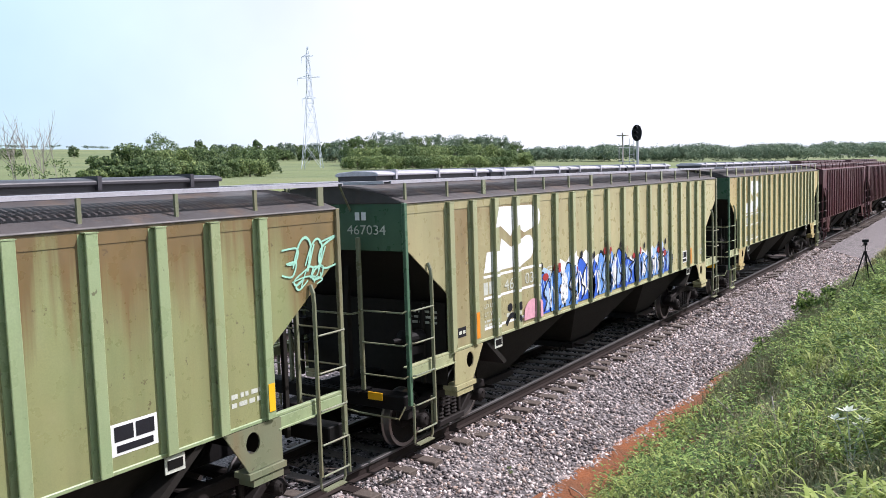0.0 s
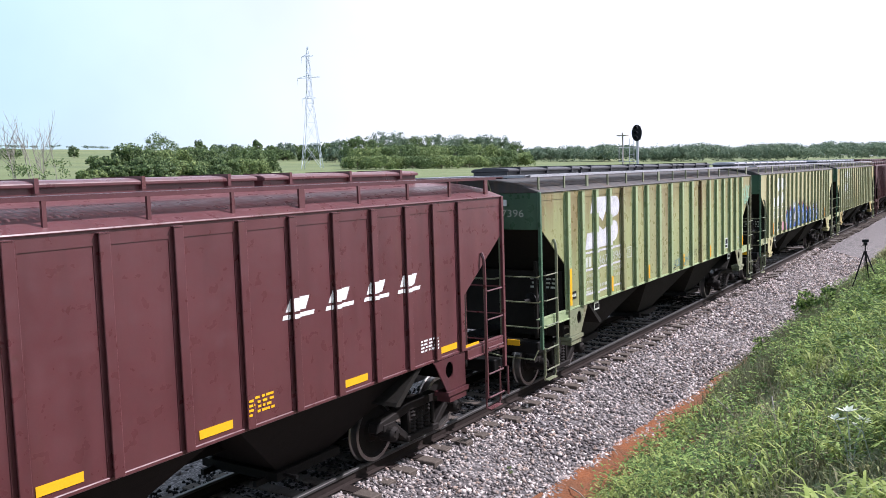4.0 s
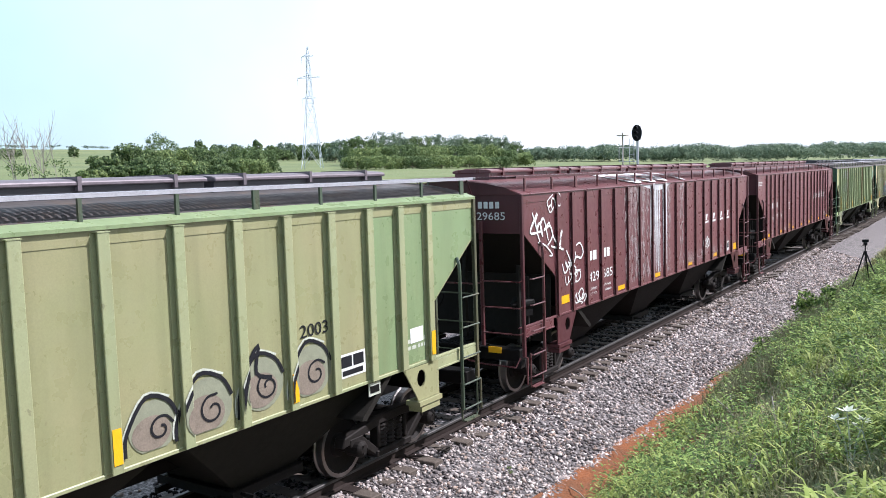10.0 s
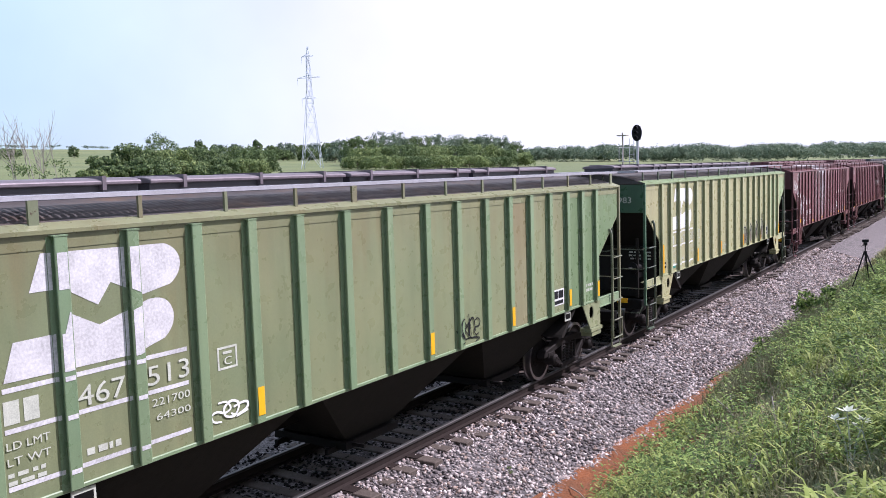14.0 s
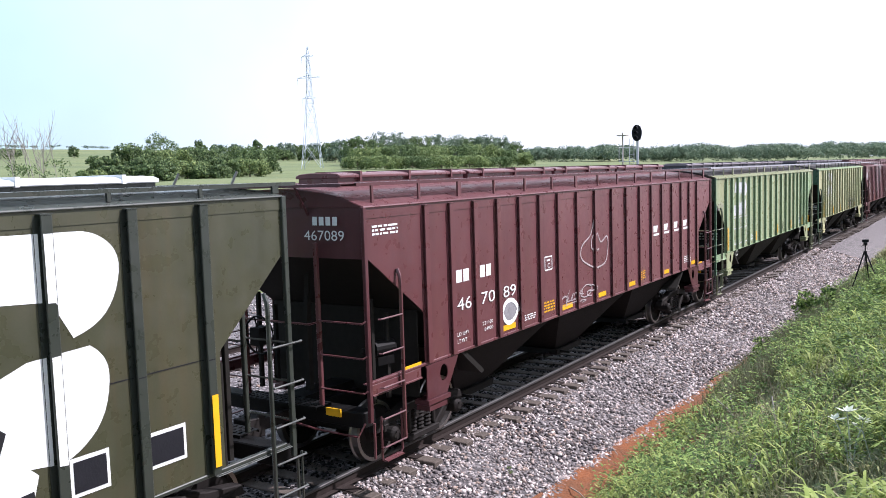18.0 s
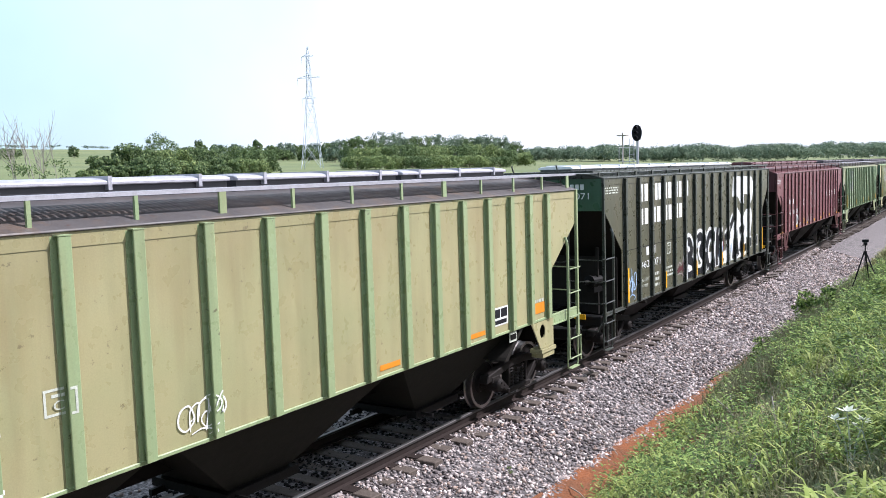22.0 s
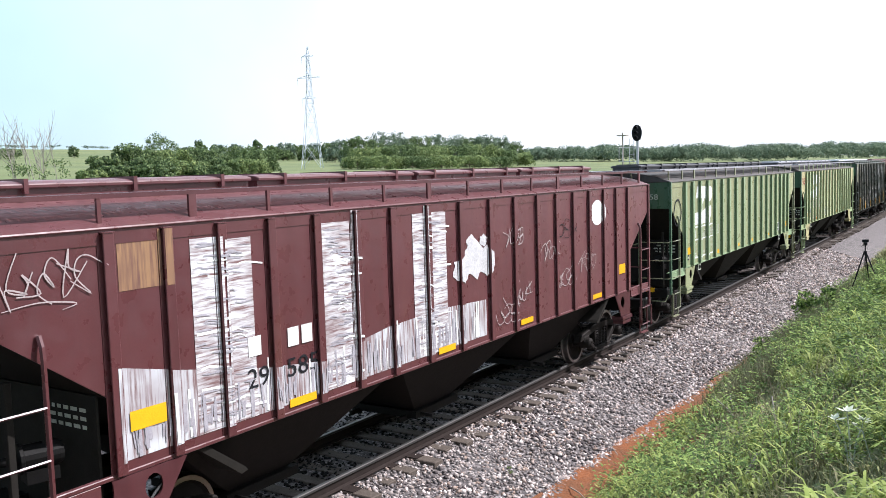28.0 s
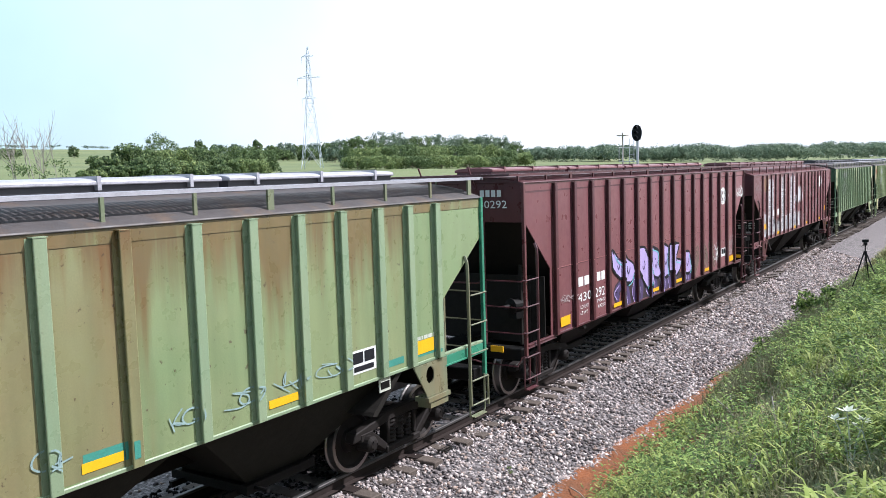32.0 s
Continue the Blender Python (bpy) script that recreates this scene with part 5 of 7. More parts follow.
# blue and white piece on the faded green car
def blue_piece():
    rnd = random.Random(21)
    back = [(-4.0, 1.62)] + [(-4.0 + 0.33 * i, 2.36 + 0.28 * math.sin(i * 0.33) * math.sin(i * 0.14 + 0.3) + (0.10 if i % 2 else -0.08)) for i in range(23)] + [(3.45, 1.62)]
    for xa in np.arange(-4.0, 3.4, 0.62):
        marks(car_0, RIBBED, [q for q in [clip_x(back, xa, xa + 0.62)] if q], SKY_SPRAY if int(xa * 10) % 3 else WHITE, "graffiti", "pale cloud behind a blue sprayed piece", 1)
    x = -3.9
    while x < 3.2:
        w = rnd.uniform(0.5, 0.8)
        top = 2.3 + 0.20 * math.sin((x + 3.9) * 0.8) + rnd.uniform(-0.10, 0.14)
        ring = lambda g: smooth_path([(x - g, 1.62), (x - 0.05 - g, 1.95), (x + w * 0.2, top + g), (x + w * 0.55, top - rnd.uniform(0.02, 0.12) + g), (x + w + g, 2.02), (x + w * 0.88 + g, 1.62)], 4)
        marks(car_0, RIBBED, [ring(0.04)], BLACK_SPRAY, "graffiti", "black outline of a sprayed letter", 2)
        marks(car_0, RIBBED, [ring(0.0)], BLUE_SPRAY if rnd.random() < 0.6 else LIGHT_BLUE, "graffiti", "bright blue sprayed letter", 3)
        glints = []
        for _ in range(7):
            a = x + rnd.uniform(0.02, w * 0.85)
            glints += stroke([(a, rnd.uniform(1.65, 1.8)), (a + rnd.uniform(-0.12, 0.14), rnd.uniform(1.85, 2.0)), (a + rnd.uniform(-0.14, 0.2), rnd.uniform(2.05, top))], rnd.uniform(0.03, 0.10), 4, 0.5)
        marks(car_0, RIBBED, glints, SKY_SPRAY if rnd.random() < 0.5 else WHITE, "graffiti", "white highlights on a blue letter", 4)
        marks(car_0, RIBBED, stroke([(x + w * 0.3, 1.66), (x + w * 0.55, 1.85), (x + w * 0.3, 2.02), (x + w * 0.7, top - 0.1)], 0.04, 4), BLACK_SPRAY, "graffiti", "", 5)
        if rnd.random() < 0.7:
            marks(car_0, RIBBED, [disc(x + w * rnd.uniform(0.2, 0.8), top + rnd.uniform(-0.15, 0.1), rnd.uniform(0.07, 0.13), rnd.uniform(0.06, 0.10), 9)], RED_SPRAY, "graffiti", "red sprayed blot", 6)
        if rnd.random() < 0.7:
            marks(car_0, RIBBED, [disc(x + w * rnd.uniform(0.1, 0.9), top + rnd.uniform(0.08, 0.2), 0.05, 0.08, 8)], BLACK_SPRAY, "graffiti", "", 6)
        x += w * 0.8
    marks(car_0, RIBBED, [smooth_path([(-4.55, 1.62), (-4.5, 1.85), (-4.25, 1.98), (-3.95, 1.9), (-3.9, 1.62)], 4)], PINK_SPRAY, "graffiti", "pink sprayed blot", 6)
    for sx in (-5.05, -4.8):
        marks(car_0, RIBBED, [disc(sx, 1.94, 0.09, 0.075)], BLACK_SPRAY, "graffiti", "", 2)
    marks(car_0, RIBBED, stroke([(-5.2, 1.66), (-5.0, 1.8), (-4.75, 1.68)], 0.09), BLACK_SPRAY, "graffiti", "", 2)


blue_piece()
tag(car_1, RIBBED, 7.15, 3.12, 8.05, 3.55, 4, 0.032, MINT_SPRAY, 3)
tag(car_1, RIBBED, 7.35, 2.93, 7.85, 3.12, 3, 0.028, MINT_SPRAY, 33, 0.3)
tag(car_1, RIBBED, -0.35, 1.66, 1.1, 1.86, 6, 0.03, plain("washed_teal_spray", (0.19, 0.29, 0.26), 0.6, 0, 0.5), 4)
tag(car_1, RIBBED, 1.4, 1.74, 1.85, 1.98, 3, 0.013, BLACK_SPRAY, 41)
tag(car_1, RIBBED, -1.35, 1.70, -0.85, 1.85, 3, 0.007, BLACK_SPRAY, 42, 0.1)
tag(car_1, RIBBED, -0.42, 1.58, -0.12, 1.68, 3, 0.02, BLACK_SPRAY, 43)
tag(car_1, RIBBED, 2.4, 1.85, 2.85, 2.0, 2, 0.009, BLACK_SPRAY, 44)
tag(car_5, RIBBED, 1.2, 1.66, 1.9, 2.0, 4, 0.03, BLACK_SPRAY, 5)
tag(car_5, RIBBED, -3.88, 1.66, -3.38, 1.85, 3, 0.035, WHITE, 6)
tag(car_5, RIBBED, -7.9, 2.95, -7.3, 3.15, 4, 0.02, CHALK, 7)
tag(car_8, RIBBED, -7.95, 3.38, -7.1, 3.62, 4, 0.03, RED_SPRAY, 8)
tag(car_8, RIBBED, -2.0, 1.68, -1.4, 2.0, 4, 0.025, WHITE, 9)
for j, (a, b) in enumerate(((0.2, 0.5), (1.7, 2.05), (2.5, 2.9), (3.3, 3.72), (4.0, 4.5))):
    tag(car_12, RIBBED, a, 1.75, b, 1.94, 2, 0.022, CHALK_BLUE, 20 + j)


def swirls():
    """Black and pale swirling shapes on the light green car."""
    k_, g, w_, pk = [], [], [], []
    for cx, cz, r, ph in ((1.75, 1.86, 0.30, 0.2), (2.45, 1.88, 0.36, 1.2), (3.3, 1.95, 0.34, 2.2), (4.15, 1.92, 0.36, 0.6)):
        spiral = [(cx + 0.08 + r * 0.55 * (1 - i / 13) * math.cos(ph + i * 0.75), cz - 0.04 + r * 0.5 * (1 - i / 13) * math.sin(ph + i * 0.75)) for i in range(11)]
        k_ += stroke(spiral, 0.028, 3)
        w_ += stroke([(cx - r * 1.28, 1.66), (cx - r * 1.2, cz), (cx - r * 0.35, cz + r * 1.16), (cx + r * 0.7, cz + r * 0.9)], 0.025, 4)
        pk.append([(x, max(1.63, z)) for x, z in disc(cx - r * 0.1, cz - r * 0.2, r * 0.8, r * 0.6)])
        g.append([(x, max(1.62, z)) for x, z in disc(cx, cz, r * 1.02, r * 0.92)])
        k_ += stroke([(cx - r * 1.2, 1.63), (cx - r * 1.1, cz), (cx - r * 0.3, cz + r * 1.05), (cx + r * 0.6, cz + r * 0.8), (cx + r * 1.0, cz + r * 0.2)], 0.045, 4)
    k_ += stroke([(2.9, 1.7), (3.0, 2.1), (3.25, 2.42), (3.2, 2.1), (3.45, 2.0)], 0.05, 4)
    marks(car_4, RIBBED, [[(x, z) for x, z in p] for p in g], GREY_SPRAY, "graffiti", "faded grey sprayed swirls", 2)
    marks(car_4, RIBBED, pk, plain("washed_pink_spray", (0.215, 0.175, 0.140), 0.6, 0, 0.6, 6), "graffiti", "washed-out brownish sprayed fill", 3)
    marks(car_4, RIBBED, w_, FADED_WHITE, "graffiti", "pale rim of sprayed swirls", 3)
    marks(car_4, RIBBED, k_, BLACK_SPRAY, "graffiti", "black sprayed swirl outlines", 4)


swirls()
text(car_4, "2003", 3.97, 2.36, 4.49, 2.52, BLACK_SPRAY, "sprayed_date")
marks(car_4, RIBBED, [rect(6.31, 1.86, 6.64, 2.08)], WHITE, "paper_notice", "", 2)
tag(car_4, RIBBED, -1.15, 1.68, -0.75, 1.86, 3, 0.02, FADED_WHITE, 12)
# plain doodle on the green end panel of the other green car
marks(car_9, RIBBED, stroke([(-7.9, 3.0), (-7.75, 3.35), (-7.45, 3.4), (-7.25, 3.1), (-7.4, 2.8), (-7.7, 2.75), (-7.9, 3.0)], 0.05), BLACK_SPRAY, "sprayed_tag", "", 3)


def red_marks(car, number, cols, z_num, z_mark, xs_mark, mark_w, reflectors, seed, k=SMOOTH, slant=0.08, marked=True):
    """White lettering and yellow reflectors of the maroon cars."""
    h = 0.20
    for (x, n, wide) in cols[0]:
        marks(car, k, blocks(x, z_num + 0.45, x + wide, z_num + 0.45 + h, n), WHITE, "maker_lettering")
    for (x, word, wide) in cols[1]:
        text(car, word, x, z_num, x + wide, z_num + h, WHITE, "car_number")
    if marked:
        for x in xs_mark:
            marks(car, k, blocks(x, z_mark + 0.09, x + mark_w * 0.72, z_mark + 0.25, 1, slant, 0.05) + [rect(x - 0.06, z_mark, x + mark_w - 0.02, z_mark + 0.055, 0.02)], WHITE, "maker_lettering", "white slanted mark with underline")
    for x0, z0, x1, z1 in reflectors:
        marks(car, k, [rect(x0, z0, x1, z1)], YELLOW, "reflector", "", 2)


LOW = 1.555


def low_strip(xs, w=0.48, z=LOW, h=0.10):
    return [(x, z, x + w, z + h) for x in xs]


red_marks(car_2, "467714", (((-5.88, 2, 0.44), (-5.07, 2, 0.41)), ((-5.87, "46", 0.42), (-5.08, "77", 0.40), (-4.21, "14", 0.32))), 2.14, 2.63, (3.16, 3.95, 4.74, 5.52), 0.52,
          low_strip((-6.6, -4.42, -1.98, -0.15, 1.75, 3.98, 6.26)) + [(-7.33, 1.47, -6.9, 1.55), (6.95, 1.47, 7.4, 1.55)], 2)
red_marks(car_3, "429685", (((-5.26, 2, 0.46), (-4.48, 2, 0.42)), ((-5.29, "429", 0.55), (-4.52, "685", 0.55))), 1.95, 2.63, (3.18, 3.96, 4.76, 5.55), 0.52,
          low_strip((-3.85, -1.3, 1.45, 3.93)) + [(6.18, 1.56, 6.69, 1.76), (-6.77, 1.68, -6.35, 1.84)], 3)
red_marks(car_6, "467089", (((-5.82, 2, 0.44), (-5.07, 2, 0.41)), ((-5.82, "46", 0.44), (-5.06, "70", 0.46), (-4.3, "89", 0.46))), 2.14, 2.60, (3.42, 4.22, 5.02, 5.85), 0.52,
          low_strip((-4.35, -1.9, -0.12, 1.69, 4.16, 6.6)) + [(-7.31, 1.46, -6.87, 1.55), (7.2, 1.46, 7.65, 1.55)], 4)
for car, word in ((car_2, "467714"), (car_3, "429685"), (car_6, "467089"), (car_10, "429585")):
    end_marks(car, SMOOTH, word, 1)
end_marks(car_11, TALL, "430292", 2)
for car in (car_2, car_6):
    marks(car, SMOOTH, bars(-7.95, 3.50, -7.35, 3.66, 3, 4), WHITE, "fine_print")
    marks(car, SMOOTH, [rect(-2.65, 2.42, -2.32, 2.445), rect(-2.65, 2.67, -2.32, 2.695), rect(-2.65, 2.42, -2.625, 2.69), rect(-2.345, 2.42, -2.32, 2.69), rect(-2.56, 2.60, -2.42, 2.63)], WHITE, "plate_symbol")
    text(car, "C", -2.54, 2.47, -2.43, 2.56, WHITE, "plate_letter")
    text(car, "LD LMT", -5.84, 1.73, -5.48, 1.79, WHITE)
    text(car, "LT WT", -5.84, 1.62, -5.55, 1.68, WHITE)
    marks(car, SMOOTH, bars(-3.52, 1.6, -3.07, 1.72, 3, 6), WHITE, "fine_print")
    marks(car, SMOOTH, bars(-2.76, 1.62, -2.24, 1.84, 4, 7), YELLOW, "warning_print", "yellow warning print")
    marks(car, SMOOTH, bars(2.42, 1.62, 2.9, 1.84, 4, 8), YELLOW, "warning_print", "yellow warning print")
    marks(car, SMOOTH, bars(6.0, 1.66, 6.4, 1.86, 4, 9), WHITE, "fine_print")
text(car_6, "221100", -5.04, 1.78, -4.69, 1.84, WHITE)
text(car_6, "64900", -4.98, 1.68, -4.69, 1.74, WHITE)
text(car_3, "LD LMT", -5.24, 1.77, -4.85, 1.82, WHITE)
text(car_3, "LT WT", -5.22, 1.66, -4.88, 1.71, WHITE)
text(car_3, "207400", -4.47, 1.77, -4.07, 1.82, WHITE)
text(car_3, "60600", -4.41, 1.66, -4.05, 1.71, WHITE)
# chalk doodles, plain loops
marks(car_6, SMOOTH, stroke([(-0.3, 3.25), (-0.45, 2.95), (-0.9, 2.75), (-0.95, 2.5), (-0.5, 2.3), (-0.1, 2.22), (0.35, 2.3), (0.5, 2.6), (0.45, 2.85), (0.1, 2.75), (-0.1, 2.95), (-0.35, 2.9), (-0.4, 2.65), (0.0, 2.6)], 0.035), CHALK, "chalk_doodle", "", 2)
marks(car_6, SMOOTH, stroke([(-4.36, 1.88), (-4.2, 2.05), (-3.95, 2.05), (-3.78, 1.88), (-3.95, 1.7), (-4.2, 1.7), (-4.36, 1.88)], 0.08), WHITE, "chalk_doodle", "", 2)
marks(car_6, SMOOTH, [disc(-4.07, 1.88, 0.25, 0.16)], plain("smeared_grey_paint", (0.24, 0.23, 0.24), 0.7, 0, 0.7, 8), "chalk_doodle", "grey smear inside a sprayed ring", 1)
tag(car_6, SMOOTH, -2.0, 1.65, -0.35, 1.9, 5, 0.03, CHALK, 31)
# white spill and tags
def spill():
    rnd = random.Random(8)
    runs = []
    for _ in range(70):
        x = rnd.choice((-1.22, -1.05, -0.95, -0.42, -0.3)) + rnd.gauss(0, 0.10)
        w, z = rnd.uniform(0.008, 0.05), 3.9 - rnd.uniform(0.4, 2.25)
        runs.append([(x - w / 2, 3.9), (x + w / 2, 3.9), (x + w * 0.4, (3.9 + z) / 2), (x + w * 0.12, z), (x - w * 0.12, z), (x - w * 0.35, (3.9 + 2 * z) / 3)])
    for x in (-1.24, -0.86, -0.74):
        runs.append([(x - 0.03, 3.9), (x + 0.03, 3.9), (x + 0.022, 1.7), (x - 0.015, 1.62), (x - 0.03, 2.6)])
    runs.append(smooth_path([(-3.2, 3.92), (-2.2, 3.9), (-1.5, 3.8), (-0.8, 3.74), (-0.2, 3.8), (0.3, 3.92)], 5))
    marks(car_3, SMOOTH, runs, WASH, "paint_spill", "white spill running down from the hatch", 2)
    drips = []
    for _ in range(1100):
        x = rnd.choice((-3.1, -2.75, -2.5, -2.32, -1.95, -1.9, -1.6, -1.32, -0.75, -0.3, -0.15, 0.05, 1.0, 1.15)) + rnd.gauss(0, 0.06)
        z = 3.85 - 2.2 * rnd.random() ** 1.4
        w, h = rnd.uniform(0.006, 0.018), rnd.uniform(0.02, 0.16)
        drips.append([(x - w, z), (x, z - h), (x + w, z), (x, z + h * 0.5)])
    marks(car_3, SMOOTH, drips, CHALK, "spatter", "", 2)
    # on the roof
    bm = bmesh.new()
    for x0, x1 in ((-2.6, -1.5), (-1.55, -0.5), (-0.55, 0.35), (1.2, 1.7)):
        pts = [(x0 + (x1 - x0) * (0.5 + 0.55 * math.cos(a)), -0.95 + 0.62 * math.sin(a)) for a in [i * math.tau / 14 for i in range(14)]]
        bm.faces.new([bm.verts.new((x + SMOOTH.shift, y, roof_z(SMOOTH, y) + 0.012 + 0.004 * (x0 < -2) + 0.008 * (abs(x0 + 0.55) < 0.1))) for x, y in pts])
    tagged(part("roof_spill", bm, WASH, car_3, "white spill on the roof"), kind="stuff")


spill()
tag(car_3, SMOOTH, -7.95, 3.18, -6.75, 3.72, 4, 0.05, WHITE, 41, -0.42)
tag(car_3, SMOOTH, -7.2, 3.55, -6.85, 3.85, 2, 0.04, WHITE, 42)
tag(car_3, SMOOTH, -6.55, 2.25, -5.75, 2.75, 3, 0.045, WHITE, 43)
tag(car_3, SMOOTH, -6.45, 2.05, -5.8, 2.35, 3, 0.035, WHITE, 49)
tag(car_3, SMOOTH, -6.15, 1.62, -5.5, 1.86, 4, 0.035, WHITE, 44)
tag(car_3, SMOOTH, 3.1, 1.95, 3.7, 2.25, 4, 0.05, WHITE, 45)
for j, (a, b) in enumerate(((1.5, 2.1), (2.25, 3.5), (3.9, 4.4), (4.65, 5.1))):
    tag(car_3, SMOOTH, a, 1.66, b, 1.9, 4, 0.02, CHALK, 46 + j)
marks(car_3, SMOOTH, [rect(5.52, 1.60, 5.98, 1.9)], WHITE, "test_stencil", "white-framed black test stencil", 2)
marks(car_3, SMOOTH, [rect(5.56, 1.70, 5.73, 1.86), rect(5.77, 1.70, 5.94, 1.86)], BLACK_SPRAY, "stencil_field", "", 3)


# dark olive car
def olive_marks():
    k, car = TALL, car_7
    for x0, x1, n, z0, z1 in ((-5.74, -5.02, 2, 3.5, 3.92), (-4.84, -4.11, 3, 3.5, 3.92), (-3.93, -3.22, 2, 3.5, 3.92), (-3.02, -2.36, 2, 3.5, 3.92), (-2.13, -1.73, 1, 3.5, 3.92),
                              (-5.73, -5.02, 2, 2.94, 3.33), (-4.82, -4.11, 2, 2.94, 3.33), (-3.91, -3.22, 2, 2.94, 3.33), (-3.02, -2.32, 2, 2.94, 3.33)):
        marks(car, k, blocks(x0, z0, x1, z1, n, 0, 0.32), WHITE, "maker_lettering", "large white block lettering")
    marks(car, k, blocks(-5.28, 2.17, -5.06, 2.38, 1) + blocks(-4.81, 2.17, -4.58, 2.38, 1), WHITE, "maker_lettering")
    text(car, "462", -5.71, 1.88, -5.1, 2.05, WHITE, "car_number")
    text(car, "071", -4.82, 1.86, -4.28, 2.05, WHITE, "car_number")
    text(car, "LD LMT", -5.7, 1.55, -5.1, 1.63, FADED_WHITE)
    text(car, "LT WT", -5.7, 1.40, -5.2, 1.48, FADED_WHITE)
    marks(car, k, bars(-4.8, 1.3, -4.35, 1.72, 3, 3) + bars(-3.8, 1.45, -3.25, 1.75, 3, 4) + bars(-7.95, 3.75, -7.1, 3.92, 3, 5), FADED_WHITE, "fine_print")
    marks(car, k, [rect(-3.72, 2.05, -3.42, 2.075), rect(-3.72, 2.32, -3.42, 2.345), rect(-3.72, 2.05, -3.695, 2.34), rect(-3.445, 2.05, -3.42, 2.34), rect(-3.65, 2.25, -3.5, 2.28)], FADED_WHITE, "plate_symbol")
    text(car, "C", -3.62, 2.1, -3.52, 2.2, FADED_WHITE, "plate_letter")
    up = [(2.98, 3.93), (5.2, 3.93), (5.55, 3.85), (5.74, 3.62), (5.66, 3.25), (5.45, 3.0), (5.02, 2.87), (4.98, 3.28), (4.42, 3.32), (4.0, 3.0), (3.6, 3.26), (2.86, 3.28)]
    low = [(3.49, 2.92), (4.13, 2.56), (4.71, 2.78), (5.26, 2.88), (5.48, 2.72), (5.55, 2.5), (5.46, 2.1), (5.2, 1.85), (4.88, 1.74), (2.52, 2.1), (2.52, 2.42), (3.28, 2.49)]
    marks(car, k, [rounded(up, 5.0), rounded(low, 4.8)], WHITE, "logo", "white angular painted logo")
    for x, h in ((-6.77, 0.8), (-4.05, 0.42), (-1.33, 0.42), (1.30, 0.42), (4.03, 0.45), (6.83, 0.8)):
        marks(car, k, [rect(x, 1.12 + 0.1, x + 0.13, 1.22 + h)], YELLOW, "reflector", "", 4)
    for x0, w in ((5.05, 0.42), (5.9, 0.5)):
        marks(car, k, [rect(x0, 1.42, x0 + w, 1.80)], WHITE, "test_stencil", "white-framed black test stencil", 2)
        marks(car, k, [rect(x0 + 0.035, 1.46, x0 + w - 0.035, 1.76)], BLACK_SPRAY, "stencil_field", "", 3)
    # large black letters with white rims, abstract
    shapes = [[(-2.1, 1.22), (-2.1, 2.1), (-1.75, 2.2), (-1.6, 1.9), (-1.95, 1.75), (-1.5, 1.6), (-1.45, 1.3), (-2.0, 1.24)],
              [(-1.1, 1.3), (-1.25, 2.0), (-0.8, 2.28), (-0.45, 2.1), (-0.75, 1.85), (-0.4, 1.6), (-0.6, 1.28), (-1.0, 1.26)],
              [(0.1, 1.3), (-0.1, 1.8), (0.2, 2.25), (0.55, 2.1), (0.6, 1.6), (0.35, 1.28), (0.12, 1.3)],
              [(1.0, 1.25), (1.0, 1.8), (1.1, 2.4)], [(1.6, 2.3), (1.1, 1.8), (1.75, 1.25)],
              [(2.0, 2.0), (2.6, 2.3), (3.0, 2.6)], [(2.5, 2.25), (2.4, 1.7), (2.3, 1.25)],
              [(2.95, 1.25), (3.25, 2.1), (3.6, 1.3)], [(3.05, 1.6), (3.5, 1.65)], [(3.8, 2.1), (4.35, 2.2), (3.9, 1.5), (4.7, 1.5)]]
    cut = lambda polys: [[(x, max(1.2, z)) for x, z in p] for p in polys]
    marks(car, k, [[(-0.5, 1.22), (-0.5, 1.7), (0.9, 1.75), (2.0, 1.6), (2.9, 2.3), (4.2, 2.3), (4.75, 1.75), (4.6, 1.22)]], WHITE, "graffiti", "white ground between sprayed letters", 1.4)
    for s in shapes:
        marks(car, k, cut(stroke(s, 0.46, 5)), WHITE, "graffiti", "white rim of a large sprayed letter", 2)
        marks(car, k, cut(stroke(s, 0.25, 5)), VIOLET_GREY, "graffiti", "dark sprayed letter with white rim", 3)
    marks(car, k, cut(stroke([(1.25, 1.5), (1.35, 1.8), (1.45, 1.55)], 0.06) + stroke([(2.7, 1.5), (2.75, 1.8)], 0.05)), SKY_SPRAY, "graffiti", "", 4)
    marks(car, k, [[(-3.0, 1.45), (-2.7, 1.62), (-2.45, 1.6), (-2.25, 1.95), (-2.25, 1.35), (-2.5, 1.5), (-2.75, 1.45)], [(1.7, 1.75), (1.8, 2.05), (1.86, 1.85), (1.83, 1.55)]], DULL_RED, "graffiti", "dark red sprayed fill", 2)
    marks(car, k, stroke([(-3.0, 1.5), (-2.7, 1.72), (-2.5, 1.66), (-2.28, 1.98)], 0.03) + stroke([(-3.0, 1.4), (-2.6, 1.42), (-2.3, 1.3)], 0.03), CHALK, "graffiti", "", 3)
    tag(car, k, -6.62, 1.35, -6.08, 1.85, 4, 0.04, SKY_SPRAY, 51)
    end_marks(car, k, "462071", 3)
    # seam across the panels
    marks(car, k, [rect(-6.85, 2.40, 6.85, 2.412)], BLACK_SPRAY, "panel_seam")


olive_marks()


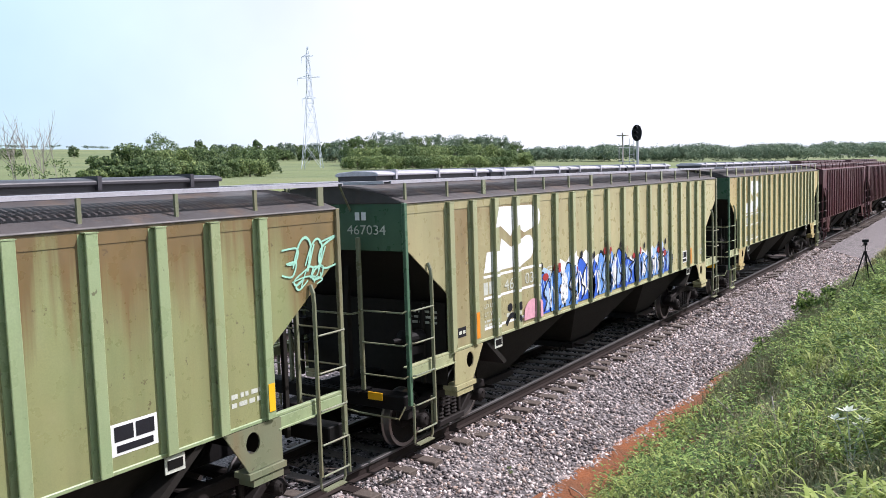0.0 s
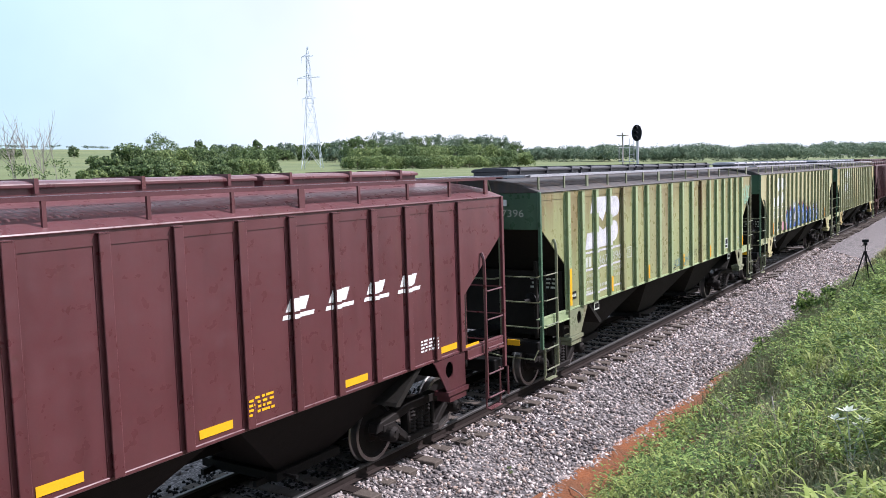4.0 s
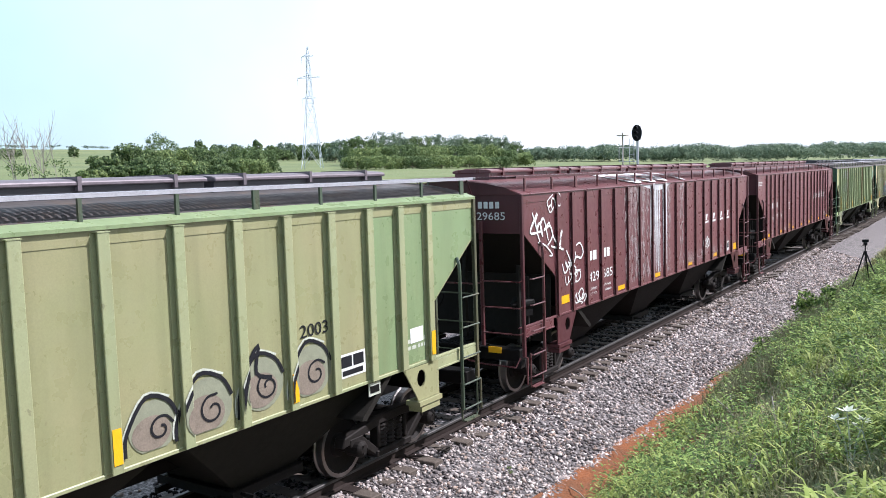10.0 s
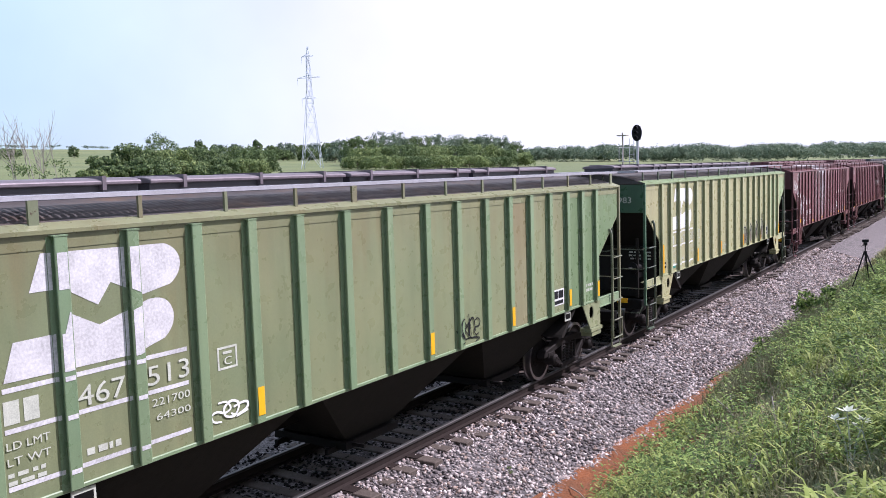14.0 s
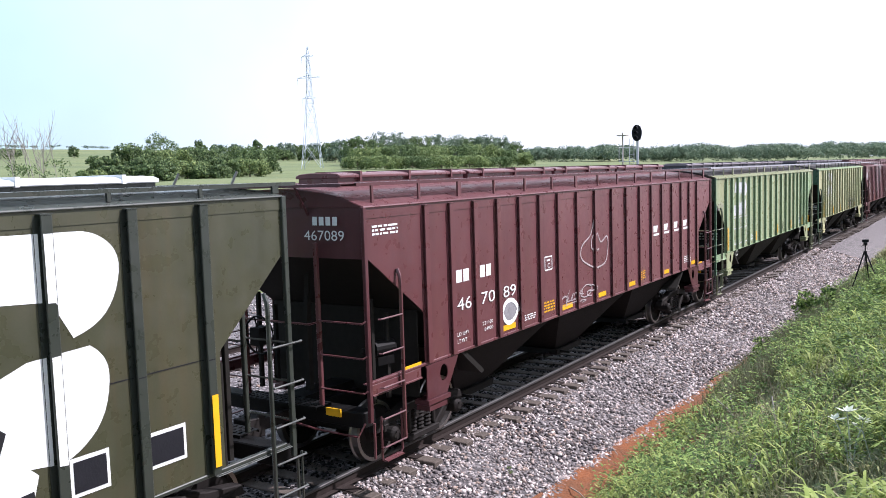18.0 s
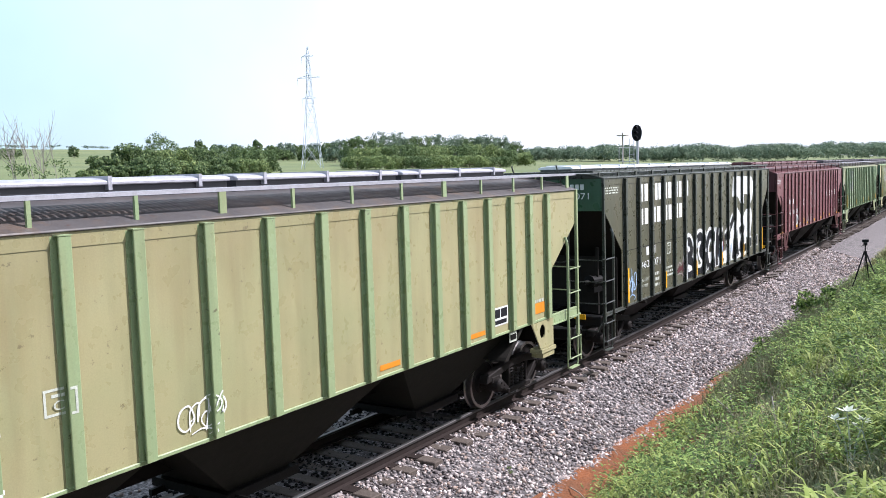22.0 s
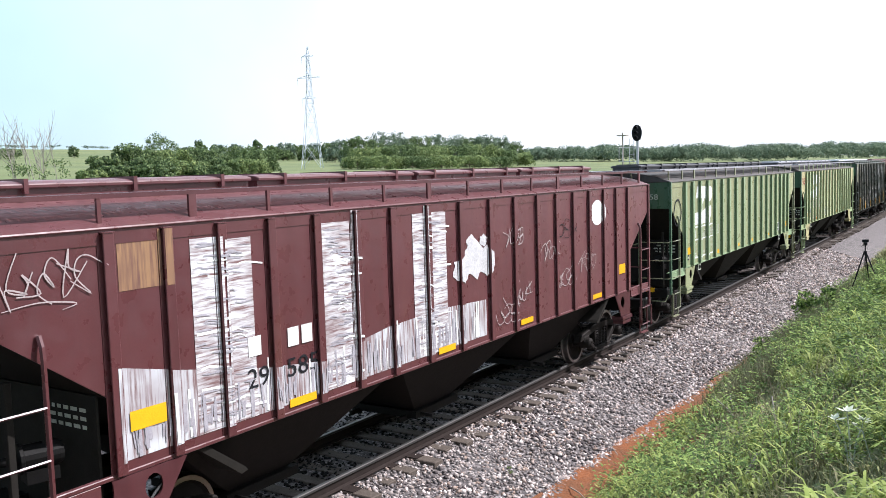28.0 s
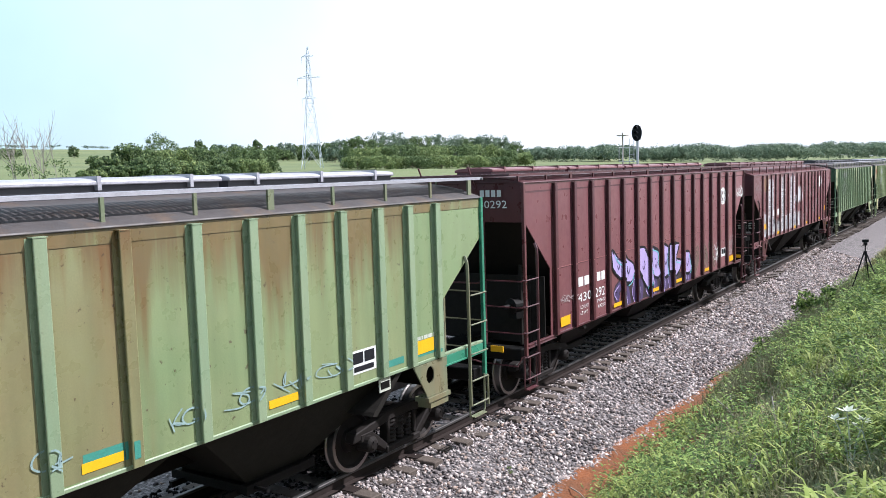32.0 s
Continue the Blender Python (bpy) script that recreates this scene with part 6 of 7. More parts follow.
# maroon car patched with white
def patched():
    k, car = SMOOTH, car_10
    rnd = random.Random(77)
    broad = [rect(-5.66, 1.6, -5.25, 3.72), rect(-5.22, 1.6, -4.78, 3.68), rect(-3.55, 1.6, -3.0, 3.9), rect(-2.98, 1.9, -2.9, 3.88), rect(-1.55, 1.6, -1.2, 3.86), rect(-1.05, 1.6, -0.65, 3.86)]
    lowp = [[(-6.66, 1.6), (-2.5, 1.6), (-2.5, 2.05), (-3.6, 2.0), (-4.6, 2.12), (-5.8, 2.35), (-6.66, 2.55)], [(-3.0, 1.6), (0.55, 1.6), (0.55, 2.2), (-0.8, 2.25), (-2.2, 2.2), (-3.0, 2.1)]]
    marks(car, k, lowp, SKIRT, "overpaint", "upright strokes of thin white overpaint", 1)
    marks(car, k, broad, BRUSHED, "overpaint", "streaky white overpaint", 1.6)
    runs = []
    for x0, x1 in ((-5.66, -4.78), (-3.55, -2.95), (-1.55, -0.65)):
        for _ in range(16):
            z = rnd.uniform(1.7, 3.7)
            a = rnd.uniform(x0, x1 - 0.2)
            runs += stroke([(a, z), (a + 0.12, z + rnd.uniform(-0.02, 0.03)), (a + rnd.uniform(0.2, 0.4), z - rnd.uniform(0.0, 0.05))], rnd.uniform(0.015, 0.035), 2)
    for _ in range(26):
        a = rnd.uniform(-6.6, 0.5)
        runs += stroke([(a, 1.62), (a + rnd.uniform(-0.02, 0.02), rnd.uniform(1.9, 2.3))], rnd.uniform(0.015, 0.05), 1)
    marks(car, k, runs, WHITE, "brushwork", "white brush strokes", 2)
    thin = []
    for x0, x1 in ((-5.64, -4.8), (-3.53, -2.97), (-1.53, -0.67)):
        for _ in range(60):
            z, p0 = rnd.uniform(1.7, 3.68), rnd.uniform(x0, x1 - 0.15)
            thin += stroke([(p0, z), (p0 + 0.08, z + rnd.uniform(-0.02, 0.02)), (min(x1, p0 + rnd.uniform(0.12, 0.34)), z - rnd.uniform(0.0, 0.03))], rnd.uniform(0.01, 0.028), 2, 0.5)
    for _ in range(110):
        p0 = rnd.uniform(-6.6, 0.5)
        thin += stroke([(p0, rnd.uniform(1.6, 1.75)), (p0 + rnd.uniform(-0.03, 0.03), rnd.uniform(1.8, 2.1))], rnd.uniform(0.012, 0.05), 1)
    marks(car, k, thin, plain("thin_grey_overpaint", (0.36, 0.34, 0.38), 0.6, 0, 0.5), "brushwork", "thin grey brush strokes", 2.6)
    marks(car, k, [rect(-6.55, 3.28, -5.92, 3.86)], TAN, "primer_patch", "streaky tan primer patch", 1)
    text(car, "29", -4.93, 1.93, -4.59, 2.16, BLACK_SPRAY, "car_number")
    text(car, "585", -4.28, 1.93, -3.72, 2.16, BLACK_SPRAY, "car_number")
    marks(car, k, blocks(-4.90, 2.30, -4.64, 2.53, 1) + blocks(-4.25, 2.30, -3.76, 2.53, 2), WHITE, "maker_lettering", "", 3)
    for x0, z0, x1, z1 in [(-6.47, 1.88, -6.03, 2.08)] + low_strip((-4.24, -0.95, 1.77, 5.06)) + [(6.45, 1.92, 6.88, 2.14)]:
        marks(car, k, [rect(x0, z0, x1, z1)], YELLOW, "reflector", "", 4)
    marks(car, k, [disc(5.38, 3.39, 0.34, 0.27)], WHITE, "round_emblem", "round white emblem", 1)
    for bx, bz, br in ((-0.2, 2.78, 0.26), (0.2, 2.9, 0.36), (0.55, 2.85, 0.28), (0.1, 3.2, 0.14), (0.5, 3.2, 0.12)):
        marks(car, k, [[(bx + br * (1 + 0.22 * math.sin(q * 2.3 + bx * 9)) * math.cos(q * 0.35), bz + 0.02 * br + br * 0.8 * (1 + 0.2 * math.sin(q * 1.9)) * math.sin(q * 0.35)) for q in range(18)]], WASH, "white_splash", "", 2 + bx * 0.2)
    tag(car, k, -7.75, 3.3, -6.85, 3.66, 5, 0.018, CHALK, 61)
    for j, (a, z) in enumerate(((0.9, 1.7), (1.5, 2.0), (2.6, 2.6), (3.3, 2.0), (3.4, 3.0), (1.2, 3.0), (4.4, 2.2))):
        tag(car, k, a, z, a + 0.7, z + 0.35, 3, 0.018, CHALK if j != 4 else BLACK_SPRAY, 62 + j)


patched()


# maroon car with purple piece
def purple_piece():
    k, car = TALL, car_11
    cut = lambda polys: [[(x, max(1.115, z)) for x, z in p] for p in polys]
    # upper halves: closed lilac forms
    forms = [[(-3.82, 2.48), (-3.66, 2.42), (-3.44, 2.26), (-3.12, 2.14), (-2.90, 2.00), (-3.04, 1.81), (-3.30, 1.84), (-3.55, 1.96), (-3.75, 2.12)],
             [(-3.04, 2.33), (-2.84, 2.19), (-2.50, 2.06), (-2.40, 1.88), (-2.55, 1.70), (-2.82, 1.64), (-3.0, 1.72), (-3.06, 2.02)],
             [(-2.10, 2.38), (-1.76, 2.38), (-1.50, 2.23), (-1.33, 1.90), (-1.20, 1.60), (-1.47, 1.38), (-1.72, 1.55), (-1.92, 1.72), (-2.12, 1.89), (-2.02, 2.00), (-2.12, 2.12)],
             [(-1.20, 2.33), (-0.68, 2.20), (-0.72, 1.88), (-0.52, 1.62), (-0.72, 1.55), (-1.0, 1.62), (-1.16, 1.94)],
             [(-0.28, 2.32), (0.08, 2.22), (0.04, 1.84), (0.14, 1.52), (-0.20, 1.50), (-0.33, 1.82)],
             [(0.24, 2.27), (0.98, 2.23), (0.80, 2.00), (0.62, 1.87), (1.18, 1.76), (1.05, 1.56), (0.72, 1.42), (0.66, 1.56), (0.20, 1.62)],
             [(1.52, 1.96), (1.92, 1.92), (2.12, 1.50), (1.98, 1.38), (1.62, 1.40), (1.44, 1.70)]]
    # lower halves: dark violet legs with lilac rims
    legs = [[(-3.02, 1.78), (-2.86, 1.50), (-2.74, 1.14)], [(-3.28, 1.66), (-3.58, 1.52), (-3.40, 1.34)], [(-2.30, 1.70), (-2.44, 1.40), (-2.30, 1.14)], [(-1.98, 1.66), (-1.90, 1.40), (-1.98, 1.14)],
            [(-1.34, 1.60), (-1.50, 1.34), (-1.28, 1.16)], [(-0.98, 1.62), (-0.86, 1.36), (-0.92, 1.14)], [(-0.56, 1.66), (-0.42, 1.40), (-0.36, 1.14)],
            [(-0.10, 1.56), (-0.04, 1.30), (-0.12, 1.14)], [(0.12, 1.50), (0.24, 1.28), (0.30, 1.12)], [(0.82, 1.52), (0.70, 1.32), (0.62, 1.14)], [(1.60, 1.44), (1.78, 1.26), (1.66, 1.13)], [(2.04, 1.44), (1.98, 1.26), (1.90, 1.13)]]
    rims, glints, specks = [], [], []
    rnd = random.Random(4)
    for f in forms:
        rims += stroke(f + f[:2], 0.10, 3)
        i = rnd.randrange(2, len(f) - 2)
        glints += stroke([(x * 0.9 + f[0][0] * 0.1 + 0.02, z - 0.05) for x, z in f[i - 2:i + 1]], 0.035, 4, 0.4)
        cx, cz = sum(x for x, _ in f) / len(f), sum(z for _, z in f) / len(f)
        specks += stroke([(cx - 0.10, cz + 0.02), (cx - 0.03, cz - 0.07), (cx + 0.08, cz + 0.06)], 0.05, 4, 0.4)
        specks += [disc(cx + rnd.uniform(-0.15, 0.15), cz + rnd.uniform(0.08, 0.2), 0.035, 0.03, 8)]
    wide, inner, drips = [], [], []
    for g in legs:
        wide += stroke(g, 0.30, 4)
        inner += stroke(g, 0.21, 4)
        drips += stroke([(x - 0.11, z) for x, z in g], 0.03, 4)
    marks(car, k, cut(wide) + cut([[(-3.2, 1.12), (-3.2, 1.5), (-2.2, 1.62), (2.1, 1.42), (2.15, 1.12)]]), plain("brownish_black_spray", (0.045, 0.030, 0.038), 0.5), "graffiti", "dark shadow behind a purple piece", 1)
    marks(car, k, cut(inner), VIOLET_SPRAY, "graffiti", "dark violet lower halves of sprayed letters", 2)
    marks(car, k, cut(drips), PURPLE_SPRAY, "graffiti", "lilac rims of dark violet strokes", 3)
    marks(car, k, cut(rims), BLACK_SPRAY, "graffiti", "black outlines of a purple piece", 4)
    marks(car, k, cut(forms), PURPLE_SPRAY, "graffiti", "lilac sprayed forms with black outlines", 4.6)
    marks(car, k, cut(specks), VIOLET_SPRAY, "graffiti", "", 5.4)
    marks(car, k, cut(glints), CYAN_SPRAY, "graffiti", "cyan highlights", 6)
    # faded older piece beside it
    old = []
    for cx in (2.55, 3.45, 4.25):
        for r in (0.30, 0.20, 0.11):
            old += stroke([(cx + r * math.cos(a * 0.9) * 1.2, 1.62 + r * math.sin(a * 0.9 + cx) * 1.3) for a in range(8)], 0.06, 4)
    marks(car, k, cut(old), plain("faded_brown_spray", (0.17, 0.125, 0.10), 0.6), "graffiti", "faded grey sprayed letters", 1)
    tag(car, k, 4.4, 1.4, 4.9, 1.85, 3, 0.03, WHITE, 74)
    marks(car, k, blocks(-5.62, 1.92, -5.01, 2.11, 2) + blocks(-4.65, 1.92, -4.16, 2.11, 2), WHITE, "maker_lettering")
    text(car, "430", -5.67, 1.60, -4.98, 1.78, WHITE, "car_number")
    text(car, "292", -4.78, 1.58, -4.24, 1.78, WHITE, "car_number")
    text(car, "LD LMT", -5.55, 1.45, -5.12, 1.52, WHITE)
    text(car, "LT WT", -5.55, 1.32, -5.18, 1.39, WHITE)
    text(car, "198600", -4.66, 1.46, -4.22, 1.53, WHITE)
    text(car, "64200", -4.62, 1.34, -4.22, 1.41, WHITE)
    for x0, z0, x1, z1 in [(-6.55, 1.24, -6.1, 1.43)] + low_strip((-3.76, -1.18, 0.72, 3.37), 0.48, 1.21, 0.09) + [(6.28, 1.22, 6.76, 1.40)]:
        marks(car, k, [rect(x0, z0, x1, z1)], YELLOW, "reflector", "", 7)
    # round emblem with a cross in it
    marks(car, k, [disc(5.50, 3.35, 0.33, 0.27)], WHITE, "round_emblem", "round white emblem with a dark cross", 1)
    marks(car, k, [disc(5.50, 3.35, 0.20, 0.165)], MAROON_DARK, "emblem_field", "", 2)
    for q in range(18):
        if q not in (4, 5, 13, 14):
            a = q * math.tau / 18
            marks(car, k, [disc(5.50 + 0.265 * math.cos(a), 3.35 + 0.217 * math.sin(a), 0.026, 0.024, 6)], BLACK_SPRAY, "emblem_mark", "", 2)
    marks(car, k, [rect(5.33, 3.30, 5.67, 3.40), rect(5.45, 3.20, 5.55, 3.50)], WHITE, "emblem_cross", "", 3)
    tag(car, k, 7.1, 3.3, 8.0, 3.56, 6, 0.035, WHITE, 71)
    tag(car, k, 6.1, 1.6, 6.65, 1.98, 4, 0.02, CHALK, 72)
    tag(car, k, -6.5, 1.72, -5.95, 1.86, 4, 0.018, CHALK, 73)
    marks(car, k, [rect(5.27, 1.46, 5.75, 1.72)], WHITE, "test_stencil", "white-framed black test stencil", 2)
    marks(car, k, [rect(5.31, 1.54, 5.5, 1.69), rect(5.53, 1.54, 5.72, 1.69)], BLACK_SPRAY, "stencil_field", "", 3)
    marks(car, k, bars(6.1, 1.42, 6.6, 1.6, 2, 5), CHALK, "fine_print")
    marks(car, k, [rect(-6.85, 2.40, 6.85, 2.412)], MAROON_DARK, "panel_seam")
    # paler line: light on the seam's ledge, put into the colour
    marks(car, k, [rect(-6.85, 2.415, 6.85, 2.43)], plain("lit_seam_paint", (0.34, 0.14, 0.14), 0.5), "panel_seam", "lit edge of the welded seam, painted as a paler line", 1)
    marks(car, k, [rect(-7.95, 3.93, 7.95, 4.03)], plain("grimy_eave_paint", (0.10, 0.045, 0.05), 0.6), "eave_band", "grimy band below the eave", 1)


purple_piece()


# small white print on the added dark plates
def plate_print(car, seed):
    rnd = random.Random(seed)
    vs, fs = [], []
    for r in range(3):
        y = -1.3
        while y < -0.75:
            w = rnd.uniform(0.05, 0.12)
            z = 2.12 - r * 0.085
            fs.append([len(vs) + q for q in range(4)])
            vs += [(-7.04, y + w, z), (-7.04, y, z), (-7.04, y, z + 0.04), (-7.04, y + w, z + 0.04)]
            y += w + 0.035
    me = bpy.data.meshes.new("plate_print")
    me.from_pydata(vs, [], fs)
    tagged(put("plate_print", me, FADED_WHITE, car), kind="stuff")


for n, car in enumerate((car_0, car_1, car_4, car_5, car_8, car_9, car_10)):
    plate_print(car, n)


# ---- beyond the tracks ----
def leaf_cloud(rng, centres, radii, count, size):
    """Leaf clumps on the uneven outsides of several lobes, thicker above than below."""
    c = rng.integers(0, len(centres), count)
    per = 16
    tuft = rng.normal(size=(len(centres), per, 3))
    tuft[..., 2] = np.abs(tuft[..., 2]) * 0.9 - 0.35
    tuft /= np.linalg.norm(tuft, axis=2)[..., None]
    tuft *= rng.uniform(0.6, 0.95, (len(centres), per))[..., None]
    d = rng.normal(size=(count, 3))
    d /= np.linalg.norm(d, axis=1)[:, None]
    t = tuft[c, rng.integers(0, per, count)]
    p = centres[c] + (t + d * (0.34 * rng.random(count) ** 0.33)[:, None]) * radii[c]
    u = rng.normal(size=(count, 3))
    n = 0.7 * d + 0.9 * t + 0.45 * rng.normal(size=(count, 3))
    w = np.cross(n, u)
    w /= np.linalg.norm(w, axis=1)[:, None] + 1e-6
    u = np.cross(w, n)
    u /= np.linalg.norm(u, axis=1)[:, None] + 1e-6
    s = (size[c] if np.ndim(size) else size) * rng.uniform(0.5, 1.3, count)
    s = s[:, None]
    v = np.stack([p - u * s, p + w * s * 0.6, p + u * s, p - w * s * 0.6], 1).reshape(-1, 3)
    f = (np.arange(count)[:, None] * 4 + np.arange(4)[None])
    return v, f


def make_tree(x, y, height, width, seed, leaf, label, count=2600, size=0.17, base=None, group=""):
    """A tree or tall bush: tapered trunk, limbs, a crown of leaf clumps in uneven lobes."""
    rng = np.random.default_rng(seed)
    rnd = random.Random(seed)
    z = hill(x, y) if base is None else base
    tree = tagged(new("tree"), label, "tree", group)
    tree.matrix_basis = pose(x, y, z - 0.1)
    lobes = 18
    centres, radii = [], []
    for i in range(lobes):
        a = i * 2.4 + rnd.uniform(-0.4, 0.4)
        level = (i + 0.5) / lobes
        zc = height * (0.16 + 0.66 * level)
        rr = width * 0.36 * math.sqrt(max(0.03, 1 - (1.12 * level - 0.35) ** 2)) * rnd.uniform(0.75, 1.05)
        centres.append((rr * math.cos(a), rr * math.sin(a), zc))
        radius = width * rnd.uniform(0.13, 0.22)
        radii.append((radius, radius, min(radius * rnd.uniform(0.8, 1.0), (height - zc) / 1.12) if i < lobes - 2 else (height - zc) / 1.12))
    bm = bmesh.new()
    tube(bm, [(0, 0, 0), (0.03 * height, 0, 0.3 * height), (0.01 * height, 0.02 * height, 0.62 * height)], 0.035 * height, 7, 0.012 * height)
    for c in centres[:6]:
        tube(bm, [(0.02 * height, 0, 0.25 * height), (c[0] * 0.5, c[1] * 0.5, c[2] * 0.75), c], 0.014 * height, 5, 0.005 * height)
    part("trunk", bm, BARK, tree, "grey-brown trunk and limbs")
    v, f = leaf_cloud(rng, np.array(centres), np.array(radii), count, size * height / 4)
    put("crown", from_arrays("crown", v, f), leaf, tree, None, "dense green crown")
    return tree


def ratio_point(r, y):
    """A place on the line of sight that goes r metres along the track for each metre across it."""
    return r * (y + 8.66), y


SIGHT_Z = 4.336


def stand(rows, leaves, label, count, leaf_size, seed):
    """Trees given by their line of sight, the slope up to their tops, their distance across the track and their width."""
    for j, (r, rise, y, width) in enumerate(rows):
        x, y = ratio_point(r, y)
        height = SIGHT_Z + rise * (y + 8.66) - hill(x, y)
        make_tree(x, y, height, width, seed + j, leaves[j % len(leaves)], label, count, leaf_size * 4 / height, None, "trees beyond the track")


stand([(0.722, 0.0394, 60, 3.4), (0.765, 0.0565, 64, 5.0), (0.830, 0.0478, 66, 5.6), (0.884, 0.0532, 68, 6.2), (0.791, 0.0372, 58, 4.4), (0.859, 0.0315, 58, 4.6), (0.968, 0.0559, 74, 7.2), (1.017, 0.0492, 76, 5.0),
       (0.985, 0.0347, 66, 5.4), (0.925, 0.0373, 64, 4.6), (0.738, 0.0258, 56, 3.4), (0.700, 0.0200, 55, 2.6), (0.80, 0.0280, 54, 4.4), (0.90, 0.0250, 56, 4.6)], (LEAF_DARK, LEAF_DARK, LEAF_LIGHT), "rounded dark green bushy tree beside a field", 9000, 0.105, 100)
stand([(0.814, 0.0722, 100, 6.0)], (LEAF_DARK,), "tall dark green tree standing above bushes", 4500, 0.11, 140)
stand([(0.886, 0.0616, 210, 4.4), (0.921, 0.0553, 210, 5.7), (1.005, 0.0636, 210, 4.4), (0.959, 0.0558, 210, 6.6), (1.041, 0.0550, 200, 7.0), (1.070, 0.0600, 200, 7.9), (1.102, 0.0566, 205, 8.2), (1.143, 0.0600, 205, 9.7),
       (1.182, 0.0626, 195, 9.0), (1.217, 0.0682, 185, 8.8), (1.126, 0.0501, 190, 7.8), (1.251, 0.0552, 150, 8.3), (1.063, 0.0487, 190, 7.5), (1.197, 0.0506, 170, 8.4)], (LEAF_DARK, LEAF_HAZE), "dark green tree on the far side of a field", 3000, 0.28, 260)
stand([(1.277, 0.0766, 130, 11.8), (1.367, 0.0862, 128, 13.6), (1.455, 0.0803, 125, 12.4), (1.563, 0.0862, 122, 12.7), (1.669, 0.0823, 118, 12.9), (1.767, 0.0908, 112, 12.8), (1.856, 0.0750, 108, 9.7)], (LEAF_DARK, LEAF_HAZE), "tall leafy green tree at the back of a dense grove", 8500, 0.20, 200)
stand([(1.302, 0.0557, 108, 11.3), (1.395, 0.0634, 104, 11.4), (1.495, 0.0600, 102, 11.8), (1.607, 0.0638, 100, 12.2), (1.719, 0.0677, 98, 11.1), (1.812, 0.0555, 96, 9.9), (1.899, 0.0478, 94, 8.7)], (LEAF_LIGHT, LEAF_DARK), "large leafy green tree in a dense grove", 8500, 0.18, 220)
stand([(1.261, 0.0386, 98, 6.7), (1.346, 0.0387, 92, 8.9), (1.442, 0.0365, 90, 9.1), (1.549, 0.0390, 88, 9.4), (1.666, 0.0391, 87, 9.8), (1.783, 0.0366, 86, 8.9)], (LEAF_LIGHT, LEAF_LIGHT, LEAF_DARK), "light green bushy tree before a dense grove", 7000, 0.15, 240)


def far_wood(name, spots, count, size, seed, label):
    """Woods too far off to tell tree from tree."""
    rng = np.random.default_rng(seed)
    rnd = random.Random(seed)
    centres, radii = [], []
    for x, y, h in spots:
        z = hill(x, y)
        for _ in range(5):
            w = h * rnd.uniform(0.45, 0.8)
            hh = h * rnd.uniform(0.45, 0.62)
            zc = h * rnd.uniform(0.3, 0.62)
            centres.append((x + rnd.uniform(-w, w), y + rnd.uniform(-w, w) * 0.6, z + zc))
            radii.append((w, w, (h - zc) / rnd.uniform(1.0, 1.2)))
    v, f = leaf_cloud(rng, np.array(centres), np.array(radii), count, size * np.array([q[0] for q in radii]) / 4.5)
    tagged(put(name, from_arrays(name, v, f), LEAF_HAZE), label, "woods", kind="stuff")


rb = random.Random(12)
belt = [(1.93, 0.056, 155), (1.993, 0.0613, 150), (2.129, 0.0656, 145), (2.299, 0.0658, 140), (2.478, 0.0779, 135), (2.686, 0.0733, 130), (2.934, 0.0742, 125), (3.189, 0.0811, 120), (3.523, 0.0941, 115), (3.920, 0.0846, 110),
        (4.461, 0.1044, 100), (5.070, 0.1188, 95), (5.656, 0.1065, 90), (6.733, 0.1428, 85), (8.257, 0.1649, 75), (10.019, 0.1962, 70), (12.5, 0.24, 66)]
spots = []
for (r0, s0, y0), (r1, s1, y1) in zip(belt, belt[1:]):
    for q in range(5):
        u = q / 5
        x, y = ratio_point(r0 + (r1 - r0) * u, y0 + (y1 - y0) * u + rb.uniform(-4, 4))
        top = SIGHT_Z + (s0 + (s1 - s0) * u) * (y + 8.66)
        spots.append((x, y, (top - hill(x, y)) * rb.uniform(0.86, 1.0)))
far_wood("far_woods", spots, 120000, 0.36, 5, "distant belt of dark green woods")
spots = []
for r, rise, y in ((0.579, 0.0458, 330), (0.596, 0.0452, 330), (0.613, 0.0454, 330), (0.633, 0.0448, 330), (0.652, 0.0442, 330), (0.699, 0.0467, 330), (0.716, 0.0461, 330), (0.740, 0.0470, 330), (0.765, 0.0470, 330), (0.80, 0.0490, 320), (0.83, 0.0505, 310), (0.861, 0.0513, 300)):
    x, y = ratio_point(r, y)
    for _ in range(3):
        spots.append((x + rb.uniform(-5, 5), y + rb.uniform(-6, 6), max(1.5, (SIGHT_Z + rise * (y + 8.66) - hill(x, y)) * rb.uniform(0.55, 1.0))))
far_wood("ridge_trees", spots, 9000, 0.6, 6, "thin line of far trees along a ridge")
stand([(0.676, 0.0502, 230, 3.4), (0.591, 0.0470, 220, 6.0)], (LEAF_DARK,), "single dark tree standing in the open field", 1500, 0.22, 290)


